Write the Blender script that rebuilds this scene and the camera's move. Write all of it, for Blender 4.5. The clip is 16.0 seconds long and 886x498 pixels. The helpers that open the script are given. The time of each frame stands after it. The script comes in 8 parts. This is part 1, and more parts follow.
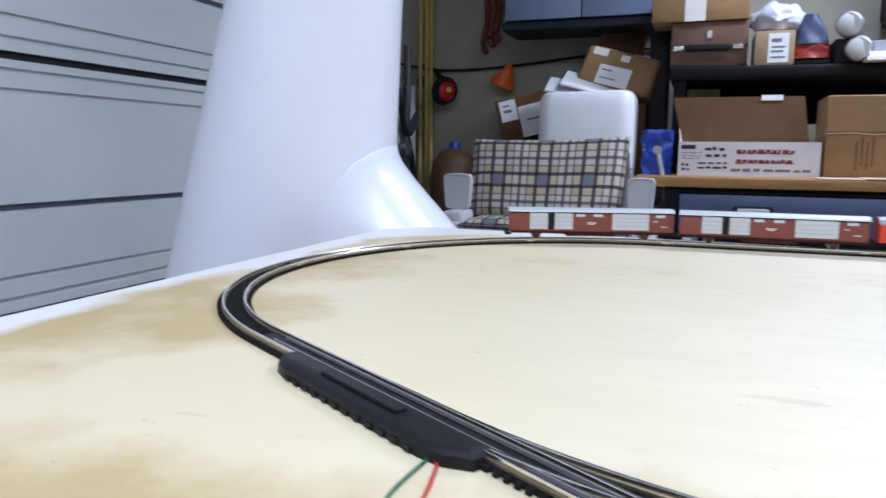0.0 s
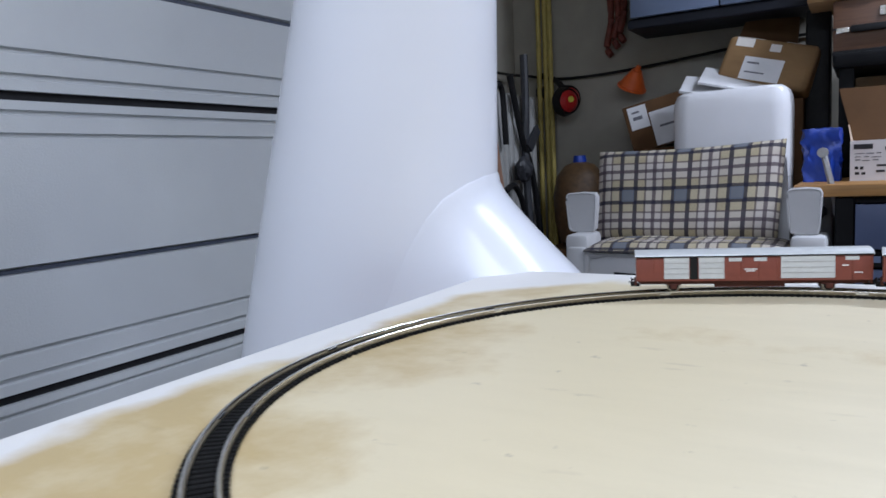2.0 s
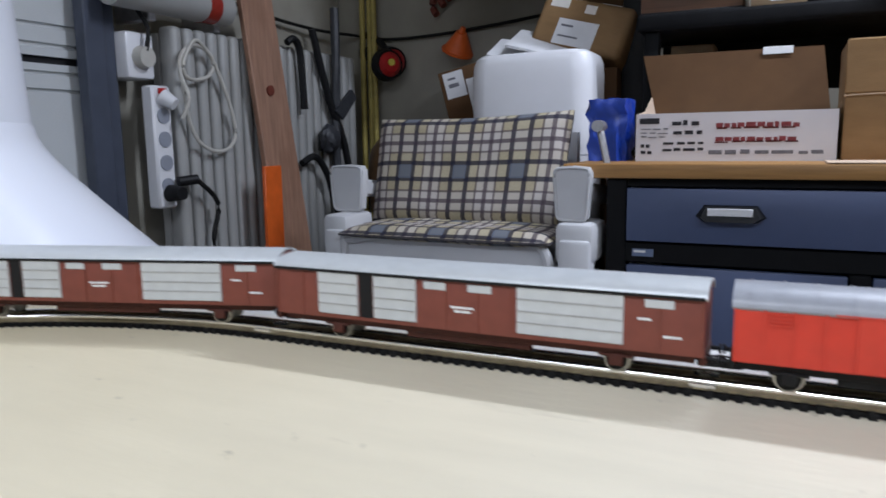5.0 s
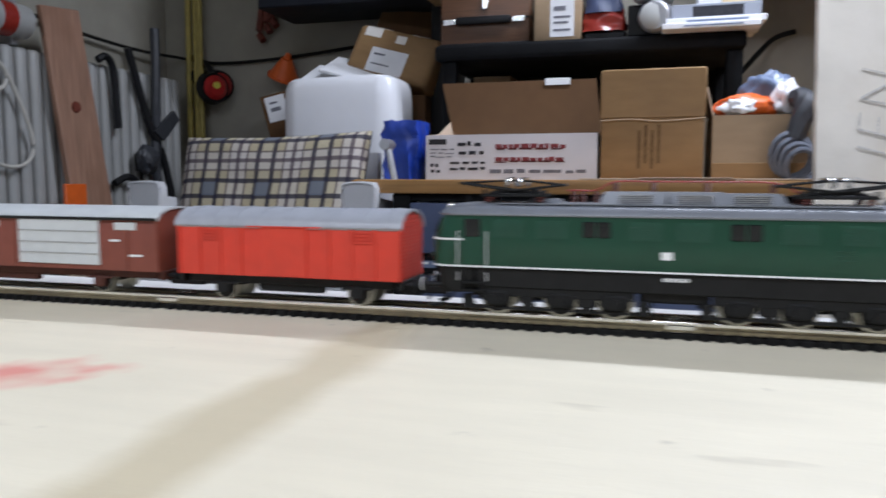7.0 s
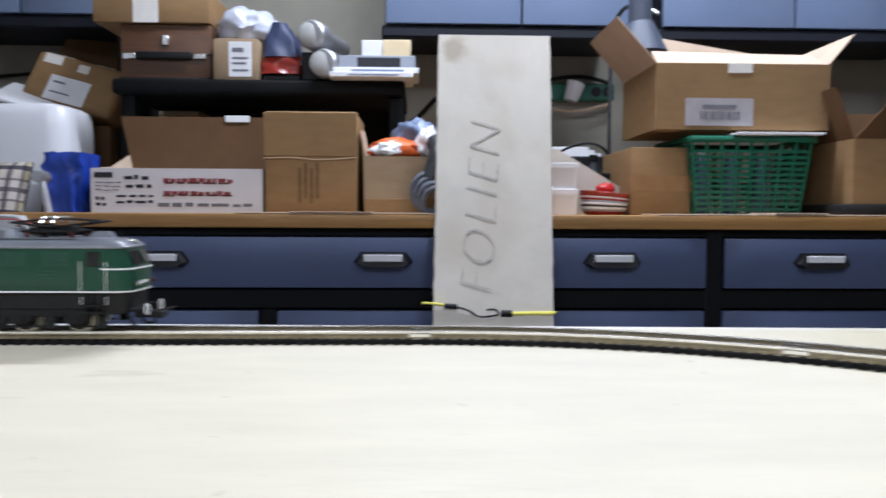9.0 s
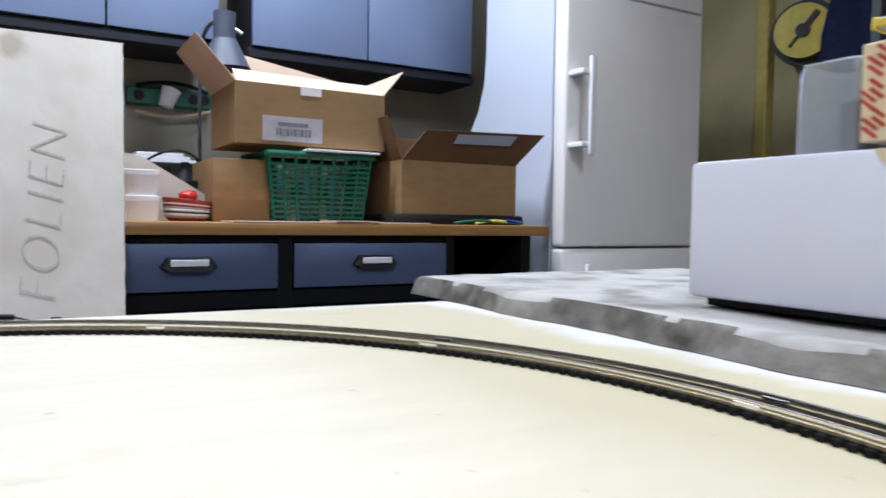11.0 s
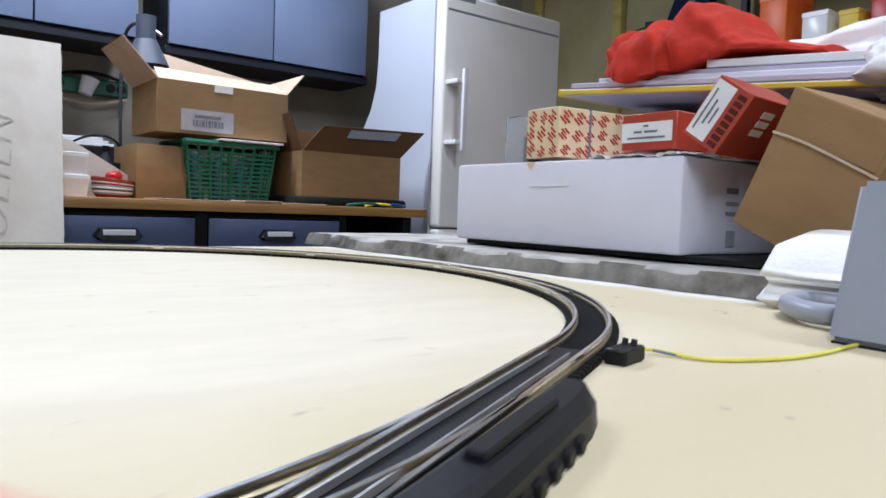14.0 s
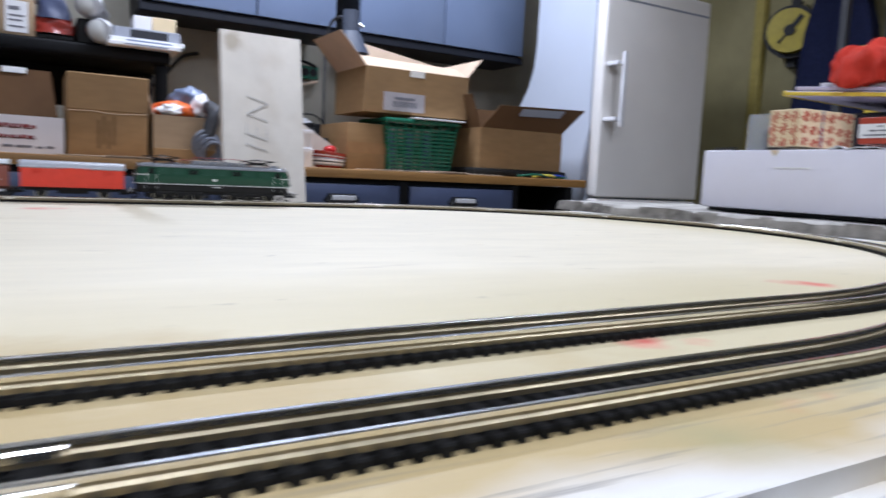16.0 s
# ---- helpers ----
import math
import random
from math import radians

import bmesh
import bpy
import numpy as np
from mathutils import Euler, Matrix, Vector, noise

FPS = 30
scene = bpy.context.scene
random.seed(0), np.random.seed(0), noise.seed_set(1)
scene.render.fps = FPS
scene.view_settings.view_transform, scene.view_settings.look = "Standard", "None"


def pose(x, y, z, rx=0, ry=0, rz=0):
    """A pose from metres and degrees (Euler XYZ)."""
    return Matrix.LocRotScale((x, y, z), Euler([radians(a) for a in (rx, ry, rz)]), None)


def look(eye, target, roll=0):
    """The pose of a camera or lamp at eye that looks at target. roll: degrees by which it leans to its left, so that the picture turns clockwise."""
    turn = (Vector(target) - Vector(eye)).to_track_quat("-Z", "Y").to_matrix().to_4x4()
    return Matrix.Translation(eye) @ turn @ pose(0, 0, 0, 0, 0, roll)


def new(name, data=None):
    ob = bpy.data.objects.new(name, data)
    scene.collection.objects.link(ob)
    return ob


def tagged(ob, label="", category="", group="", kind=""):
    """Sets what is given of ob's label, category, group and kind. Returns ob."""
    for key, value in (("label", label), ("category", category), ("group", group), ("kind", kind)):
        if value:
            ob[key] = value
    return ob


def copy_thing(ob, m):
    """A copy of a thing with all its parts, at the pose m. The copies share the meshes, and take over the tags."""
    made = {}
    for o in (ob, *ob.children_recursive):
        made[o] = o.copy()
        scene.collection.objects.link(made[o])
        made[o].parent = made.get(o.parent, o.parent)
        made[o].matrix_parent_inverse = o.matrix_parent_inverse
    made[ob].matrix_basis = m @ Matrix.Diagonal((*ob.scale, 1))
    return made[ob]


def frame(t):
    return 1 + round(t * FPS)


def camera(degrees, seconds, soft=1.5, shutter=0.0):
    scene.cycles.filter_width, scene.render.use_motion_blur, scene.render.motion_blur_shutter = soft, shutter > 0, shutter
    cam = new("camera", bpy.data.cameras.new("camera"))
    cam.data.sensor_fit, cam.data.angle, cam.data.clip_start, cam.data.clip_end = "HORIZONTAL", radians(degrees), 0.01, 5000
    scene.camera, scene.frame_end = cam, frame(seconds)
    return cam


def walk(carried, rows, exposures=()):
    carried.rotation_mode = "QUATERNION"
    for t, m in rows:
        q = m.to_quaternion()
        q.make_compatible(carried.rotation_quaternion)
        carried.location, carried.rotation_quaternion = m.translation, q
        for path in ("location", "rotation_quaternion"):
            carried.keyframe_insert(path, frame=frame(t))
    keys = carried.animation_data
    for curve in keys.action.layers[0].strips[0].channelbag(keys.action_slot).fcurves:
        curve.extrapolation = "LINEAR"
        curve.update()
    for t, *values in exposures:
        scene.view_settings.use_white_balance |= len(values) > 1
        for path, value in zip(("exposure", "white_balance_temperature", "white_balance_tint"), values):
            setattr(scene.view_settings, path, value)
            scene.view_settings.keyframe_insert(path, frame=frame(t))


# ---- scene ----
cam = camera(63.6, 16.0, soft=1.6, shutter=0.5)
PATH = [
    (0, (0.195, 0.395, 0.881), (-0.48, 2.259, 0.612), 0.6),
    (0.5, (0.16, 0.442, 0.886), (-0.645, 2.255, 0.634), 0.4),
    (1, (0.147, 0.491, 0.905), (-0.774, 2.249, 0.654), 2.1),
    (1.5, (0.138, 0.543, 0.908), (-0.847, 2.266, 0.661), -0.4),
    (2, (0.15, 0.619, 0.906), (-0.865, 2.327, 0.678), -2.8),
    (2.5, (0.19, 0.681, 0.917), (-0.878, 2.343, 0.601), -1.9),
    (3, (0.235, 0.79, 0.937), (-0.838, 2.446, 0.614), -3.0),
    (3.5, (0.302, 0.879, 0.957), (-0.684, 2.586, 0.618), -0.3),
    (3.7, (0.325, 0.927, 0.953), (-0.639, 2.644, 0.603), -0.4),
    (6, (0.513, 1.166, 0.819), (-0.245, 3.001, 0.575), 0.2),
    (6.5, (0.571, 1.16, 0.818), (-0.113, 3.026, 0.596), 0.5),
    (7, (0.639, 1.15, 0.817), (0.091, 3.063, 0.621), 0.1),
    (7.5, (0.71, 1.145, 0.817), (0.299, 3.095, 0.643), -0.1),
    (8, (0.781, 1.124, 0.819), (0.526, 3.101, 0.665), -0.6),
    (8.5, (0.836, 1.098, 0.82), (0.711, 3.09, 0.69), -0.8),
    (9, (0.906, 1.081, 0.821), (0.97, 3.077, 0.717), 0.3),
    (9.5, (0.948, 1.052, 0.821), (1.245, 3.028, 0.736), 1.6),
    (10, (1.002, 1.005, 0.825), (1.589, 2.916, 0.76), 2.0),
    (10.2, (0.999, 0.986, 0.837), (1.702, 2.857, 0.767), 1.6),
    (12.3, (1.049, 0.779, 0.808), (2.194, 2.416, 0.708), 2.3),
    (12.5, (1.049, 0.75, 0.825), (2.204, 2.378, 0.705), 2.8),
    (13, (1.006, 0.679, 0.833), (2.207, 2.274, 0.716), 3.5),
    (13.5, (0.936, 0.6, 0.819), (2.154, 2.183, 0.712), 2.0),
    (14, (0.834, 0.54, 0.81), (2.058, 2.118, 0.705), 2.1),
    (14.5, (0.74, 0.494, 0.809), (1.949, 2.079, 0.648), 4.4),
    (15, (0.614, 0.454, 0.807), (1.862, 2.001, 0.584), 3.5),
    (15.5, (0.499, 0.43, 0.814), (1.696, 2.017, 0.596), 2.7),
    (16, (0.416, 0.432, 0.807), (1.43, 2.145, 0.603), 2.7),
]
walk(cam, [(t, look(eye, target, roll)) for t, eye, target, roll in PATH], [(0, 0.14, 5980, 11.5), (0.5, 0.07, 6040, 11.5), (1.5, 0.0, 6150, 11), (3.5, -0.1, 6200, 10), (6, -0.06, 6400, 10), (9, -0.06, 6330, 10), (12.5, 0.06, 6350, 10), (13.5, -0.02, 6380, 10), (15, -0.22, 6420, 11), (16, -0.14, 6260, 12)])

# Light: one window-less workshop, lit by three fluorescent fittings under the ceiling
world = bpy.data.worlds.new("world")
world.use_nodes = True
world.node_tree.nodes["Background"].inputs[0].default_value = (0.6, 0.65, 0.75, 1)
world.node_tree.nodes["Background"].inputs[1].default_value = 0.05
scene.world = world
scene.view_settings.exposure = 0.0


def tube_lamp(name, x, y, z, length, power, turn=0):
    data = bpy.data.lights.new(name, "AREA")
    data.shape, data.size, data.size_y, data.energy, data.color = "RECTANGLE", length, 0.12, power, (0.785, 0.85, 1.0)
    ob = new(name, data)
    ob.matrix_world = pose(x, y, z, 0, 0, turn)
    return ob


CEIL = 2.45
LAMPS = [(1.28, 2.70, 1.5, 55, 0), (0.05, -0.10, 1.5, 40, 25), (1.95, 0.45, 1.5, 30, 90)]
for lx, ly, ll, lp, lt in LAMPS:
    tube_lamp("tube_lamp", lx, ly, CEIL - 0.12, ll, lp, lt)


# Materials
def mat(name, color, rough=0.6, metal=0.0, vary=0.12, scale=30.0, bump=0.05, bump_scale=None, stain=None, stain_scale=4.0, stain_amount=0.5, coat=0.0, stretch=(1, 1, 1), emit=0.0, trans=0.0, per_object=0.0, alpha=1.0, spec=0.5):
    m = bpy.data.materials.new(name)
    m.use_nodes = True
    nt = m.node_tree
    b = nt.nodes["Principled BSDF"]
    N, L = nt.nodes.new, nt.links.new
    co = N("ShaderNodeTexCoord")
    mp = N("ShaderNodeMapping")
    mp.inputs["Scale"].default_value = stretch
    L(co.outputs["Object"], mp.inputs["Vector"])
    n1 = N("ShaderNodeTexNoise")
    n1.inputs["Scale"].default_value, n1.inputs["Detail"].default_value = scale, 6
    L(mp.outputs[0], n1.inputs["Vector"])
    r1 = N("ShaderNodeMapRange")
    r1.inputs["From Min"].default_value, r1.inputs["From Max"].default_value = 0.3, 0.7
    r1.inputs["To Min"].default_value, r1.inputs["To Max"].default_value = 1 - vary, 1 + vary
    L(n1.outputs["Fac"], r1.inputs["Value"])
    base = N("ShaderNodeVectorMath")
    base.operation = "SCALE"
    base.inputs[0].default_value = color
    L(r1.outputs[0], base.inputs["Scale"])
    out = base.outputs[0]
    if stain:
        n2 = N("ShaderNodeTexNoise")
        n2.inputs["Scale"].default_value, n2.inputs["Detail"].default_value = stain_scale, 5
        L(co.outputs["Object"], n2.inputs["Vector"])
        r2 = N("ShaderNodeMapRange")
        r2.inputs["From Min"].default_value, r2.inputs["From Max"].default_value = 0.48, 0.68
        r2.inputs["To Max"].default_value = stain_amount
        L(n2.outputs["Fac"], r2.inputs["Value"])
        mx = N("ShaderNodeMix")
        mx.data_type = "RGBA"
        mx.inputs[7].default_value = (*stain, 1)
        L(r2.outputs[0], mx.inputs[0])
        L(out, mx.inputs[6])
        out = mx.outputs[2]
    if per_object:
        oi = N("ShaderNodeObjectInfo")
        r3 = N("ShaderNodeMapRange")
        r3.inputs["To Min"].default_value, r3.inputs["To Max"].default_value = 1 - per_object, 1 + per_object
        L(oi.outputs["Random"], r3.inputs["Value"])
        s3 = N("ShaderNodeVectorMath")
        s3.operation = "SCALE"
        L(out, s3.inputs[0])
        L(r3.outputs[0], s3.inputs["Scale"])
        out = s3.outputs[0]
    L(out, b.inputs["Base Color"])
    n3 = N("ShaderNodeTexNoise")
    n3.inputs["Scale"].default_value, n3.inputs["Detail"].default_value = scale * 0.35, 4
    L(co.outputs["Object"], n3.inputs["Vector"])
    r4 = N("ShaderNodeMapRange")
    r4.inputs["To Min"].default_value, r4.inputs["To Max"].default_value = max(0.02, rough * 0.8), min(1, rough * 1.2)
    L(n3.outputs["Fac"], r4.inputs["Value"])
    L(r4.outputs[0], b.inputs["Roughness"])
    b.inputs["Metallic"].default_value = metal
    b.inputs["Specular IOR Level"].default_value = spec if rough < 0.7 else spec * 0.4
    b.inputs["Coat Weight"].default_value = coat
    b.inputs["Transmission Weight"].default_value = trans
    b.inputs["Alpha"].default_value = alpha
    if bump:
        bp = N("ShaderNodeBump")
        bp.inputs["Strength"].default_value, bp.inputs["Distance"].default_value = bump, 0.002
        n4 = N("ShaderNodeTexNoise")
        n4.inputs["Scale"].default_value, n4.inputs["Detail"].default_value = bump_scale or scale * 2, 5
        L(mp.outputs[0], n4.inputs["Vector"])
        L(n4.outputs["Fac"], bp.inputs["Height"])
        L(bp.outputs[0], b.inputs["Normal"])
    if emit:
        b.inputs["Emission Color"].default_value = (*color, 1)
        b.inputs["Emission Strength"].default_value = emit
    return m


M_wall = mat("wall_paint", (0.36, 0.34, 0.285), 0.85, scale=9, vary=0.08, bump=0.3, bump_scale=60, stain=(0.22, 0.20, 0.155), stain_scale=1.6, stain_amount=0.35)
M_khaki = mat("khaki_paint", (0.37, 0.325, 0.17), 0.6, scale=9, vary=0.08, bump=0.2, bump_scale=50, stain=(0.24, 0.21, 0.09), stain_scale=2.5, stain_amount=0.4)
M_pencil = mat("pencil", (0.50, 0.475, 0.44), 0.7, scale=160, vary=0.3, bump=0)
M_ceiling = mat("ceiling_paint", (0.45, 0.45, 0.44), 0.9, scale=8, vary=0.05, bump=0.1)
M_floor = mat("concrete", (0.13, 0.127, 0.125), 0.8, scale=12, vary=0.15, bump=0.3, stain=(0.2, 0.19, 0.18), stain_scale=2.0)
M_door = mat("door_steel", (0.58, 0.60, 0.60), 0.45, scale=5, vary=0.03, bump=0.25, bump_scale=220, stain=(0.44, 0.46, 0.49), stain_scale=1.1, stain_amount=0.4)
M_seal = mat("rubber", (0.018, 0.018, 0.02), 0.7, scale=60, bump=0.1)
M_frame_blue = mat("frame_blue", (0.055, 0.066, 0.095), 0.5, scale=20)
M_pillar = mat("gelcoat", (0.84, 0.86, 0.92), 0.22, scale=3, vary=0.015, bump=0.02, bump_scale=14)
M_edge = mat("table_apron", (0.42, 0.16, 0.05), 0.5, scale=40, stretch=(0.2, 4, 4))
M_tyre = mat("wheel_tyre", (0.42, 0.40, 0.34), 0.35, metal=0.9, scale=200, vary=0.1, bump=0)
M_rail = mat("nickel_rail", (0.36, 0.305, 0.20), 0.42, metal=0.9, scale=200, vary=0.2, bump=0.05, stain=(0.25, 0.2, 0.13), stain_scale=25, stain_amount=0.5)
M_railtop = mat("rail_head", (0.85, 0.83, 0.78), 0.2, metal=1.0, scale=200, vary=0.1, bump=0.02)
M_sleeper = mat("sleeper_plastic", (0.010, 0.0098, 0.0095), 0.7, scale=250, vary=0.25, bump=0.1, per_object=0.25, spec=0.25)
M_black = mat("black_plastic", (0.010, 0.010, 0.011), 0.5, scale=120, vary=0.15, bump=0.05, spec=0.25)
M_blackmatt = mat("black_matt", (0.010, 0.0098, 0.0095), 0.6, scale=150, vary=0.2, bump=0.08, spec=0.25)
M_green = mat("loco_green", (0.006, 0.050, 0.027), 0.36, scale=160, vary=0.06, bump=0.02, spec=0.4)
M_greenlight = mat("louvre_green", (0.009, 0.064, 0.038), 0.35, scale=160, vary=0.06, bump=0.02)
M_roof = mat("loco_roof", (0.17, 0.18, 0.20), 0.32, scale=120, vary=0.08, bump=0.03)
M_line = mat("white_line", (0.80, 0.80, 0.78), 0.5, scale=200, vary=0.03, bump=0)
M_glassdark = mat("dark_glass", (0.008, 0.009, 0.010), 0.15, scale=60, vary=0.1, bump=0, spec=0.35)
M_insul = mat("insulator_brown", (0.11, 0.028, 0.02), 0.4, scale=200, bump=0)
M_wirered = mat("roof_wire", (0.35, 0.05, 0.04), 0.45, scale=200, bump=0)
M_chrome = mat("bright_metal", (0.85, 0.84, 0.80), 0.18, metal=1.0, scale=90, vary=0.05, bump=0)
M_steel = mat("dull_steel", (0.45, 0.45, 0.46), 0.4, metal=0.8, scale=90, vary=0.1, bump=0.02)
M_lampglass = mat("lamp_glass", (0.75, 0.72, 0.62), 0.15, scale=90, bump=0)
M_redlamp = mat("red_lamp", (0.30, 0.03, 0.02), 0.25, scale=90, bump=0)
M_redwagon = mat("wagon_red", (0.62, 0.045, 0.022), 0.42, scale=130, vary=0.06, bump=0.03)
M_brownwagon = mat("wagon_brown", (0.20, 0.05, 0.03), 0.5, scale=130, vary=0.08, bump=0.03)
M_browngear = mat("running_gear_brown", (0.075, 0.022, 0.014), 0.6, scale=130, vary=0.15, bump=0.05, spec=0.3)
M_wagonroof = mat("wagon_roof", (0.33, 0.34, 0.37), 0.38, scale=120, vary=0.07, bump=0.03)
M_silver = mat("wagon_silver", (0.60, 0.62, 0.62), 0.4, metal=0.2, scale=120, vary=0.05, bump=0.02)
M_card = mat("cardboard", (0.285, 0.172, 0.080), 0.8, scale=18, vary=0.08, bump=0.15, bump_scale=160, stain=(0.22, 0.135, 0.068), stain_scale=5, stain_amount=0.4, stretch=(1, 1, 3))
M_cardlight = mat("cardboard_light", (0.33, 0.235, 0.145), 0.8, scale=18, vary=0.07, bump=0.15, bump_scale=160, stretch=(1, 1, 3))
M_cardpale = mat("cardboard_inside", (0.55, 0.42, 0.31), 0.85, scale=16, vary=0.06, bump=0.1, bump_scale=140)
# dark brown board; its darkness also paints the shade on open carton flaps
M_carddark_shade = mat("cardboard_dark_shade", (0.115, 0.060, 0.027), 0.8, scale=18, vary=0.08, bump=0.12, bump_scale=160)
M_cartonwhite = mat("white_carton", (0.66, 0.65, 0.68), 0.55, scale=14, vary=0.03, bump=0.06, bump_scale=120, stain=(0.62, 0.60, 0.62), stain_scale=6, stain_amount=0.35)
M_paper = mat("paper", (0.74, 0.74, 0.75), 0.8, scale=24, vary=0.04, bump=0.05)
M_greyink = mat("grey_print", (0.17, 0.17, 0.19), 0.8, scale=120, vary=0.25, bump=0)
M_ink = mat("black_print", (0.035, 0.035, 0.04), 0.8, scale=120, vary=0.2, bump=0)
M_redink = mat("red_print", (0.24, 0.055, 0.06), 0.8, scale=120, vary=0.2, bump=0)
M_tape = mat("packing_tape", (0.30, 0.17, 0.08), 0.15, scale=40, vary=0.08, bump=0.1)
M_cleartape = mat("clear_tape", (0.80, 0.76, 0.70), 0.1, scale=40, vary=0.05, bump=0.2)
M_benchwood = mat("bench_wood", (0.35, 0.18, 0.055), 0.5, scale=30, vary=0.18, bump=0.1, stretch=(0.25, 5, 5))
M_benchblue = mat("bench_blue", (0.066, 0.088, 0.165), 0.42, scale=10, vary=0.05, bump=0.06, bump_scale=150)
M_cabblue = mat("cabinet_blue", (0.15, 0.195, 0.30), 0.33, scale=8, vary=0.04, bump=0.04, bump_scale=120)
M_cabframe = mat("cabinet_frame", (0.011, 0.0125, 0.018), 0.55, scale=20, vary=0.1, spec=0.2)
M_shelfblack = mat("shelf_black", (0.006, 0.0062, 0.007), 0.65, scale=30, vary=0.15, bump=0.1, spec=0.14)
M_casebrown = mat("case_brown", (0.11, 0.05, 0.024), 0.4, scale=30, vary=0.2, bump=0.05, stretch=(0.4, 4, 6))
M_whiteplastic = mat("white_plastic", (0.80, 0.80, 0.82), 0.25, scale=10, vary=0.02, bump=0.02)
M_chairwhite = mat("chair_plastic", (0.58, 0.58, 0.59), 0.4, scale=14, vary=0.03, bump=0.04, stain=(0.55, 0.55, 0.55), stain_scale=6, stain_amount=0.3)
M_bluebag = mat("blue_bag", (0.012, 0.05, 0.36), 0.35, scale=30, vary=0.25, bump=0.4, bump_scale=30)
M_board = mat("board_white", (0.67, 0.62, 0.54), 0.75, scale=10, vary=0.06, bump=0.45, bump_scale=26, stain=(0.52, 0.44, 0.34), stain_scale=6, stain_amount=0.45)
M_greenplastic = mat("green_plastic", (0.004, 0.115, 0.066), 0.4, scale=30, vary=0.08, bump=0.03)
# one white fridge: fall of light painted as bluer, darker side and warm door
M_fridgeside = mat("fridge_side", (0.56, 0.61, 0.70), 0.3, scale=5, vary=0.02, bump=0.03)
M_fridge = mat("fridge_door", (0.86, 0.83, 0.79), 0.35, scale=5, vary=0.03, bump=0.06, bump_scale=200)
M_radiator = mat("radiator_enamel", (0.38, 0.38, 0.365), 0.4, scale=10, vary=0.04, bump=0.03, stain=(0.29, 0.275, 0.245), stain_scale=5, stain_amount=0.4)
M_plank = mat("plank_wood", (0.34, 0.19, 0.125), 0.6, scale=20, vary=0.2, bump=0.2, stretch=(4, 4, 0.3), stain=(0.25, 0.125, 0.075), stain_scale=8)
M_orange = mat("orange_plastic", (0.75, 0.13, 0.02), 0.4, scale=30, vary=0.08, bump=0.03)
M_yellowpole = mat("pole_wood", (0.45, 0.36, 0.10), 0.6, scale=30, vary=0.15, bump=0.1)
M_toolgrey = mat("tool_grey", (0.035, 0.037, 0.043), 0.5, scale=50, vary=0.2, bump=0.1)
M_cablewhite = mat("cable_white", (0.52, 0.50, 0.45), 0.5, scale=50, vary=0.05, bump=0)
M_redplastic = mat("red_plastic", (0.50, 0.02, 0.02), 0.35, scale=40, vary=0.1, bump=0)
M_leather = mat("leather_red", (0.16, 0.035, 0.02), 0.6, scale=40, vary=0.2, bump=0.3)
M_redmark = mat("red_mark_print", (0.46, 0.055, 0.035), 0.6, scale=120, vary=0.2, bump=0)
M_bagwhite = mat("bag_plastic", (0.82, 0.82, 0.83), 0.35, scale=20, vary=0.03, bump=0.4, bump_scale=45)
M_navybag = mat("navy_nylon", (0.030, 0.042, 0.095), 0.55, scale=60, vary=0.15, bump=0.3, bump_scale=120)
M_palebag = mat("pale_bag", (0.50, 0.52, 0.60), 0.25, scale=20, vary=0.08, bump=0.5, bump_scale=50)
M_cloth = mat("red_fleece", (0.47, 0.036, 0.020), 0.9, scale=40, vary=0.12, bump=0.3, bump_scale=160)
M_reel = mat("reel_yellow", (0.40, 0.31, 0.012), 0.5, scale=30, vary=0.12)
M_yellow = mat("yellow_board", (0.72, 0.52, 0.06), 0.5, scale=30, vary=0.06)
M_greybox = mat("grey_case", (0.30, 0.32, 0.37), 0.4, scale=20, vary=0.04, bump=0.05, bump_scale=300)
M_foam = mat("white_foam", (0.80, 0.79, 0.77), 0.85, scale=40, vary=0.04, bump=0.3, bump_scale=160, stain=(0.55, 0.45, 0.36), stain_scale=14, stain_amount=0.25)
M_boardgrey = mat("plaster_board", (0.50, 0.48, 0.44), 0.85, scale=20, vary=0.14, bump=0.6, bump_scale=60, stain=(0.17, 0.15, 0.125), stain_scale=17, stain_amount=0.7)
# pitted, crumbled core, with the shade of the side faces in its colour
M_boardcore_shaded = mat("plaster_core_shaded", (0.23, 0.212, 0.185), 0.9, scale=35, vary=0.3, bump=0.9, bump_scale=90, stain=(0.045, 0.038, 0.03), stain_scale=26, stain_amount=0.85)
M_redcarton = mat("red_carton", (0.40, 0.052, 0.026), 0.4, scale=40, vary=0.08, bump=0.04)
M_wirey = mat("wire_yellow", (0.78, 0.70, 0.11), 0.45, scale=60, vary=0.05, bump=0)
M_wireb = mat("wire_blue", (0.10, 0.16, 0.30), 0.45, scale=60, vary=0.05, bump=0)
M_wirebrown = mat("wire_brown", (0.20, 0.06, 0.04), 0.45, scale=60, vary=0.05, bump=0)
M_cream = mat("cream_carton", (0.72, 0.58, 0.36), 0.6, scale=20, vary=0.05, bump=0.04)
M_navy = mat("navy_cloth", (0.012, 0.016, 0.05), 0.9, scale=60, vary=0.2, bump=0.4)
M_wicker = mat("brown_glass", (0.10, 0.055, 0.022), 0.55, scale=40, vary=0.3, bump=0.3)
M_tubeglow = mat("tube_glow", (0.95, 0.97, 1.0), 0.4, emit=6.0, vary=0.0, bump=0)
M_clear = mat("clear_plastic", (0.85, 0.87, 0.88), 0.14, scale=20, vary=0.02, bump=0.3, bump_scale=25, trans=0.85)
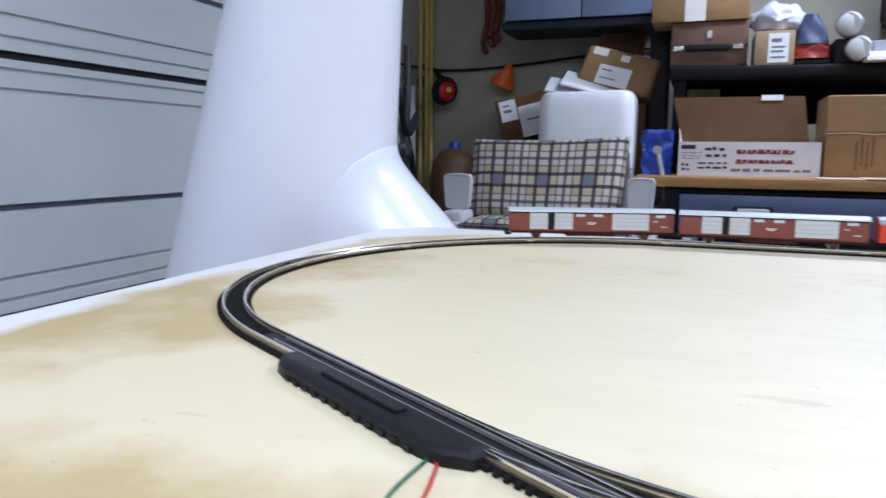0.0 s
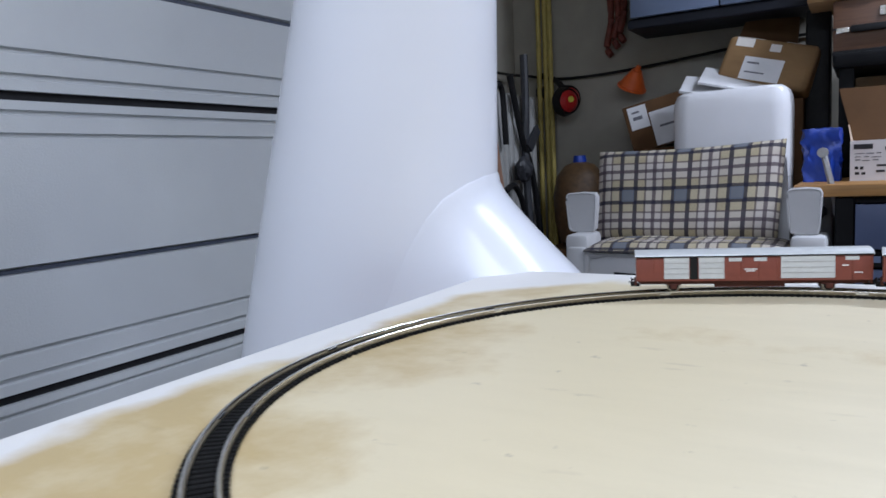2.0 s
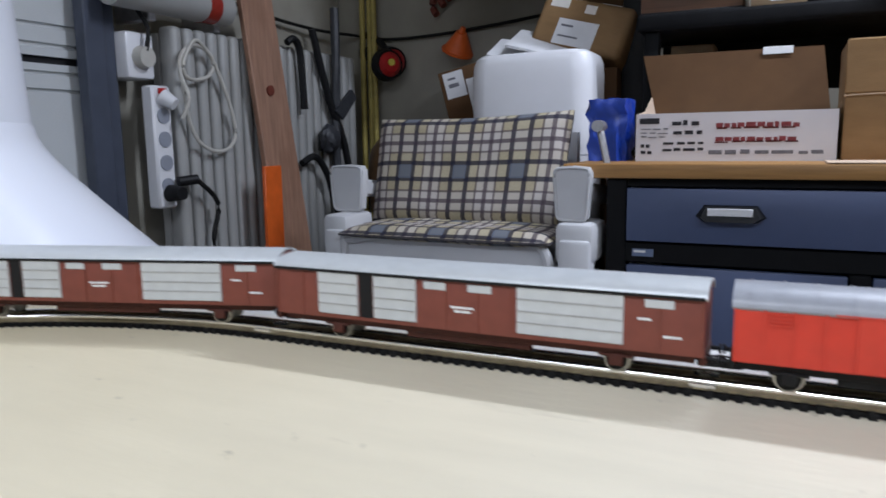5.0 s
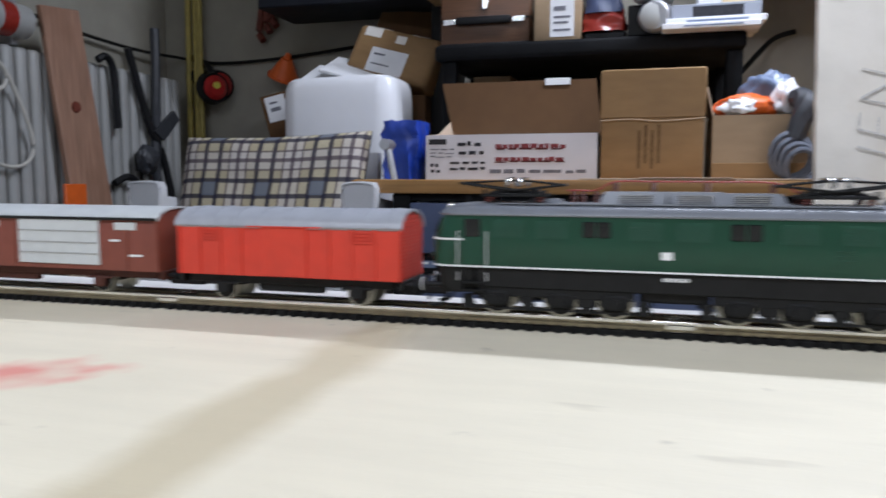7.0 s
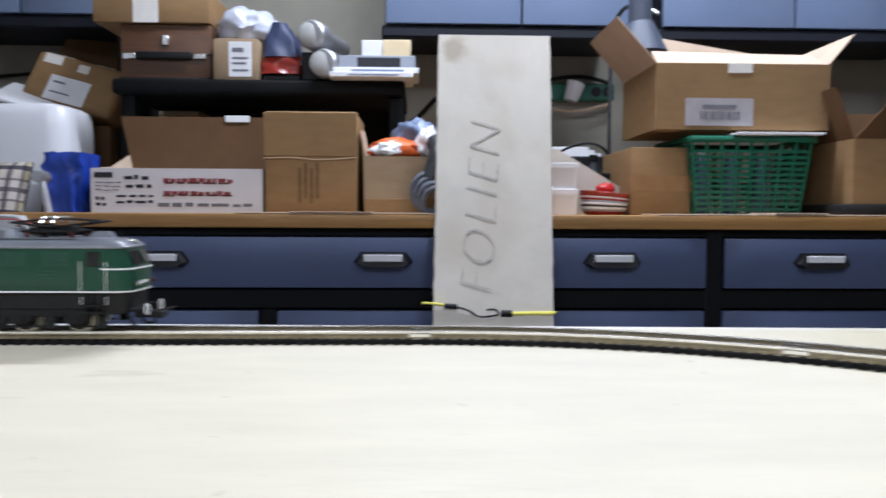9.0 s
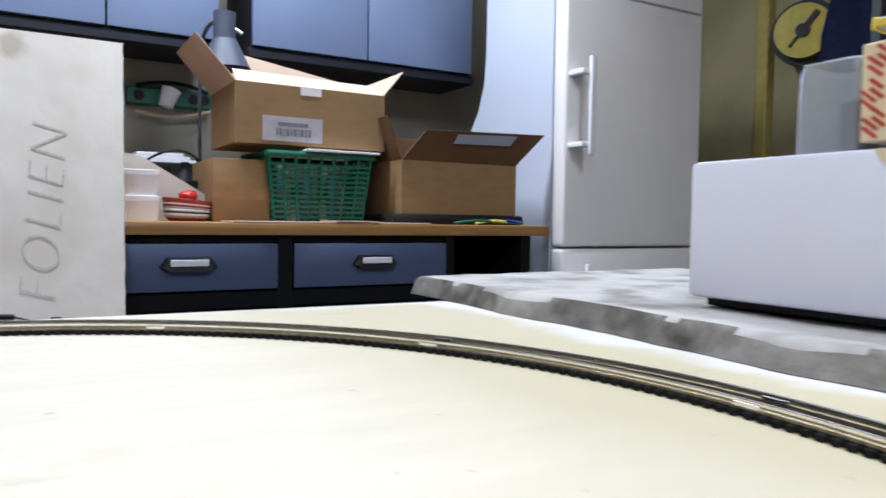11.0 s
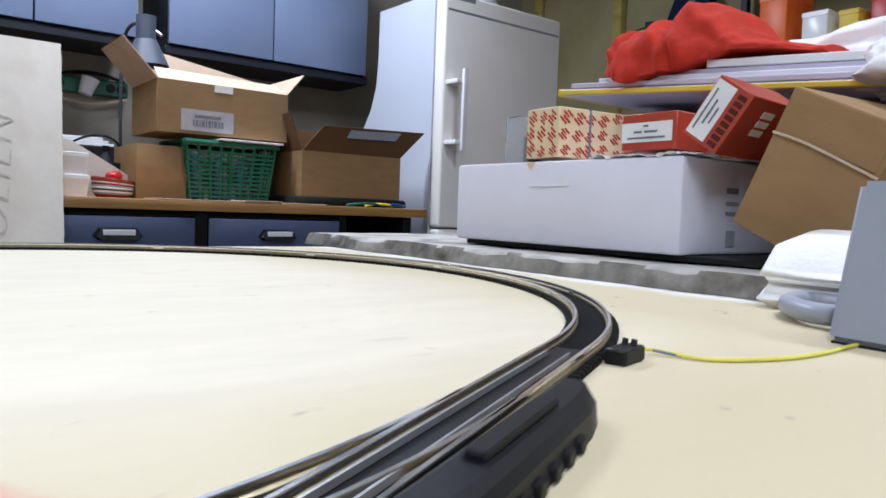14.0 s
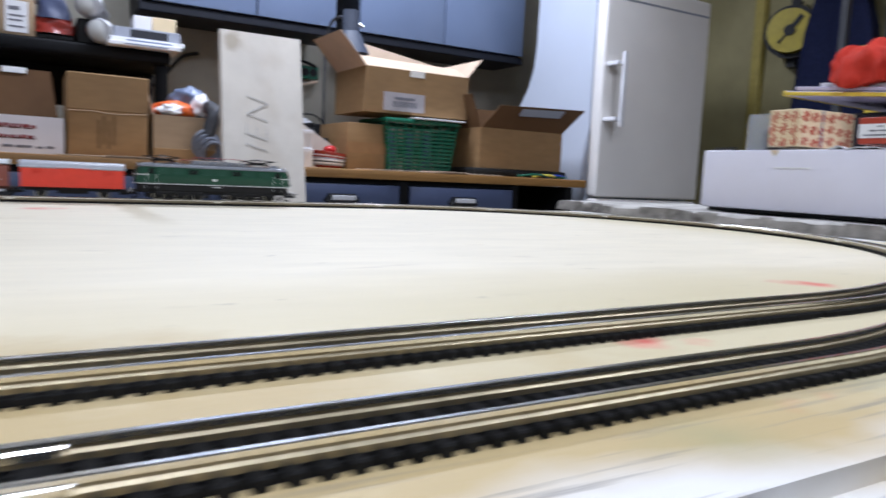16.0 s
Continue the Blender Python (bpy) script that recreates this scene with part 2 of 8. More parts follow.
M_modelcarton = mat("model_carton", (0.74, 0.73, 0.82), 0.5, scale=14, vary=0.03, bump=0.06, bump_scale=120, stain=(0.74, 0.72, 0.78), stain_scale=6, stain_amount=0.3)
M_darkred = mat("dark_red_print", (0.085, 0.016, 0.012), 0.7, scale=120, vary=0.2, bump=0)
M_cablegrey = mat("cable_grey", (0.13, 0.145, 0.18), 0.5, scale=50, vary=0.15, bump=0.1)
M_cardprint = mat("card_print", (0.16, 0.095, 0.043), 0.8, scale=120, vary=0.25, bump=0)
M_wrap = mat("plastic_wrap", (0.88, 0.89, 0.92), 0.16, scale=30, vary=0.08, bump=0.6, bump_scale=90, metal=0.25)
M_labelgrey = mat("grey_label", (0.40, 0.37, 0.38), 0.6, scale=40, vary=0.08, bump=0.05)
M_purple = mat("lilac_paper", (0.52, 0.48, 0.62), 0.7, scale=30, vary=0.05, bump=0.05)


def table_material():
    m = mat("table_plywood", (0.73, 0.66, 0.505), 0.55, scale=14, vary=0.05, bump=0.12, bump_scale=90, stretch=(1, 3.5, 1))
    nt = m.node_tree
    N, L = nt.nodes.new, nt.links.new
    b = nt.nodes["Principled BSDF"]
    src = b.inputs["Base Color"].links[0].from_socket
    co = N("ShaderNodeTexCoord")
    sep = N("ShaderNodeSeparateXYZ")
    L(co.outputs["Object"], sep.inputs[0])
    # a warmer tone on the end by the shutter and along the front
    ng = N("ShaderNodeTexNoise")
    ng.inputs["Scale"].default_value, ng.inputs["Detail"].default_value = 2.4, 5
    L(co.outputs["Object"], ng.inputs["Vector"])
    ag = N("ShaderNodeMath")
    ag.operation = "MULTIPLY_ADD"
    L(ng.outputs["Fac"], ag.inputs[0])
    ag.inputs[1].default_value = 0.35
    L(sep.outputs["X"], ag.inputs[2])
    rg = N("ShaderNodeMapRange")
    rg.inputs["From Min"].default_value, rg.inputs["From Max"].default_value, rg.inputs["To Min"].default_value, rg.inputs["To Max"].default_value = 0.20, 0.58, 0.75, 0.0
    L(ag.outputs[0], rg.inputs["Value"])
    rf = N("ShaderNodeMapRange")
    rf.inputs["From Min"].default_value, rf.inputs["From Max"].default_value, rf.inputs["To Min"].default_value, rf.inputs["To Max"].default_value = 0.80, 0.95, 0.65, 0.0
    af = N("ShaderNodeMath")
    af.operation = "MULTIPLY_ADD"
    L(ng.outputs["Fac"], af.inputs[0])
    af.inputs[1].default_value = 0.35
    L(sep.outputs["Y"], af.inputs[2])
    L(af.outputs[0], rf.inputs["Value"])
    bf = N("ShaderNodeMath")
    bf.operation = "MAXIMUM"
    L(rg.outputs[0], bf.inputs[0])
    L(rf.outputs[0], bf.inputs[1])
    # bare yellowish ply at the end by the boxes
    re_ = N("ShaderNodeMapRange")
    re_.inputs["From Min"].default_value, re_.inputs["From Max"].default_value, re_.inputs["To Max"].default_value = 1.22, 1.36, 0.8
    ae = N("ShaderNodeMath")
    ae.operation = "MULTIPLY_ADD"
    L(ng.outputs["Fac"], ae.inputs[0])
    ae.inputs[1].default_value = 0.30
    L(sep.outputs["X"], ae.inputs[2])
    L(ae.outputs[0], re_.inputs["Value"])
    rg = bf
    mg = N("ShaderNodeMix")
    mg.data_type = "RGBA"
    mg.inputs[7].default_value = (0.66, 0.565, 0.36, 1)
    L(rg.outputs[0], mg.inputs[0])
    L(src, mg.inputs[6])
    me_ = N("ShaderNodeMix")
    me_.data_type = "RGBA"
    me_.inputs[7].default_value = (0.545, 0.475, 0.29, 1)
    fx = N("ShaderNodeMapRange")
    fx.inputs["From Min"].default_value, fx.inputs["From Max"].default_value = 0.30, 0.55
    L(sep.outputs["X"], fx.inputs["Value"])
    ff = N("ShaderNodeMath")
    ff.operation = "MULTIPLY"
    L(rf.outputs[0], ff.inputs[0])
    L(fx.outputs[0], ff.inputs[1])
    fm = N("ShaderNodeMath")
    fm.operation = "MAXIMUM"
    L(ff.outputs[0], fm.inputs[0])
    L(re_.outputs[0], fm.inputs[1])
    L(fm.outputs[0], me_.inputs[0])
    L(mg.outputs[2], me_.inputs[6])
    src = me_.outputs[2]
    # brown stains, strongest on the end that lies by the shutter
    n = N("ShaderNodeTexNoise")
    n.inputs["Scale"].default_value, n.inputs["Detail"].default_value, n.inputs["Roughness"].default_value = 3.6, 8, 0.62
    L(co.outputs["Object"], n.inputs["Vector"])
    gx = N("ShaderNodeMapRange")
    gx.inputs["From Min"].default_value, gx.inputs["From Max"].default_value = -0.26, -0.06
    gx.inputs["To Min"].default_value, gx.inputs["To Max"].default_value = 0.17, -0.10
    L(sep.outputs["X"], gx.inputs["Value"])
    # the brown mix also grows towards the front
    gy = N("ShaderNodeMapRange")
    gy.inputs["From Min"].default_value, gy.inputs["From Max"].default_value = 0.52, 0.74
    gy.inputs["To Min"].default_value, gy.inputs["To Max"].default_value = 0.27, -0.085
    L(sep.outputs["Y"], gy.inputs["Value"])
    gxx = N("ShaderNodeMapRange")
    gxx.inputs["From Min"].default_value, gxx.inputs["From Max"].default_value, gxx.inputs["To Max"].default_value = 0.26, 0.90, -0.20
    L(sep.outputs["X"], gxx.inputs["Value"])
    gyx = N("ShaderNodeMath")
    L(gy.outputs[0], gyx.inputs[0])
    L(gxx.outputs[0], gyx.inputs[1])
    both = N("ShaderNodeMath")
    both.operation = "MAXIMUM"
    L(gx.outputs[0], both.inputs[0])
    L(gyx.outputs[0], both.inputs[1])
    ad = N("ShaderNodeMath")
    L(n.outputs["Fac"], ad.inputs[0])
    L(both.outputs[0], ad.inputs[1])
    rr = N("ShaderNodeMapRange")
    rr.inputs["From Min"].default_value, rr.inputs["From Max"].default_value, rr.inputs["To Max"].default_value = 0.535, 0.675, 0.85
    L(ad.outputs[0], rr.inputs["Value"])
    mx = N("ShaderNodeMix")
    mx.data_type = "RGBA"
    mx.inputs[7].default_value = (0.47, 0.345, 0.155, 1)
    L(rr.outputs[0], mx.inputs[0])
    L(src, mx.inputs[6])
    # thin dark scuffs
    sc = N("ShaderNodeTexNoise")
    sc.inputs["Scale"].default_value, sc.inputs["Detail"].default_value = 11, 8
    ms = N("ShaderNodeMapping")
    ms.inputs["Scale"].default_value = (1.3, 5, 1)
    L(co.outputs["Object"], ms.inputs[0])
    L(ms.outputs[0], sc.inputs["Vector"])
    rs = N("ShaderNodeMapRange")
    rs.inputs["From Min"].default_value, rs.inputs["From Max"].default_value, rs.inputs["To Max"].default_value = 0.665, 0.73, 0.24
    L(sc.outputs["Fac"], rs.inputs["Value"])
    mx2 = N("ShaderNodeMix")
    mx2.data_type = "RGBA"
    mx2.inputs[7].default_value = (0.33, 0.27, 0.19, 1)
    L(rs.outputs[0], mx2.inputs[0])
    L(mx.outputs[2], mx2.inputs[6])
    # fine specks of dirt
    sp = N("ShaderNodeTexNoise")
    sp.inputs["Scale"].default_value, sp.inputs["Detail"].default_value = 75, 3
    L(co.outputs["Object"], sp.inputs["Vector"])
    rk = N("ShaderNodeMapRange")
    rk.inputs["From Min"].default_value, rk.inputs["From Max"].default_value, rk.inputs["To Max"].default_value = 0.70, 0.78, 0.5
    L(sp.outputs["Fac"], rk.inputs["Value"])
    mk = N("ShaderNodeMix")
    mk.data_type = "RGBA"
    mk.inputs[7].default_value = (0.25, 0.21, 0.16, 1)
    L(rk.outputs[0], mk.inputs[0])
    L(mx2.outputs[2], mk.inputs[6])
    mx2 = mk
    # a straight tan smear across the middle of the board
    nb_ = N("ShaderNodeTexNoise")
    nb_.inputs["Scale"].default_value, nb_.inputs["Detail"].default_value = 22, 5
    L(co.outputs["Object"], nb_.inputs["Vector"])
    xb = N("ShaderNodeMath")
    xb.operation = "MULTIPLY_ADD"
    L(nb_.outputs["Fac"], xb.inputs[0])
    xb.inputs[1].default_value = 0.022
    L(sep.outputs["X"], xb.inputs[2])
    db = N("ShaderNodeMath")
    db.operation = "SUBTRACT"
    L(xb.outputs[0], db.inputs[0])
    db.inputs[1].default_value = 0.541
    ab = N("ShaderNodeMath")
    ab.operation = "ABSOLUTE"
    L(db.outputs[0], ab.inputs[0])
    wb_ = N("ShaderNodeMapRange")
    wb_.inputs["From Min"].default_value, wb_.inputs["From Max"].default_value, wb_.inputs["To Min"].default_value, wb_.inputs["To Max"].default_value = 0.007, 0.019, 0.62, 0.0
    L(ab.outputs[0], wb_.inputs["Value"])
    yb_n = N("ShaderNodeMapRange")
    yb_n.inputs["From Min"].default_value, yb_n.inputs["From Max"].default_value = 1.10, 1.26
    L(sep.outputs["Y"], yb_n.inputs["Value"])
    fb = N("ShaderNodeMath")
    fb.operation = "MULTIPLY"
    L(wb_.outputs[0], fb.inputs[0])
    L(yb_n.outputs[0], fb.inputs[1])
    kb_ = N("ShaderNodeMix")
    kb_.data_type = "RGBA"
    kb_.inputs[7].default_value = (0.47, 0.385, 0.235, 1)
    L(fb.outputs[0], kb_.inputs[0])
    L(mx2.outputs[2], kb_.inputs[6])
    mx2 = kb_
    # small black specks
    for qx, qy, qr, col, amt in ((0.552, 0.534, 0.017, (0.34, 0.32, 0.17), 0.6), (0.576, 0.531, 0.010, (0.62, 0.50, 0.10), 0.7), (0.642, 0.552, 0.016, (0.36, 0.34, 0.20), 0.55), (0.66, 0.528, 0.012, (0.08, 0.08, 0.08), 0.7), (1.27, 0.80, 0.014, (0.06, 0.055, 0.05), 0.8), (1.22, 0.86, 0.010, (0.06, 0.055, 0.05), 0.8), (1.31, 1.02, 0.012, (0.07, 0.06, 0.05), 0.7), (1.16, 1.43, 0.012, (0.09, 0.08, 0.06), 0.6), (1.322, 0.985, 0.011, (0.06, 0.055, 0.05), 0.85), (1.262, 0.925, 0.010, (0.06, 0.055, 0.05), 0.8), (1.205, 0.905, 0.012, (0.08, 0.07, 0.05), 0.8), (1.27, 0.885, 0.009, (0.06, 0.055, 0.05), 0.8), (1.235, 0.865, 0.013, (0.08, 0.07, 0.05), 0.8), (0.71, 1.03, 0.010, (0.16, 0.10, 0.07), 0.7)):
        dq = N("ShaderNodeVectorMath")
        dq.operation = "DISTANCE"
        dq.inputs[1].default_value = (qx, qy, 0)
        cq = N("ShaderNodeCombineXYZ")
        L(sep.outputs["X"], cq.inputs[0])
        L(sep.outputs["Y"], cq.inputs[1])
        L(cq.outputs[0], dq.inputs[0])
        wob = N("ShaderNodeTexNoise")
        wob.inputs["Scale"].default_value, wob.inputs["Detail"].default_value = (30 if qr > 0.015 else 90), 6
        L(co.outputs["Object"], wob.inputs["Vector"])
        aq = N("ShaderNodeMath")
        aq.operation = "MULTIPLY_ADD"
        L(wob.outputs["Fac"], aq.inputs[0])
        aq.inputs[1].default_value = 0.09 if qr <= 0.015 else 0.05
        L(dq.outputs["Value"], aq.inputs[2])
        rq = N("ShaderNodeMapRange")
        lo_q = qr + (0.022 if qr <= 0.015 else 0.006)
        rq.inputs["From Min"].default_value, rq.inputs["From Max"].default_value, rq.inputs["To Min"].default_value, rq.inputs["To Max"].default_value = lo_q, lo_q + (0.008 if qr <= 0.015 else 0.026), amt, 0.0
        L(aq.outputs[0], rq.inputs["Value"])
        kq = N("ShaderNodeMix")
        kq.data_type = "RGBA"
        kq.inputs[7].default_value = (*col, 1)
        L(rq.outputs[0], kq.inputs[0])
        L(mx2.outputs[2], kq.inputs[6])
        mx2 = kq
    # a white painted margin with a ragged inner edge
    ds = []
    for axis, sign, at in (("X", 1, -0.32), ("X", -1, 1.385), ("Y", 1, 0.483), ("Y", -1, 1.55)):
        q = N("ShaderNodeMath")
        q.operation = "MULTIPLY_ADD"
        L(sep.outputs[axis], q.inputs[0])
        q.inputs[1].default_value, q.inputs[2].default_value = sign, -sign * at
        ds.append(q.outputs[0])
    # the paint fills the corner beside the column
    dg = N("ShaderNodeMath")
    dg.operation = "SUBTRACT"
    L(sep.outputs["X"], dg.inputs[0])
    L(sep.outputs["Y"], dg.inputs[1])
    q = N("ShaderNodeMath")
    q.operation = "MULTIPLY_ADD"
    L(dg.outputs[0], q.inputs[0])
    q.inputs[1].default_value, q.inputs[2].default_value = 0.707, 1.88 * 0.707 - 0.125
    ds.append(q.outputs[0])
    mn = ds[0]
    for d in ds[1:]:
        q = N("ShaderNodeMath")
        q.operation = "MINIMUM"
        L(mn, q.inputs[0])
        L(d, q.inputs[1])
        mn = q.outputs[0]
    nz = N("ShaderNodeTexNoise")
    nz.inputs["Scale"].default_value, nz.inputs["Detail"].default_value = 9, 6
    L(co.outputs["Object"], nz.inputs["Vector"])
    q = N("ShaderNodeMath")
    q.operation = "MULTIPLY_ADD"
    L(nz.outputs["Fac"], q.inputs[0])
    q.inputs[1].default_value = -0.10
    L(mn, q.inputs[2])
    rp = N("ShaderNodeMapRange")
    rp.inputs["From Min"].default_value, rp.inputs["From Max"].default_value, rp.inputs["To Min"].default_value, rp.inputs["To Max"].default_value = -0.018, 0.008, 0.9, 0.0
    L(q.outputs[0], rp.inputs["Value"])
    mx3 = N("ShaderNodeMix")
    mx3.data_type = "RGBA"
    mx3.inputs[7].default_value = (0.76, 0.755, 0.74, 1)
    L(rp.outputs[0], mx3.inputs[0])
    L(mx2.outputs[2], mx3.inputs[6])
    # grey rub marks running along the painted edge
    mr = N("ShaderNodeMapping")
    mr.inputs["Scale"].default_value = (7, 120, 1)
    L(co.outputs["Object"], mr.inputs[0])
    nr = N("ShaderNodeTexNoise")
    nr.inputs["Scale"].default_value, nr.inputs["Detail"].default_value = 2.2, 6
    L(mr.outputs[0], nr.inputs["Vector"])
    r5 = N("ShaderNodeMapRange")
    r5.inputs["From Min"].default_value, r5.inputs["From Max"].default_value, r5.inputs["To Max"].default_value = 0.54, 0.68, 0.6
    L(nr.outputs["Fac"], r5.inputs["Value"])
    ry = N("ShaderNodeMapRange")
    ry.inputs["From Min"].default_value, ry.inputs["From Max"].default_value = 0.565, 0.535
    L(sep.outputs["Y"], ry.inputs["Value"])
    r6 = N("ShaderNodeMath")
    r6.operation = "MULTIPLY"
    L(r5.outputs[0], r6.inputs[0])
    L(ry.outputs[0], r6.inputs[1])
    mx4 = N("ShaderNodeMix")
    mx4.data_type = "RGBA"
    mx4.inputs[7].default_value = (0.20, 0.185, 0.165, 1)
    L(r6.outputs[0], mx4.inputs[0])
    L(mx3.outputs[2], mx4.inputs[6])
    # smears of red paint
    last = mx4.outputs[2]
    for px, py, pr, amt in ((0.430, 1.344, 0.025, 0.62), (0.452, 1.350, 0.011, 0.62), (0.613, 0.616, 0.013, 0.9), (0.626, 0.606, 0.008, 0.9), (0.846, 0.703, 0.018, 0.85), (0.598, 0.5465, 0.006, 0.6), (0.613, 0.5465, 0.004, 0.6)):
        dv = N("ShaderNodeVectorMath")
        dv.operation = "DISTANCE"
        dv.inputs[1].default_value = (px, py, 0)
        cp = N("ShaderNodeCombineXYZ")
        L(sep.outputs["X"], cp.inputs[0])
        L(sep.outputs["Y"], cp.inputs[1])
        L(cp.outputs[0], dv.inputs[0])
        a = N("ShaderNodeMath")
        a.operation = "MULTIPLY_ADD"
        nn = N("ShaderNodeTexNoise")
        nn.inputs["Scale"].default_value = 38
        L(co.outputs["Object"], nn.inputs["Vector"])
        L(nn.outputs["Fac"], a.inputs[0])
        a.inputs[1].default_value = 0.045
        L(dv.outputs["Value"], a.inputs[2])
        r = N("ShaderNodeMapRange")
        r.inputs["From Min"].default_value, r.inputs["From Max"].default_value, r.inputs["To Min"].default_value, r.inputs["To Max"].default_value = pr + 0.006, pr + 0.023, amt, 0
        L(a.outputs[0], r.inputs["Value"])
        k = N("ShaderNodeMix")
        k.data_type = "RGBA"
        k.inputs[7].default_value = (0.68, 0.055, 0.06, 1)
        L(r.outputs[0], k.inputs[0])
        L(last, k.inputs[6])
        last = k.outputs[2]
    L(last, b.inputs["Base Color"])
    return m


M_table = table_material()


def plaid_material():
    m = mat("plaid_cloth", (0.42, 0.36, 0.24), 0.9, scale=300, vary=0.12, bump=0.3, bump_scale=400)
    nt = m.node_tree
    N, L = nt.nodes.new, nt.links.new
    b = nt.nodes["Principled BSDF"]
    co = N("ShaderNodeTexCoord")
    sep = N("ShaderNodeSeparateXYZ")
    L(co.outputs["UV"], sep.inputs[0])

    def band(sock, period, lo, hi):
        d = N("ShaderNodeMath")
        d.operation = "DIVIDE"
        L(sock, d.inputs[0])
        d.inputs[1].default_value = period
        f = N("ShaderNodeMath")
        f.operation = "FRACT"
        L(d.outputs[0], f.inputs[0])
        g = N("ShaderNodeMath")
        g.operation = "GREATER_THAN"
        L(f.outputs[0], g.inputs[0])
        g.inputs[1].default_value = lo
        h = N("ShaderNodeMath")
        h.operation = "LESS_THAN"
        L(f.outputs[0], h.inputs[0])
        h.inputs[1].default_value = hi
        k = N("ShaderNodeMath")
        k.operation = "MULTIPLY"
        L(g.outputs[0], k.inputs[0])
        L(h.outputs[0], k.inputs[1])
        return k.outputs[0]

    def over(base, fac, color, amount):
        a = N("ShaderNodeMath")
        a.operation = "MULTIPLY"
        L(fac, a.inputs[0])
        a.inputs[1].default_value = amount
        x = N("ShaderNodeMix")
        x.data_type = "RGBA"
        x.inputs[7].default_value = (*color, 1)
        L(a.outputs[0], x.inputs[0])
        L(base, x.inputs[6])
        return x.outputs[2]

    out = b.inputs["Base Color"].links[0].from_socket

    def shift(sock, d):
        a = N("ShaderNodeMath")
        L(sock, a.inputs[0])
        a.inputs[1].default_value = d
        return a.outputs[0]

    # one repeat: a wide bar between two navy lines, then ochre, pale, pale and ochre bars split by purple threads
    P = 0.157
    U, V = shift(sep.outputs["X"], 0.083), shift(sep.outputs["Y"], 0.050)
    for s in (U, V):
        out = over(out, band(s, P, 0.52, 0.83), (0.56, 0.52, 0.50), 0.58)
        out = over(out, band(s, P, 0.05, 0.30), (0.52, 0.47, 0.35), 0.30)
    for s in (U, V):
        out = over(out, band(s, P, 0.0, 0.080), (0.022, 0.022, 0.040), 0.88)
        out = over(out, band(s, P, 0.280, 0.360), (0.022, 0.022, 0.040), 0.88)
        out = over(out, band(s, P, 0.49, 0.525), (0.085, 0.065, 0.08), 0.75)
        out = over(out, band(s, P, 0.640, 0.710), (0.075, 0.055, 0.07), 0.82)
        out = over(out, band(s, P, 0.820, 0.855), (0.085, 0.065, 0.08), 0.75)
    k = N("ShaderNodeMath")
    k.operation = "MULTIPLY"
    L(band(U, P, 0.055, 0.295), k.inputs[0])
    L(band(V, P, 0.055, 0.295), k.inputs[1])
    out = over(out, k.outputs[0], (0.13, 0.15, 0.19), 0.9)
    L(out, b.inputs["Base Color"])
    return m


M_plaid = plaid_material()


def add_stain(m, centre, r, color, amount):
    """One ragged round stain at a place on a thing."""
    nt = m.node_tree
    N, L = nt.nodes.new, nt.links.new
    b = nt.nodes["Principled BSDF"]
    src = b.inputs["Base Color"].links[0].from_socket
    co = N("ShaderNodeTexCoord")
    d = N("ShaderNodeVectorMath")
    d.operation = "DISTANCE"
    d.inputs[1].default_value = centre
    L(co.outputs["Object"], d.inputs[0])
    n = N("ShaderNodeTexNoise")
    n.inputs["Scale"].default_value, n.inputs["Detail"].default_value = 1.2 / r, 5
    L(co.outputs["Object"], n.inputs["Vector"])
    a = N("ShaderNodeMath")
    a.operation = "MULTIPLY_ADD"
    L(n.outputs["Fac"], a.inputs[0])
    a.inputs[1].default_value = r * 0.9
    L(d.outputs["Value"], a.inputs[2])
    q = N("ShaderNodeMapRange")
    q.inputs["From Min"].default_value, q.inputs["From Max"].default_value, q.inputs["To Min"].default_value, q.inputs["To Max"].default_value = r * 1.0, r * 1.6, amount, 0.0
    L(a.outputs[0], q.inputs["Value"])
    x = N("ShaderNodeMix")
    x.data_type = "RGBA"
    x.inputs[7].default_value = (*color, 1)
    L(q.outputs[0], x.inputs[0])
    L(src, x.inputs[6])
    L(x.outputs[2], b.inputs["Base Color"])


add_stain(M_board, (0.982, 2.728, 1.190), 0.032, (0.40, 0.335, 0.25), 0.8)


# Mesh helpers
def V(*p):
    return Vector(p)


def B(bm, x0, x1, y0, y1, z0, z1, bev=0.0, m=None, seg=1):
    geo = bmesh.ops.create_cube(bm, size=1.0)
    vs = geo["verts"]
    for v in vs:
        v.co = Vector(((x0 + x1) / 2 + v.co.x * (x1 - x0), (y0 + y1) / 2 + v.co.y * (y1 - y0), (z0 + z1) / 2 + v.co.z * (z1 - z0)))
        if m is not None:
            v.co = m @ v.co
    if bev:
        es = list({e for v in vs for e in v.link_edges})
        bmesh.ops.bevel(bm, geom=es, offset=bev, segments=seg, affect="EDGES", profile=0.5)
    return bm


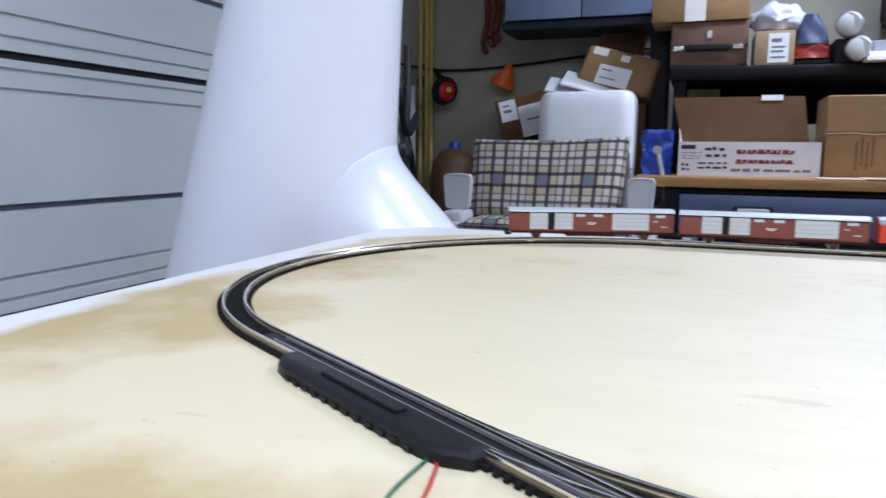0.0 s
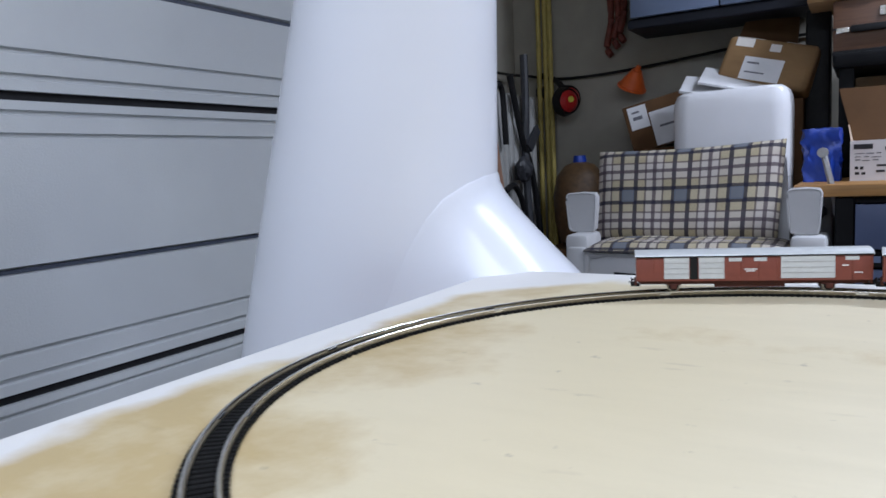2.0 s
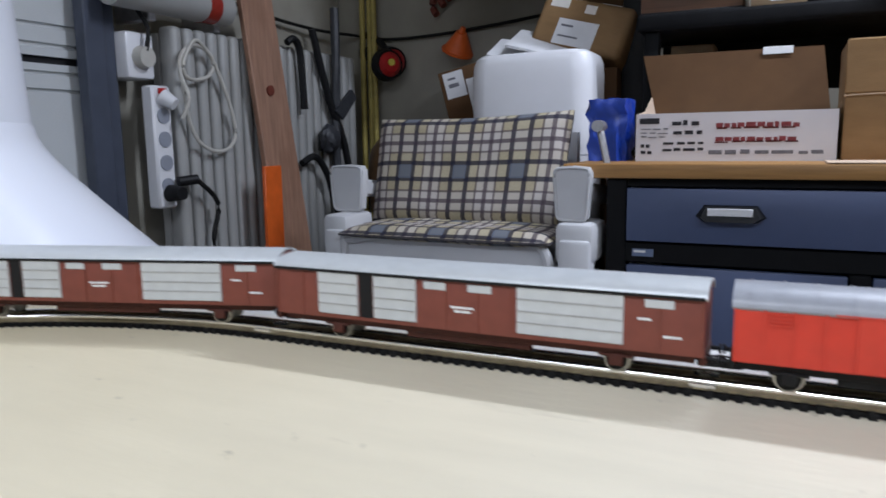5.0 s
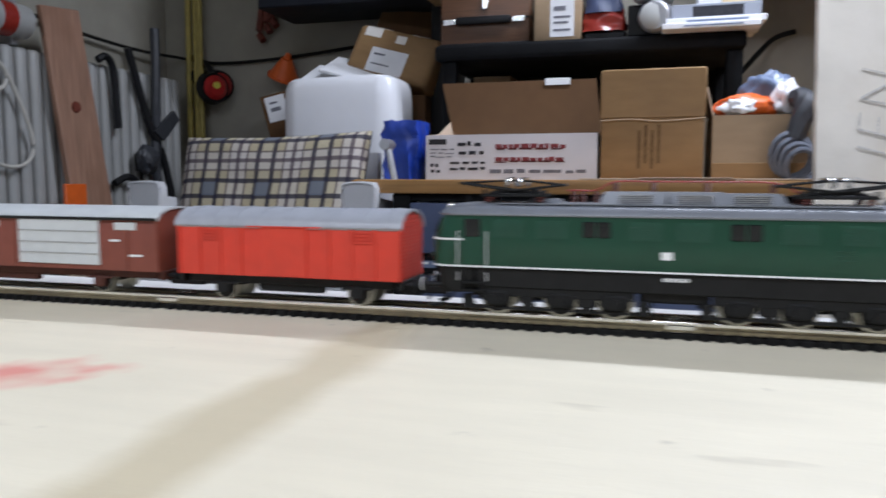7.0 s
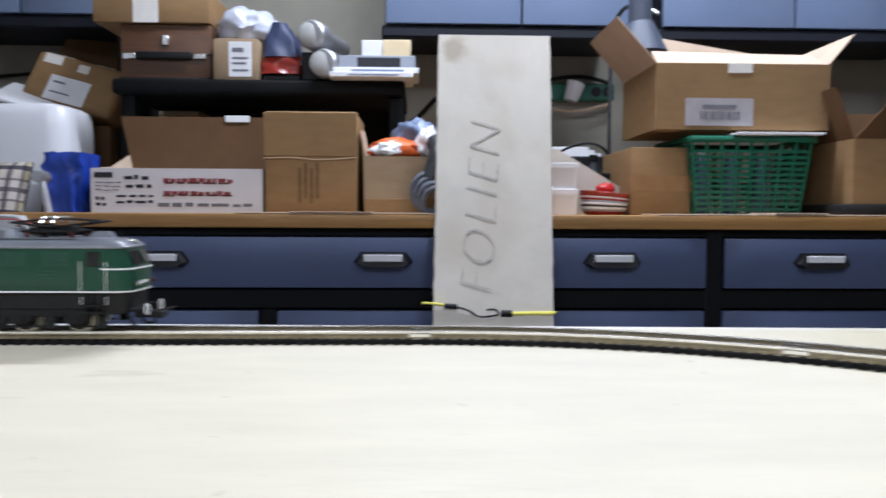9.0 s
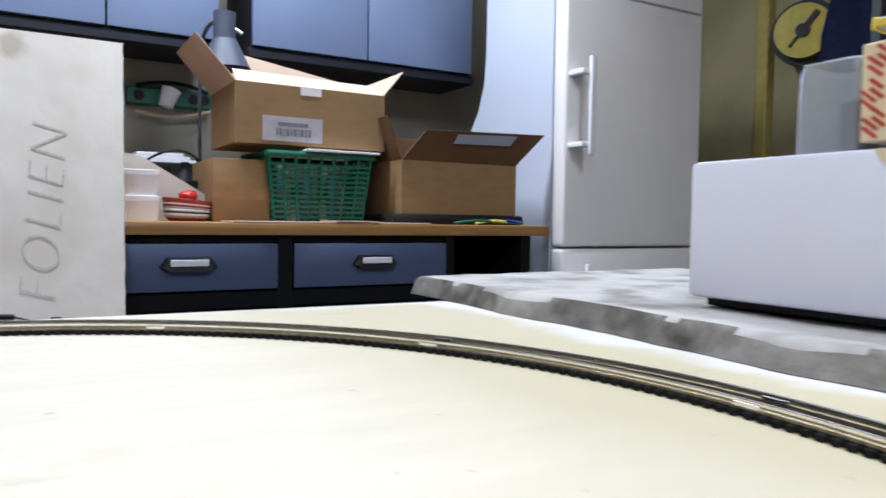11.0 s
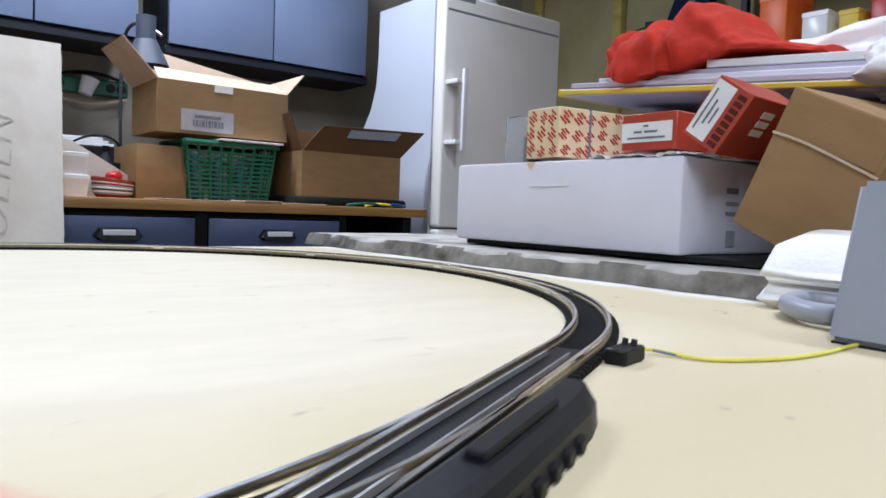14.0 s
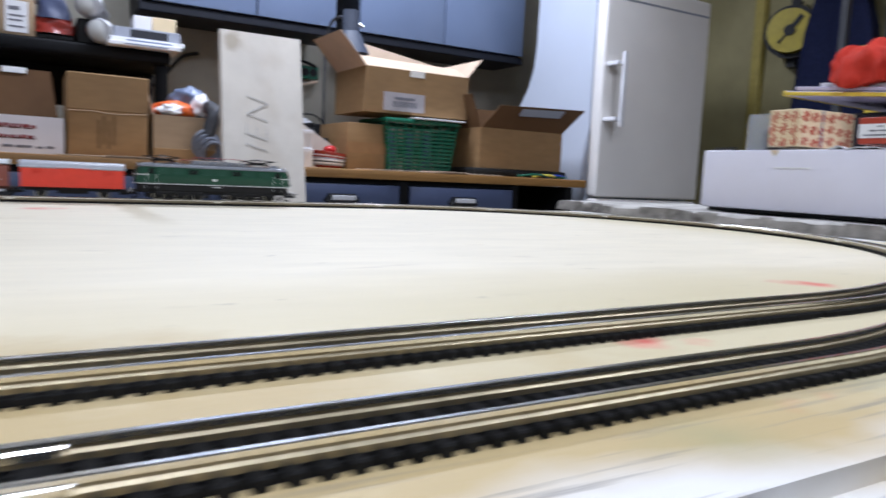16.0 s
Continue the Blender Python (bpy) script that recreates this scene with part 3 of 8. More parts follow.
def C(bm, p0, p1, r0, r1=None, n=12, cap=True):
    p0, p1 = Vector(p0), Vector(p1)
    r1 = r0 if r1 is None else r1
    d = p1 - p0
    q = d.to_track_quat("Z", "Y").to_matrix()
    a = [bm.verts.new(p0 + q @ Vector((r0 * math.cos(2 * math.pi * i / n), r0 * math.sin(2 * math.pi * i / n), 0))) for i in range(n)]
    b = [bm.verts.new(p1 + q @ Vector((r1 * math.cos(2 * math.pi * i / n), r1 * math.sin(2 * math.pi * i / n), 0))) for i in range(n)]
    for i in range(n):
        bm.faces.new((a[i], a[(i + 1) % n], b[(i + 1) % n], b[i]))
    if cap:
        bm.faces.new(a[::-1])
        bm.faces.new(b)
    return bm


def loft(bm, rings, cap0=True, cap1=True, closed=True):
    vs = [[bm.verts.new(p) for p in r] for r in rings]
    n = len(vs[0])
    for a, b in zip(vs, vs[1:]):
        for i in range(n if closed else n - 1):
            bm.faces.new((a[i], a[(i + 1) % n], b[(i + 1) % n], b[i]))
    if cap0:
        bm.faces.new(vs[0][::-1])
    if cap1:
        bm.faces.new(vs[-1])
    return bm


def lathe(bm, profile, n=20, at=(0, 0, 0)):
    rings = [[Vector(at) + Vector((r * math.cos(2 * math.pi * i / n), r * math.sin(2 * math.pi * i / n), z)) for i in range(n)] for r, z in profile]
    return loft(bm, rings)


def cord(bm, pts, r, n=6, steps=4):
    P = [Vector(p) for p in pts]
    fine = []
    for i in range(len(P) - 1):
        a, b, c, d = P[max(i - 1, 0)], P[i], P[i + 1], P[min(i + 2, len(P) - 1)]
        for k in range(steps):
            u = k / steps
            fine.append(0.5 * ((2 * b) + (c - a) * u + (2 * a - 5 * b + 4 * c - d) * u * u + (3 * b - a - 3 * c + d) * u ** 3))
    fine.append(P[-1])
    rings = []
    for i, p in enumerate(fine):
        t = (fine[min(i + 1, len(fine) - 1)] - fine[max(i - 1, 0)])
        if t.length < 1e-9:
            t = Vector((0, 0, 1))
        q = t.to_track_quat("Z", "Y").to_matrix()
        rings.append([p + q @ Vector((r * math.cos(2 * math.pi * k / n), r * math.sin(2 * math.pi * k / n), 0)) for k in range(n)])
    return loft(bm, rings)


def poly(bm, pts, depth):
    """A flat outline extruded by the vector depth."""
    a = [bm.verts.new(Vector(p)) for p in pts]
    b = [bm.verts.new(Vector(p) + Vector(depth)) for p in pts]
    n = len(a)
    bm.faces.new(a[::-1])
    bm.faces.new(b)
    for i in range(n):
        bm.faces.new((a[i], a[(i + 1) % n], b[(i + 1) % n], b[i]))
    return bm


def finish(bm, name, material, smooth=38):
    bmesh.ops.recalc_face_normals(bm, faces=bm.faces)
    me = bpy.data.meshes.new(name)
    bm.to_mesh(me)
    bm.free()
    me.materials.append(material)
    if smooth:
        for p in me.polygons:
            p.use_smooth = True
        me.set_sharp_from_angle(angle=radians(smooth))
    return me


def part(name, bm, material, parent, label="", smooth=38):
    ob = new(name, finish(bm, name, material, smooth))
    ob.parent = parent
    if label:
        ob["label"] = label
    return ob


def thing(name, label, category, at=(0, 0, 0), turn=0, group="", kind=""):
    ob = new(name)
    ob.empty_display_size = 0.02
    ob.matrix_world = pose(*at, 0, 0, turn)
    return tagged(ob, label, category, group, kind)


def solid(name, bm, material, label, category, group="", kind="", smooth=38, m=None):
    ob = new(name, finish(bm, name, material, smooth))
    if m is not None:
        ob.matrix_world = m
    return tagged(ob, label, category, group, kind)


def nb():
    return bmesh.new()


def bars(parent, name, material, rows, m, depth=0.0006):
    """Print that cannot be read: rows of (x, z, length, height) on the plane y = 0 of m."""
    for x, z, w, h in rows:
        bm = nb(); B(bm, x, x + w, -depth, 0, z, z + h, m=m)
        part(name, bm, material, parent, smooth=0)

# ---- the room ----
XL, XR, YB, YF = -1.22, 3.75, 3.64, -1.6
DOOR_Y1 = 2.42
bm = nb(); B(bm, XL - 0.3, XR + 0.2, YF - 0.2, YB + 0.2, -0.1, 0.0)
solid("floor", bm, M_floor, "grey concrete workshop floor with old stains", "floor", kind="structure", smooth=0)
bm = nb(); B(bm, XL - 0.3, XR + 0.2, YF - 0.2, YB + 0.2, CEIL, CEIL + 0.1)
solid("ceiling", bm, M_ceiling, "plain off-white painted ceiling", "ceiling", kind="structure", smooth=0)
bm = nb(); B(bm, XL - 0.16, XR + 0.16, YB, YB + 0.15, 0.0, CEIL)
solid("wall_back", bm, M_wall, "stained beige painted wall behind the workbench", "wall", kind="structure", smooth=0)
bm = nb(); B(bm, XR, XR + 0.15, YF, YB - 0.003, 0.0, CEIL)
solid("wall_right", bm, M_khaki, "khaki painted side wall", "wall", kind="structure", smooth=0)
bm = nb(); B(bm, XL - 0.16, XR + 0.16, YF - 0.15, YF - 0.003, 0.0, CEIL)
solid("wall_front", bm, M_wall, "beige painted wall", "wall", kind="structure", smooth=0)
bm = nb()
B(bm, XL - 0.15, XL, DOOR_Y1 + 0.09, YB - 0.003, 0.0, CEIL)
B(bm, XL - 0.15, XL, YF, DOOR_Y1 + 0.087, 2.1, CEIL)
solid("wall_left", bm, M_wall, "beige wall beside the sectional garage door", "wall", kind="structure", smooth=0)

door = thing("door_1", "closed grey sectional garage door with ribbed steel panels and black seals", "garage door", (XL + 0.02, 0, 0), kind="structure")
for z0, z1 in ((0.0, 0.508), (0.526, 1.066), (1.084, 1.624), (1.642, 2.1)):
    bm = nb()
    prof = [(0.0, z0), (0.0, z0 + 0.006)]
    h = z1 - z0
    for f, d in ((0.036, 0.0), (0.041, -0.009), (0.055, -0.009), (0.060, 0.0), (0.126, 0.0), (0.131, -0.009), (0.142, -0.009), (0.146, 0.0), (0.404, 0.0), (0.409, -0.014), (0.427, -0.014), (0.434, 0.0), (0.873, 0.0), (0.877, -0.009), (0.887, -0.009), (0.891, 0.0), (0.949, 0.0), (0.954, -0.009), (0.965, -0.009), (0.969, 0.0), (1.0, 0.0)):
        prof.append((d, z0 + h * f))
    rings = [[V(d, y, z) for d, z in prof] + [V(-0.04, y, z1), V(-0.04, y, z0)] for y in (YF, DOOR_Y1 - 0.006)]
    loft(bm, rings)
    part("door_panel", bm, M_door, door, smooth=20)
    bm = nb(); B(bm, -0.0138, -0.0085, YF, DOOR_Y1 - 0.007, z0 + h * 0.4105, z0 + h * 0.4255)
    part("groove_strip", bm, M_frame_blue, door, "blue-grey strip in the middle groove", smooth=0)
for z0, z1 in ((0.508, 0.526), (1.066, 1.084), (1.624, 1.642)):
    bm = nb(); B(bm, -0.035, -0.012, YF, DOOR_Y1 - 0.006, z0, z1)
    part("rubber_seal", bm, M_seal, door, "black rubber seal strip")
bm = nb(); B(bm, -0.05, 0.05, DOOR_Y1, DOOR_Y1 + 0.07, 0, 2.2, 0.006); B(bm, 0.02, 0.06, DOOR_Y1 - 0.03, DOOR_Y1 + 0.03, 0, 2.15, 0.004)
part("guide_rail", bm, M_frame_blue, door, "blue-grey steel guide rail")

for lx, ly, ll, lp, lt in LAMPS:
    fit_ = thing("ceiling_light", "white fluorescent batten fitting under the ceiling", "ceiling light", (lx, ly, CEIL), lt, group="ceiling lights")
    bm = nb(); B(bm, -ll / 2 - 0.04, ll / 2 + 0.04, -0.05, 0.05, -0.06, -0.001, 0.008)
    part("housing", bm, M_whiteplastic, fit_)
    bm = nb(); C(bm, (-ll / 2, 0, -0.083), (ll / 2, 0, -0.083), 0.013)
    part("tube", bm, M_tubeglow, fit_, "glowing glass tube")
    for sx in (-1, 1):
        bm = nb(); B(bm, sx * (ll / 2 + 0.012) - 0.012, sx * (ll / 2 + 0.012) + 0.012, -0.018, 0.018, -0.1, -0.0605, 0.003)
        part("socket", bm, M_whiteplastic, fit_)

# ---- the table ----
TX0, TX1, TY0, TY1, TZ = -0.32, 1.415, 0.507, 1.565, 0.75
table = thing("train_table", "low plywood layout table with white margins and brown stains", "table")
bm = nb(); poly(bm, [(TX0, TY0, TZ - 0.014), (TX1, TY0, TZ - 0.014), (TX1, 1.512, TZ - 0.014), (TX0, 1.572, TZ - 0.014)], (0, 0, 0.014))
bmesh.ops.bevel(bm, geom=bm.edges[:], offset=0.006, segments=4, affect="EDGES")
part("tabletop", bm, M_table, table, "pale plywood top with white margin, brown stains and red paint smears")
for a in ((TX0 + 0.02, TX1 - 0.02, TY0 + 0.001, TY0 + 0.021), (TX0 + 0.02, TX1 - 0.02, TY1 - 0.090, TY1 - 0.070), (TX0 + 0.004, TX0 + 0.0195, TY0 + 0.025, TY1 - 0.091), (TX1 - 0.0195, TX1 - 0.004, TY0 + 0.025, TY1 - 0.091)):
    bm = nb(); B(bm, *a, TZ - 0.09, TZ - 0.0145, 0.002)
    part("apron", bm, M_edge, table, "red-brown wooden apron board")
for x in (TX0 + 0.06, TX1 - 0.1):
    for y in (TY0 + 0.06, TY1 - 0.14):
        bm = nb(); B(bm, x, x + 0.045, y, y + 0.045, 0, TZ - 0.0145, 0.003)
        part("leg", bm, M_edge, table)

# ---- the track ----
YF_, YN, YS = 1.472, 0.635, 0.5665
ZS, ZR = TZ, 0.7570  # foot of the sleepers, head of the rails


def arc(cx, cy, r, a0, a1, step=0.004):
    n = max(3, int(abs(radians(a1 - a0)) * r / step))
    return [(cx + r * math.cos(radians(a0 + (a1 - a0) * i / n)), cy + r * math.sin(radians(a0 + (a1 - a0) * i / n))) for i in range(n + 1)]


def line(p, q, step=0.02):
    n = max(1, int(math.dist(p, q) / step))
    return [(p[0] + (q[0] - p[0]) * i / n, p[1] + (q[1] - p[1]) * i / n) for i in range(n + 1)]


RL, RR = 0.385, 0.369
XA, XB = 0.149, 0.906            # ends of the far straight
ROUTES = []                       # each piece: its kind and centre line
for i in range(3):
    ROUTES.append(("straight", line((XA + (XB - XA) * i / 3, YF_), (XA + (XB - XA) * (i + 1) / 3, YF_))))
for i in range(3):
    ROUTES.append(("curve", arc(XB, YF_ - RR, RR, 90 - 30 * i, 60 - 30 * i)))
HR = 28.5
CX, CY = 0.864, 1.103
for i in range(2):
    ROUTES.append(("curve", arc(CX, CY, 0.411, -(90 - HR) / 2 * i, -(90 - HR) / 2 * (i + 1))))
AR = (CX + 0.411 * math.sin(radians(HR)), CY - 0.411 * math.cos(radians(HR)))
SR = (0.8256, 0.6150)              # foot of the sloping line on the right
JR = (0.9736, 0.6956)              # where the main line leaves it
main_r = arc(JR[0] - 0.5 * math.sin(radians(HR)), YN + 0.5, 0.5, -90 + HR, -90)
ROUTES.append(("turnout", line(AR, SR)))
ROUTES.append(("turnout_branch", main_r))
x_r = main_r[-1][0]
ROUTES.append(("siding", arc(0.6346, YS + 0.4, 0.4, -90 + HR, -90)))
# left end
for i in range(3):
    ROUTES.append(("curve", arc(XA, YF_ - RL, RL, 90 + 30 * i, 120 + 30 * i)))
HL = 32.6
LX, LY = XA - RL + 0.33, YF_ - RL
for i in range(2):
    ROUTES.append(("curve", arc(LX, LY, 0.33, 180 + (90 - HL) / 2 * i, 180 + (90 - HL) / 2 * (i + 1))))
AL = (LX - 0.33 * math.sin(radians(HL)), LY - 0.33 * math.cos(radians(HL)))
tl = math.tan(radians(HL))
SL = (AL[0] + (AL[1] - 0.627) / tl, 0.627)
JL = (AL[0] + (AL[1] - 0.705) / tl, 0.705)
main_l = arc(JL[0] + 0.5 * math.sin(radians(HL)), YN + 0.5, 0.5, -90 - HL, -90)
main_l = [(x, y + 0.705 - main_l[0][1]) for x, y in main_l]
ROUTES.append(("turnout", line(AL, SL)))
ROUTES.append(("turnout_branch", main_l))
x_l = main_l[-1][0]
sid_l = arc(SL[0] + 0.4 * math.sin(radians(HL)), YS + 0.4, 0.4, -90 - HL, -90)
sid_l = [(x, y + 0.627 - sid_l[0][1]) for x, y in sid_l]
ROUTES.append(("siding", sid_l))
ROUTES.append(("straight", line((x_l, main_l[-1][1]), (x_r, YN))))
ROUTES.append(("siding", line((sid_l[-1][0], sid_l[-1][1]), (0.6346, YS))))


def offsets(pts, d):
    out = []
    for i, p in enumerate(pts):
        a, b = pts[max(i - 1, 0)], pts[min(i + 1, len(pts) - 1)]
        t = Vector((b[0] - a[0], b[1] - a[1])).normalized()
        out.append((p[0] - t.y * d, p[1] + t.x * d))
    return out


def resample(pts, step):
    out, acc = [], step / 2
    for p, q in zip(pts, pts[1:]):
        d = math.dist(p, q)
        while acc <= d:
            u = acc / d
            out.append((p[0] + (q[0] - p[0]) * u, p[1] + (q[1] - p[1]) * u, math.degrees(math.atan2(q[1] - p[1], q[0] - p[0]))))
            acc += step
        acc -= d
    return out


def sweep(bm, pts, section):
    """A section of (across, up) carried along a line on the table."""
    rings = []
    for i, p in enumerate(pts):
        a, b = pts[max(i - 1, 0)], pts[min(i + 1, len(pts) - 1)]
        t = Vector((b[0] - a[0], b[1] - a[1])).normalized()
        rings.append([V(p[0] - t.y * u, p[1] + t.x * u, w) for u, w in section])
    return loft(bm, rings)


FOOT = [(-0.0015, ZS + 0.0028), (0.0015, ZS + 0.0028), (0.0015, ZS + 0.0042), (0.0007, ZS + 0.0048), (0.0006, ZR - 0.0014), (-0.0006, ZR - 0.0014), (-0.0007, ZS + 0.0048), (-0.0015, ZS + 0.0042)]
HEAD = [(-0.0009, ZR - 0.0014), (0.0009, ZR - 0.0014), (0.0009, ZR - 0.0003), (0.0007, ZR), (-0.0007, ZR), (-0.0009, ZR - 0.0003)]
bm = nb(); B(bm, -0.0018, 0.0018, -0.0140, 0.0140, 0, 0.0029, 0.0004)
sleeper_mesh = finish(bm, "sleeper", M_sleeper, 0)
bm = nb(); B(bm, -0.006, 0.006, -0.0016, 0.0016, 0.0, 0.0024, 0.0004)
joiner_mesh = finish(bm, "rail_joiner", M_chrome, 0)
LABELS = {"straight": ("straight model railway track section with black sleepers and nickel rails", "track"), "curve": ("curved model railway track section with black sleepers and nickel rails", "track"), "siding": ("model railway siding track section with black sleepers", "track"), "turnout": ("model railway turnout with black plastic sleepers and blackened centre", "turnout"), "turnout_branch": ("curved branch track leaving a turnout", "track")}
sleeper_spots = []
for kind_, pts in ROUTES:
    sec = thing("turnout" if kind_ == "turnout" else "track_section", *LABELS[kind_], group="track sections on the table")
    for side in (-0.00885, 0.00885):
        o = offsets(pts, side)
        bm = nb(); sweep(bm, o, FOOT)
        r_ = part("rail", bm, M_rail, sec, smooth=25)
        bm = nb(); sweep(bm, o, HEAD)
        part("rail_head", bm, M_railtop, r_, "polished rail head", smooth=25)
        bm = nb(); sweep(bm, o, [(-0.0024, ZS + 0.0001), (0.0024, ZS + 0.0001), (0.0022, ZS + 0.0019), (-0.0022, ZS + 0.0019)])
        part("sleeper_web", bm, M_sleeper, sec, "black plastic web joining the sleepers", smooth=0)
        if kind_ in ("straight", "curve", "siding"):
            ob = new("rail_joiner", joiner_mesh)
            ob.parent = sec
            ang = math.degrees(math.atan2(pts[1][1] - pts[0][1], pts[1][0] - pts[0][0]))
            ob.matrix_local = pose(o[0][0], o[0][1], ZS + 0.0034, 0, 0, ang)
    if kind_ == "turnout":
        for d in (-0.0045, 0.0045):
            bm = nb(); sweep(bm, offsets(pts[1:-1], d), [(-0.0006, ZS + 0.0048), (0.0006, ZS + 0.0048), (0.0004, ZR - 0.0004), (-0.0004, ZR - 0.0004)])
            part("point_blade", bm, M_steel, sec)
        bm = nb(); sweep(bm, pts, [(-0.0070, ZS + 0.0034), (0.0070, ZS + 0.0034), (0.0070, ZS + 0.0044), (-0.0070, ZS + 0.0044)])
        part("filler", bm, M_black, sec, "smooth black infill between the rails")
    for x, y, a in resample(pts, 0.0064):
        sleeper_spots.append((x, y, a, sec))

# ---- the train ----
def outline(L, w, z, r=0.009, n=5):
    pts = []
    for sx, sy, a0 in ((1, 1, 0), (-1, 1, 90), (-1, -1, 180), (1, -1, 270)):
        for i in range(n + 1):
            a = radians(a0 + 90 * i / n)
            pts.append(V(sx * (L - r) + r * math.cos(a), sy * (w - r * 0.8) + r * 0.8 * math.sin(a), z))
    return pts


def wheelset(parent, x, r=0.0072, gauge=0.0083):
    ws = nb()
    C(ws, (x, -gauge - 0.004, r), (x, gauge + 0.004, r), 0.0012, n=8)
    axle = part("wheelset", ws, M_blackmatt, parent)
    for s in (-1, 1):
        bm = nb()
        C(bm, (x, s * (gauge - 0.0002), r), (x, s * (gauge + 0.0026), r), r, n=24)
        C(bm, (x, s * (gauge - 0.0012), r), (x, s * (gauge - 0.0003), r), r + 0.0009, n=24)
        part("tyre", bm, M_tyre, axle, "nickel wheel tyre")
        bm = nb()
        C(bm, (x, s * (gauge + 0.0026), r), (x, s * (gauge + 0.0031), r), r * 0.89, r * 0.84, n=20)
        part("wheel_centre", bm, M_blackmatt, axle)
    return axle


def pantograph(parent, x, d):
    pan = nb()
    B(pan, x - 0.014, x + 0.014, -0.0085, 0.0085, 0.0525, 0.0534, 0.0002)
    B(pan, x - 0.015, x + 0.015, -0.0095, -0.0075, 0.0520, 0.0530, 0.0002)
    B(pan, x - 0.015, x + 0.015, 0.0075, 0.0095, 0.0520, 0.0530, 0.0002)
    p = part("pantograph", pan, M_blackmatt, parent, "folded black pantograph on brown insulators")
    for sx in (-1, 1):
        for sy in (-1, 1):
            bm = nb()
            for i, (r, z) in enumerate(((0.0011, 0.0495), (0.0016, 0.0503), (0.0011, 0.0509), (0.0016, 0.0515), (0.0009, 0.0521))):
                if i:
                    C(bm, (x + sx * 0.0115, sy * 0.0085, pz), (x + sx * 0.0115, sy * 0.0085, z), pr, r, n=8)
                pr, pz = r, z
            part("insulator", bm, M_insul, p)
    for sy in (-1, 1):
        bm = nb(); cord(bm, [(x - d * 0.011, sy * 0.006, 0.0535), (x + d * 0.012, sy * 0.0075, 0.0562), (x + d * 0.025, sy * 0.0055, 0.0580)], 0.00062, 6); part("lower_arm", bm, M_blackmatt, p)
        bm = nb(); cord(bm, [(x + d * 0.011, sy * 0.006, 0.0535), (x - d * 0.012, sy * 0.0075, 0.0562), (x - d * 0.021, sy * 0.0055, 0.0572)], 0.00062, 6); part("lower_arm", bm, M_blackmatt, p)
        bm = nb(); cord(bm, [(x + d * 0.025, sy * 0.0055, 0.058), (x, sy * 0.004, 0.0592), (x - d * 0.021, sy * 0.0055, 0.0572)], 0.00052, 6); part("upper_arm", bm, M_blackmatt, p)
    for px, pz_, pr_ in ((0.025, 0.058, 0.0007), (-0.021, 0.0572, 0.0007), (-0.011, 0.0537, 0.0008), (0.011, 0.0537, 0.0008)):
        bm = nb(); C(bm, (x + d * px, -0.007, pz_), (x + d * px, 0.007, pz_), pr_, n=6); part("cross_bar", bm, M_blackmatt, p)
    for k in (-1, 1):
        bm = nb(); C(bm, (x - 0.004, k * 0.003, 0.0545), (x + 0.004, k * 0.003, 0.0545), 0.001, n=8); part("spring", bm, M_blackmatt, p)
    # base frame fittings: spring drums, a crank and two side posts
    for k in (-1, 1):
        bm = nb(); C(bm, (x + k * 0.0085, -0.0045, 0.0546), (x + k * 0.0085, 0.0045, 0.0546), 0.0012, n=10); part("spring_drum", bm, M_blackmatt, p)
        bm = nb(); B(bm, x + k * 0.0135 - 0.0008, x + k * 0.0135 + 0.0008, -0.0092, -0.0076, 0.0530, 0.0552, 0.0002); part("post", bm, M_blackmatt, p)
    bm = nb()
    for dx in (-0.0028, 0.0028):
        cord(bm, [(x + dx, -0.0115, 0.0568), (x + dx, -0.0098, 0.0588), (x + dx, -0.006, 0.0597), (x + dx, 0.006, 0.0597), (x + dx, 0.0098, 0.0588), (x + dx, 0.0115, 0.0568)], 0.0010, 7)
    part("contact_shoe", bm, M_chrome, p, "bright metal contact shoe")


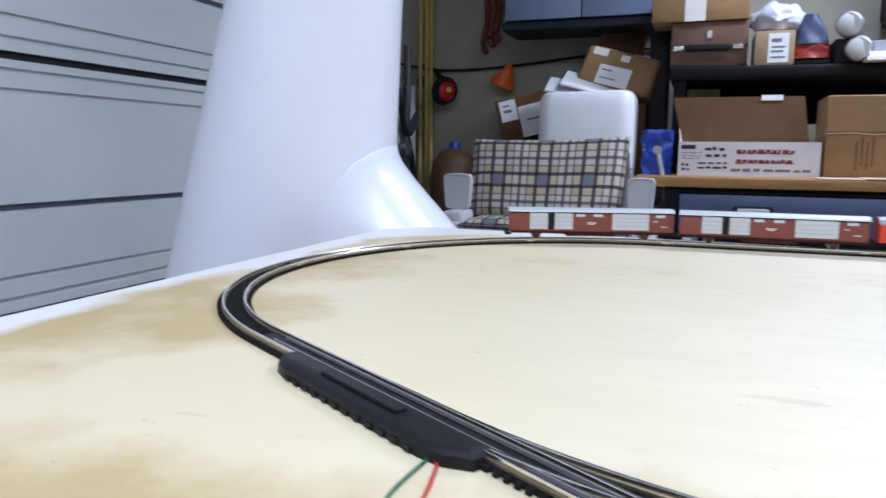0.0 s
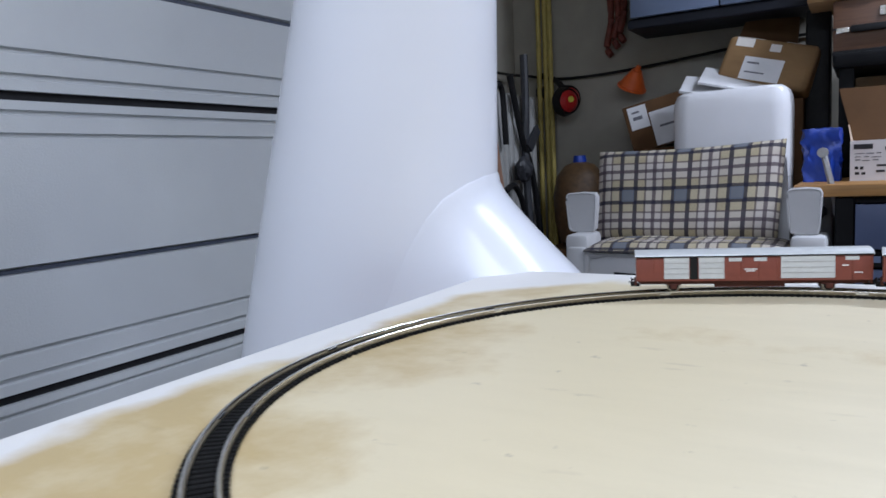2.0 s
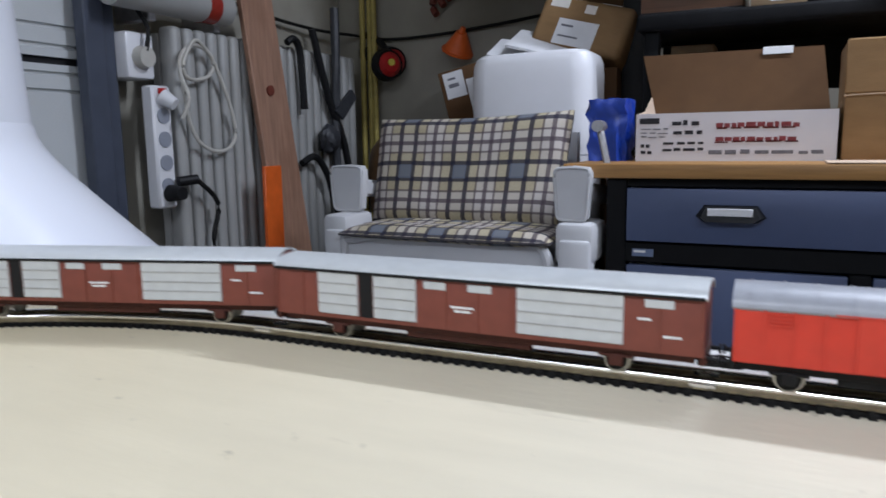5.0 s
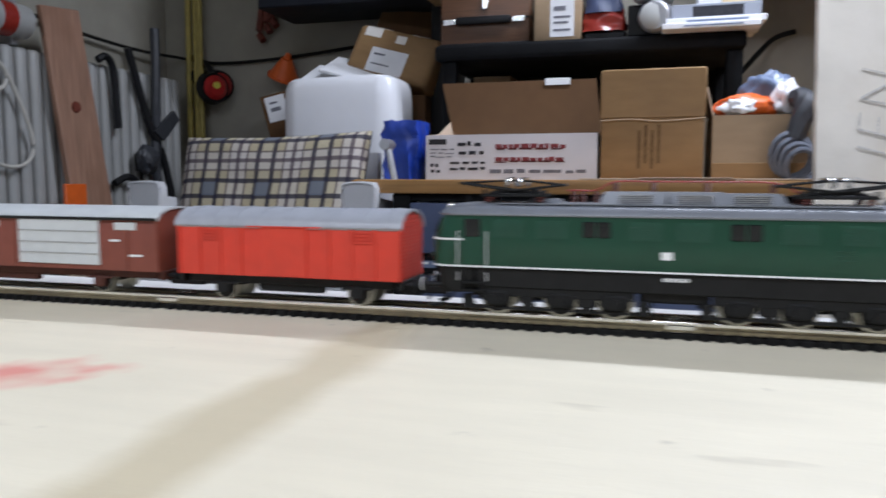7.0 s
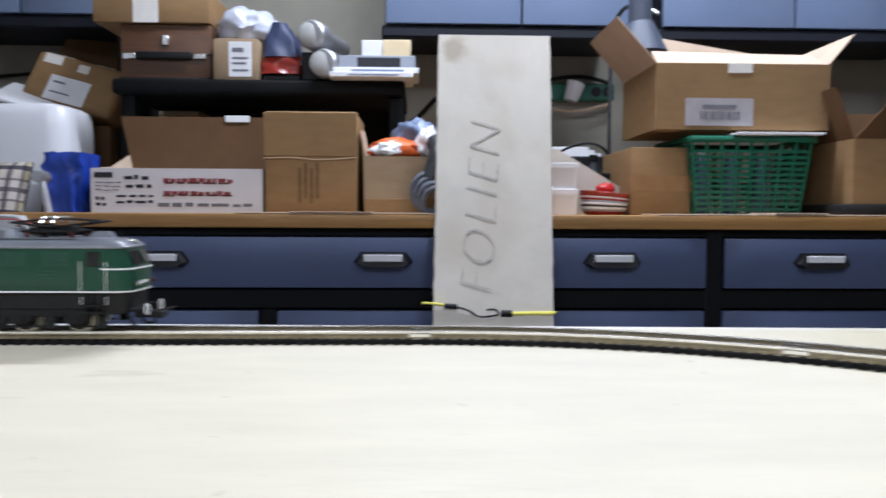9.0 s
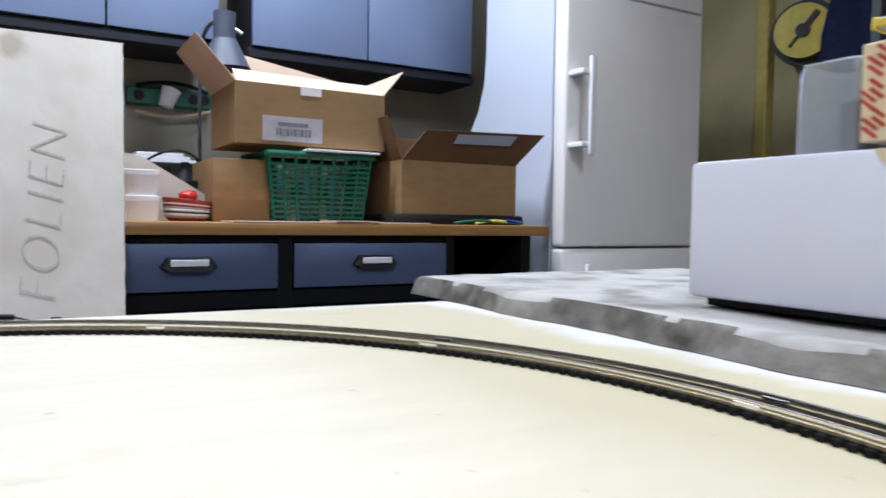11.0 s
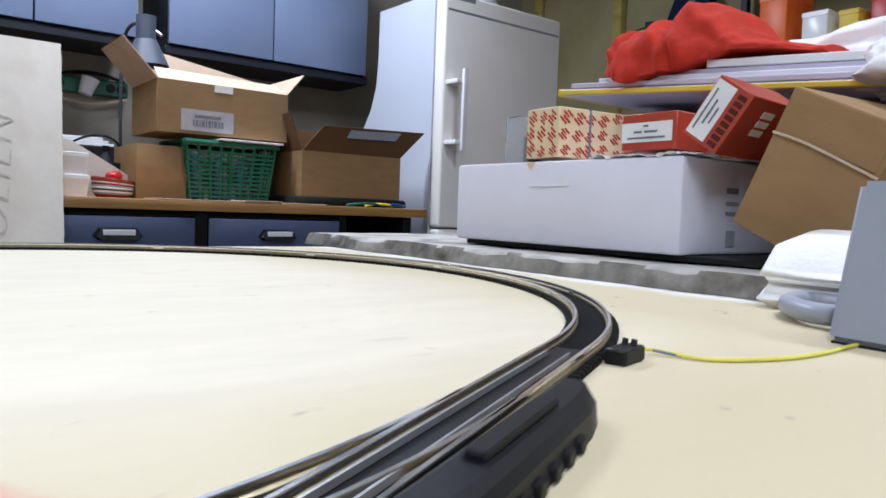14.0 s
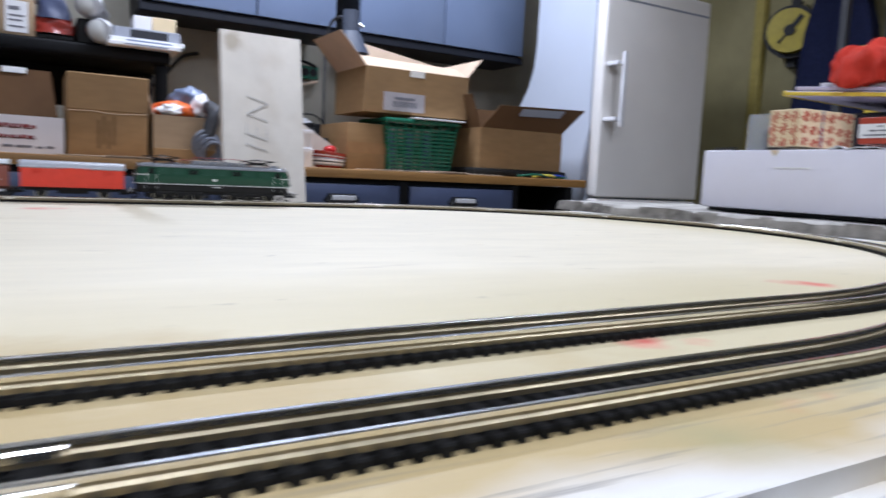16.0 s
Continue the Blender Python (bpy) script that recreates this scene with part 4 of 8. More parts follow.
def locomotive():
    lo = thing("electric_locomotive", "green model electric locomotive with grey roof and folded pantographs", "model locomotive")
    bm = nb()
    loft(bm, [outline(0.1040, 0.0166, 0.0212), outline(0.1052, 0.0171, 0.0220), outline(0.1052, 0.0171, 0.0330), outline(0.1046, 0.0171, 0.0348), outline(0.1012, 0.0169, 0.0440)])
    body = part("body", bm, M_green, lo)
    bm = nb()
    loft(bm, [outline(0.1018, 0.0175, 0.0440), outline(0.1022, 0.0177, 0.0447), outline(0.1008, 0.0170, 0.0462), outline(0.0985, 0.0150, 0.0478), outline(0.0950, 0.0115, 0.0489, 0.007), outline(0.0900, 0.0070, 0.0494, 0.005), outline(0.085, 0.0030, 0.0496, 0.002)])
    roof = part("roof", bm, M_roof, lo, "grey roof")
    # raised hatches along the roof
    for x0, x1, zt, w in ((-0.030, -0.004, 0.0545, 0.0085), (-0.0035, 0.018, 0.0545, 0.0085), (0.0185, 0.040, 0.0540, 0.0085), (-0.062, -0.050, 0.0512, 0.007), (0.0800, 0.0880, 0.0525, 0.0035)):
        bm = nb()
        loft(bm, [[V(x0 - 0.003, -w, 0.0482), V(x1 + 0.003, -w, 0.0482), V(x1 + 0.003, w, 0.0482), V(x0 - 0.003, w, 0.0482)], [V(x0, -w * 0.72, zt), V(x1, -w * 0.72, zt), V(x1, w * 0.72, zt), V(x0, w * 0.72, zt)]])
        hatch = part("roof_hatch", bm, M_roof, roof, smooth=0)
    for x in (-0.017, 0.007, 0.029):
        for s in (-1, 1):
            bm = nb()
            for k in range(5):
                B(bm, x - 0.007, x + 0.007, s * (0.0081 - 0.0003 * k) - 0.0003, s * (0.0081 - 0.0003 * k) + 0.0003, 0.0496 + 0.0008 * k, 0.0500 + 0.0008 * k)
            part("louvre", bm, M_steel, roof, smooth=0)
    # lining
    bm = nb()
    loft(bm, [outline(0.1055, 0.0174, 0.0212), outline(0.1055, 0.0174, 0.0219)])
    part("lining", bm, M_line, lo, "white lining stripe", smooth=20)
    for s in (-1, 1):
        bm = nb()
        o = [p for p in outline(0.1056, 0.0174, 0.0334) if p.x * s > 0.091]
        o = sorted(o, key=lambda p: p.y)
        o = [V(s * 0.0905, o[0].y, 0.0334)] + o + [V(s * 0.0905, o[-1].y, 0.0334)]
        rings = [[p + V(0, 0, -0.0004), p + V(0, 0, 0.0004), p * 0.994 + V(0, 0, 0.0004 + p.z * 0.006), p * 0.994 + V(0, 0, -0.0004 + p.z * 0.006)] for p in o]
        loft(bm, rings)
        part("lining", bm, M_line, lo, "white lining stripe")
        # front windows, lamps and number bar
        for w in (-1, 1):
            bm = nb()
            poly(bm, [(s * 0.1051, w * 0.0022, 0.0357), (s * 0.1047, w * 0.0112, 0.0357), (s * 0.1018, w * 0.0108, 0.0425), (s * 0.1024, w * 0.0022, 0.0425)], (s * 0.0004, 0, 0))
            wi = part("windscreen", bm, M_glassdark, lo, "dark cab windscreen", smooth=0)
            bm = nb(); C(bm, (s * 0.1045, w * 0.0105, 0.0255), (s * 0.1066, w * 0.0105, 0.0255), 0.0013, n=14)
            la = part("headlamp", bm, M_black, lo)
            bm = nb(); C(bm, (s * 0.1066, w * 0.0105, 0.0255), (s * 0.1069, w * 0.0105, 0.0255), 0.0010, 0.0007, n=14)
            part("lens", bm, M_redlamp if w > 0 else M_lampglass, la)
        bm = nb(); C(bm, (s * 0.098, 0, 0.0474), (s * 0.1015, 0, 0.0474), 0.0016, n=14)
        la = part("headlamp", bm, M_chrome, lo, "chromed top headlamp")
        bm = nb(); C(bm, (s * 0.1015, 0, 0.0474), (s * 0.1018, 0, 0.0474), 0.0012, 0.0008, n=14)
        part("lens", bm, M_lampglass, la)
        bm = nb(); C(bm, (s * 0.0925, 0.002, 0.0485), (s * 0.0925, 0.002, 0.0525), 0.0008, 0.0004, n=8)
        part("whistle", bm, M_black, lo)
        for k in range(6):
            bm = nb(); B(bm, s * 0.1054 - 0.0002, s * 0.1054 + 0.0004, -0.0052 + 0.0018 * k, -0.004 + 0.0018 * k, 0.0249, 0.0264)
            part("number_bar", bm, M_line, lo, smooth=0)
        # buffer beam, buffers, hook and coupling
        bm = nb()
        loft(bm, [outline(0.1005, 0.0150, 0.0095, 0.006), outline(0.1020, 0.0158, 0.0120, 0.006), outline(0.1030, 0.0158, 0.0206, 0.006)])
        bmesh.ops.bisect_plane(bm, geom=list(bm.verts) + list(bm.edges) + list(bm.faces), plane_co=(s * 0.086, 0, 0), plane_no=(-s, 0, 0), clear_outer=True)
        beam = part("buffer_beam", bm, M_blackmatt, lo)
        for w in (-1, 1):
            bm = nb(); C(bm, (s * 0.1015, w * 0.0100, 0.0118), (s * 0.1085, w * 0.0100, 0.0118), 0.0013, n=10); C(bm, (s * 0.1085, w * 0.0100, 0.0118), (s * 0.1105, w * 0.0100, 0.0118), 0.0018, 0.0029, n=18)
            bu = part("buffer", bm, M_black, beam)
            bm = nb()
            for q in range(18):
                a0, a1 = q * math.pi / 9, (q + 1) * math.pi / 9
                poly(bm, [(s * 0.1105, w * 0.01 + r * math.cos(a), 0.0118 + r * math.sin(a)) for r, a in ((0.0021, a0), (0.0030, a0), (0.0030, a1), (0.0021, a1))], (s * 0.0005, 0, 0))
            part("ring", bm, M_line, bu, "white buffer ring")
        bm = nb(); B(bm, s * 0.108 - 0.007, s * 0.108 + 0.007, -0.0035, 0.0035, 0.0062, 0.0098, 0.0006); B(bm, s * 0.115 - 0.0015, s * 0.115 + 0.0015, -0.0045, 0.0045, 0.006, 0.0095, 0.0004)
        cord(bm, [(s * 0.113, -0.004, 0.0098), (s * 0.119, -0.003, 0.0112), (s * 0.1215, 0, 0.0115), (s * 0.119, 0.003, 0.0112), (s * 0.113, 0.004, 0.0098)], 0.0005, 5)
        C(bm, (s * 0.111, 0, 0.0064), (s * 0.111, 0, 0.0028), 0.0007, n=6)
        part("coupling", bm, M_black, lo)
        bm = nb(); cord(bm, [(s * 0.1, -0.007, 0.0075), (s * 0.103, -0.007, 0.0025), (s * 0.108, -0.007, 0.0018)], 0.0008, 6); cord(bm, [(s * 0.1, 0.007, 0.0075), (s * 0.103, 0.007, 0.0025), (s * 0.108, 0.007, 0.0018)], 0.0008, 6)
        part("rail_guard", bm, M_blackmatt, lo)
        for w in (-1, 1):
            for dx in (0.0795, 0.0925):
                bm = nb(); C(bm, (s * dx, w * 0.0175, 0.0222), (s * dx, w * 0.0175, 0.0372), 0.00022, n=6)
                part("grab_rail", bm, M_line, lo, "white door grab rail")
                bm = nb(); C(bm, (s * dx, w * 0.0168, 0.0150), (s * dx, w * 0.0168, 0.0190), 0.00022, n=6)
                part("grab_rail", bm, M_line, lo, "white step grab rail")
            bm = nb(); B(bm, s * 0.086 - 0.0042, s * 0.086 + 0.0042, w * 0.0171 - 0.0002, w * 0.0171 + 0.0002, 0.0226, 0.0425)
            dr = part("cab_door", bm, M_green, lo, smooth=0)
            bm = nb(); B(bm, s * 0.086 - 0.0036, s * 0.086 + 0.0036, w * 0.0170 - 0.0006, w * 0.0170 + 0.0006, 0.0345, 0.0424, 0.0003)
            part("window", bm, M_glassdark, dr, "dark cab door window", smooth=0)
            bm = nb()
            for z in (0.0105, 0.0140):
                B(bm, s * 0.086 - 0.005, s * 0.086 + 0.005, w * 0.0166 - 0.0016, w * 0.0166 + 0.0016, z, z + 0.0006)
            for dx in (-0.0045, 0.0045):
                B(bm, s * 0.086 + dx - 0.0004, s * 0.086 + dx + 0.0004, w * 0.0166 - 0.0006, w * 0.0166 + 0.0006, 0.0105, 0.0206)
            part("steps", bm, M_blackmatt, lo, smooth=0)
    for w in (-1, 1):
        for x in (-0.070, -0.0515, -0.0125, 0.0065, 0.0455, 0.067):
            x *= -w
            bm = nb()
            B(bm, x - 0.0066, x + 0.0066, w * 0.0170 - 0.0003, w * 0.0170 + 0.0003, 0.0345, 0.0422)
            for k in range(6):
                B(bm, x - 0.006, x + 0.006, w * 0.0172 - 0.0004, w * 0.0172 + 0.0004, 0.0352 + k * 0.0011, 0.0357 + k * 0.0011)
            part("side_louvre", bm, M_greenlight, lo, "ribbed ventilation grille", smooth=0)
        for x in (-0.0325, 0.026):
            x *= -w
            bm = nb(); B(bm, x - 0.0058, x + 0.0058, w * 0.0169 - 0.0006, w * 0.0169 + 0.0006, 0.0352, 0.0420, 0.0004)
            wn = part("side_window", bm, M_glassdark, lo, "dark double side window", smooth=0)
            bm = nb(); B(bm, x - 0.0004, x + 0.0004, w * 0.0175 - 0.0005, w * 0.0175 + 0.0005, 0.0352, 0.0420)
            part("mullion", bm, M_green, wn, smooth=0)
        bm = nb(); B(bm, w * 0.004 - 0.0022, w * 0.004 + 0.0022, w * 0.0171 - 0.0003, w * 0.0171 + 0.0003, 0.0268, 0.0300)
        part("emblem", bm, M_line, lo, "small white square emblem", smooth=0)
        for k in range(6):
            bm = nb(); B(bm, -0.0052 + 0.0018 * k, -0.0040 + 0.0018 * k, w * 0.0160 - 0.0004, w * 0.0160 + 0.0004, 0.0178, 0.0192)
            part("number_bar", bm, M_line, lo, smooth=0)
        bm = nb()
        for k in range(3):
            B(bm, w * -0.062 - 0.003, w * -0.062 + 0.003, w * 0.0171 - 0.0003, w * 0.0171 + 0.0003, 0.0285 + k * 0.0018, 0.0288 + k * 0.0018)
        part("vent", bm, M_greenlight, lo, smooth=0)
    bm = nb(); B(bm, -0.0850, 0.0850, -0.0158, 0.0158, 0.0122, 0.0211, 0.0006); B(bm, -0.014, 0.014, -0.013, 0.013, 0.008, 0.0146, 0.001)
    part("underframe", bm, M_blackmatt, lo)
    for s in (-1, 1):
        bg = nb(); B(bg, s * 0.0505 - 0.034, s * 0.0505 + 0.034, -0.006, 0.006, 0.0065, 0.0146, 0.0006)
        bogie = part("bogie", bg, M_blackmatt, lo)
        for w in (-1, 1):
            bm = nb()
            y = w * 0.0138
            B(bm, s * 0.0505 - 0.036, s * 0.0505 + 0.034, y - 0.0012, y + 0.0012, 0.0084, 0.0145, 0.0004)
            for ax in (0.0757, 0.0475, 0.0245):
                B(bm, s * ax - 0.0048, s * ax + 0.0048, y - 0.0018, y + 0.0022, 0.0040, 0.0110, 0.0008)
                C(bm, (s * ax, y, 0.0072), (s * ax, y + w * 0.0032, 0.0072), 0.0022, n=12)
                for k in (-1, 1):
                    C(bm, (s * ax + k * 0.0052, y + w * 0.0008, 0.0062), (s * ax + k * 0.0052, y + w * 0.0008, 0.0098), 0.0012, n=8)
            B(bm, s * 0.036 - 0.004, s * 0.036 + 0.004, y - 0.001, y + 0.0018, 0.0048, 0.0092, 0.0005)
            B(bm, s * 0.062 - 0.003, s * 0.062 + 0.003, y - 0.001, y + 0.0018, 0.0055, 0.0092, 0.0005)
            # brake rigging and sand pipes between the wheels
            for ax in (0.0885, 0.0615, 0.0360, 0.0125):
                B(bm, s * ax - 0.0022, s * ax + 0.0022, y - 0.0008, y + 0.0010, 0.0022, 0.0088, 0.0004)
                cord(bm, [(s * ax, y, 0.0085), (s * ax + 0.0030, y + w * 0.0006, 0.0050), (s * ax + 0.0036, y + w * 0.0004, 0.0014)], 0.0005, 5)
            B(bm, s * 0.0505 - 0.036, s * 0.0505 + 0.034, y - 0.0004, y + 0.0004, 0.0026, 0.0036)
            part("bogie_frame", bm, M_blackmatt, bogie)
        for ax in (0.0757, 0.0475, 0.0245):
            wheelset(lo, s * ax)
    pantograph(lo, 0.0600, 1)
    pantograph(lo, -0.0690, -1)
    for k, (x, z) in enumerate(((-0.040, 0.0545), (-0.034, 0.0545), (-0.026, 0.0585), (-0.010, 0.0585), (0.012, 0.0585), (0.038, 0.0580), (-0.044, 0.0545))):
        bm = nb()
        z0 = 0.0492 if z < 0.056 else 0.0545
        for q in range(3):
            C(bm, (x, 0.003, z0 + (z - z0) * q / 3), (x, 0.003, z0 + (z - z0) * (q + 1) / 3), 0.0015, 0.0009, n=8)
        part("insulator", bm, M_insul, roof)
    bm = nb(); cord(bm, [(-0.047, 0.003, 0.0548), (-0.040, 0.003, 0.0549), (-0.034, 0.003, 0.0550), (-0.026, 0.003, 0.0588), (-0.010, 0.003, 0.0588), (0.012, 0.003, 0.0588), (0.038, 0.003, 0.0584), (0.048, 0.003, 0.054)], 0.0004, 5)
    part("roof_conductor", bm, M_wirered, roof, "thin red-brown roof conductor wire")
    for sy in (-1, 1):
        bm = nb(); B(bm, -0.075, 0.075, sy * 0.0125 - 0.0010, sy * 0.0125 + 0.0010, 0.0489, 0.0495)
        part("walkway", bm, M_roof, roof, smooth=0)
    return lo


def arched(w, zs, zt, n=10):
    return [(w * math.cos(math.pi * i / n), zs + (zt - zs) * math.sin(math.pi * i / n)) for i in range(n + 1)]


def underbody(wg, half, axles, mt=None):
    mt = mt or M_blackmatt
    bm = nb(); B(bm, -half + 0.002, half - 0.002, -0.010, 0.010, 0.0095, 0.0125, 0.0004)
    for w in (-1, 1):
        B(bm, -half + 0.004, half - 0.004, w * 0.0118 - 0.0009, w * 0.0118 + 0.0009, 0.0085, 0.0124, 0.0003)
        B(bm, -half * 0.3, half * 0.3, w * 0.009 - 0.002, w * 0.009 + 0.002, 0.0048, 0.0096, 0.0006)
    part("underframe", bm, mt, wg)
    for x in axles:
        wheelset(wg, x, 0.0058)
        for w in (-1, 1):
            bm = nb(); B(bm, x - 0.0035, x + 0.0035, w * 0.0130 - 0.0010, w * 0.0130 + 0.0016, 0.0032, 0.0094, 0.0006); B(bm, x - 0.008, x + 0.008, w * 0.0130 - 0.0006, w * 0.0130 + 0.0008, 0.0076, 0.0090, 0.0003)
            part("axle_box", bm, mt, wg)
    for s in (-1, 1):
        bm = nb(); B(bm, s * half - 0.002, s * half + 0.0008, -0.0145, 0.0145, 0.0082, 0.0128, 0.0004)
        beam = part("buffer_beam", bm, mt, wg)
        for w in (-1, 1):
            bm = nb(); C(bm, (s * half, w * 0.0098, 0.0105), (s * (half + 0.0045), w * 0.0098, 0.0105), 0.0011, n=10); C(bm, (s * (half + 0.0045), w * 0.0098, 0.0105), (s * (half + 0.0056), w * 0.0098, 0.0105), 0.0024, n=14)
            part("buffer", bm, M_black, beam)
        bm = nb(); B(bm, s * (half + 0.001) - 0.005, s * (half + 0.001) + 0.005, -0.003, 0.003, 0.0048, 0.0080, 0.0005)
        cord(bm, [(s * half, -0.0035, 0.008), (s * (half + 0.006), -0.0025, 0.0092), (s * (half + 0.008), 0, 0.0094), (s * (half + 0.006), 0.0025, 0.0092), (s * half, 0.0035, 0.008)], 0.0005, 5)
        part("coupling", bm, M_black, wg)


def red_van(half=0.0585):
    wg = thing("covered_wagon", "bright red two-axle model goods van with ribbed grey arched roof", "model wagon")
    bm = nb()
    sec = [(-0.0165, 0.0128), (0.0165, 0.0128)] + arched(0.0165, 0.0375, 0.0445)
    loft(bm, [[V(x, y, z) for y, z in sec] for x in (-half, half)])
    body = part("body", bm, M_redwagon, wg, "red plank body")
    for w in (-1, 1):
        for x in [-half + 0.0005 + i * (2 * half - 0.001) / 10 for i in range(11)]:
            bm = nb(); B(bm, x - 0.0006, x + 0.0006, w * 0.0166 - 0.0005, w * 0.0166 + 0.0005, 0.0130, 0.0370)
            part("post", bm, M_redwagon, body, smooth=0)
        bm = nb(); B(bm, -0.0115, 0.0115, w * 0.0169 - 0.0005, w * 0.0169 + 0.0005, 0.0132, 0.0366, 0.0002)
        dr = part("sliding_door", bm, M_redwagon, body, smooth=0)
        bm = nb(); B(bm, -0.020, 0.020, w * 0.0174 - 0.0004, w * 0.0174 + 0.0004, 0.0366, 0.0373)
        part("door_rail", bm, M_redwagon, body, smooth=0)
        for s in (-1, 1):
            bm = nb()
            for k in range(4):
                B(bm, s * 0.040 - 0.005, s * 0.040 + 0.005, w * 0.0167 - 0.0004, w * 0.0167 + 0.0004, 0.0300 + k * 0.0016, 0.0306 + k * 0.0016)
            part("vent", bm, M_redwagon, body, smooth=0)
    for s in (-1, 1):
        bm = nb()
        for k in range(17):
            zz = 0.0140 + k * 0.0017
            hw = 0.0155 if zz < 0.037 else 0.0155 * math.sqrt(max(0.02, 1 - ((zz - 0.0375) / 0.007) ** 2)) if zz > 0.0375 else 0.0155
            B(bm, s * half - 0.0003, s * half + 0.0005, -hw, hw, zz, zz + 0.0010)
        part("end_planks", bm, M_redwagon, body, smooth=0)
    bm = nb()
    top = arched(0.0176, 0.0372, 0.0458, 14)
    low = [(y * 0.95, z - 0.0011) for y, z in top][::-1]
    loft(bm, [[V(x, y, z) for y, z in top + low] for x in (-half - 0.0012, half + 0.0012)])
    rf = part("roof", bm, M_wagonroof, wg, "grey arched roof")
    for k in range(9):
        x = -half + 0.006 + k * (2 * half - 0.012) / 8
        bm = nb()
        t2 = [(y * 1.012, z + 0.00035) for y, z in top]
        loft(bm, [[V(x0, y, z) for y, z in t2 + low] for x0 in (x - 0.0004, x + 0.0004)])
        part("roof_rib", bm, M_wagonroof, rf)
    underbody(wg, half, (-0.036, 0.036))
    return wg


def brown_van(half=0.1175):
    wg = thing("covered_wagon", "brown long model goods van with silver sliding doors and silver roof", "model wagon")
    bm = nb()
    sec = [(-0.0165, 0.0125), (0.0165, 0.0125)] + arched(0.0165, 0.0390, 0.0440)
    loft(bm, [[V(x, y, z) for y, z in sec] for x in (-half, half)])
    body = part("body", bm, M_brownwagon, wg, "brown panelled body")
    for w in (-1, 1):
        for x0, x1 in ((-0.088, -0.062), (-0.052, -0.026), (0.030, 0.082)):
            bm = nb(); B(bm, x0, x1, w * 0.0169 - 0.0006, w * 0.0169 + 0.0006, 0.0150, 0.0385, 0.0003)
            dr = part("sliding_door", bm, M_silver, body, "silver-white sliding door", smooth=0)
            for z in (0.0205, 0.0262, 0.0322):
                bm = nb(); B(bm, x0 + 0.0004, x1 - 0.0004, w * 0.0176 - 0.0002, w * 0.0176 + 0.0002, z, z + 0.0006)
                part("door_rib", bm, M_steel, dr, smooth=0)
        bm = nb(); B(bm, -0.061, -0.053, w * 0.0166 - 0.0003, w * 0.0166 + 0.0003, 0.0145, 0.0388)
        part("opening", bm, M_black, body, "dark open doorway", smooth=0)
        for x in (-0.015, 0.010, 0.098):
            bm = nb(); B(bm, x - 0.0065, x + 0.0065, w * 0.0167 - 0.0004, w * 0.0167 + 0.0004, 0.0335, 0.0375, 0.0002)
            part("vent", bm, M_silver, body, "pale ventilator", smooth=0)
        for x, z, l in ((-0.006, 0.0245, 0.013), (-0.004, 0.0225, 0.009), (0.0885, 0.0275, 0.006), (0.100, 0.0200, 0.008)):
            bm = nb(); B(bm, x, x + l, w * 0.0166 - 0.0004, w * 0.0166 + 0.0004, z, z + 0.0011)
            part("lettering_bar", bm, M_line, body, smooth=0)
        bm = nb(); B(bm, -half, half, w * 0.0172 - 0.0008, w * 0.0172 + 0.0008, 0.0385, 0.0400)
        part("cant_rail", bm, M_blackmatt, body, smooth=0)
        for k in range(14):
            x = -half + 0.001 + k * (2 * half - 0.002) / 13
            bm = nb(); B(bm, x - 0.0006, x + 0.0006, w * 0.0166 - 0.0004, w * 0.0166 + 0.0004, 0.0128, 0.0385)
            part("post", bm, M_brownwagon, body, smooth=0)
    bm = nb()
    top = arched(0.0176, 0.0395, 0.0455, 14)
    low = [(y * 0.95, z - 0.0011) for y, z in top][::-1]
    loft(bm, [[V(x, y, z) for y, z in top + low] for x in (-half - 0.001, half + 0.001)])
    part("roof", bm, M_silver, wg, "silver-grey arched roof")
    underbody(wg, half, (-0.078, 0.078), M_browngear)
    return wg


def on_far_line(s):
    """A point on the far line, s metres on from the straight's left end; the left curve below 0."""
    if s >= 0:
        return V(XA + s, YF_, ZR)
    a = -s / RL
    return V(XA - RL * math.sin(a), YF_ - RL + RL * math.cos(a), ZR)


def stand(ob, s, wheelbase):
    f, r = on_far_line(s + wheelbase / 2), on_far_line(s - wheelbase / 2)
    mid = (f + r) / 2
    ob.matrix_world = pose(mid.x, mid.y, mid.z, 0, 0, math.degrees(math.atan2(f.y - r.y, f.x - r.x)))


LOCO_X = 0.651
stand(locomotive(), LOCO_X - XA, 0.10)
stand(red_van(), LOCO_X - 0.1055 - 0.0145 - 0.0585 - XA, 0.072)
van = brown_van()
stand(van, LOCO_X - 0.1055 - 0.0145 - 0.117 - 0.012 - 0.1175 - XA, 0.156)
van2 = copy_thing(van, Matrix.Identity(4))
stand(van2, LOCO_X - 0.1055 - 0.0145 - 0.117 - 0.012 - 0.235 - 0.012 - 0.1175 - XA, 0.156)

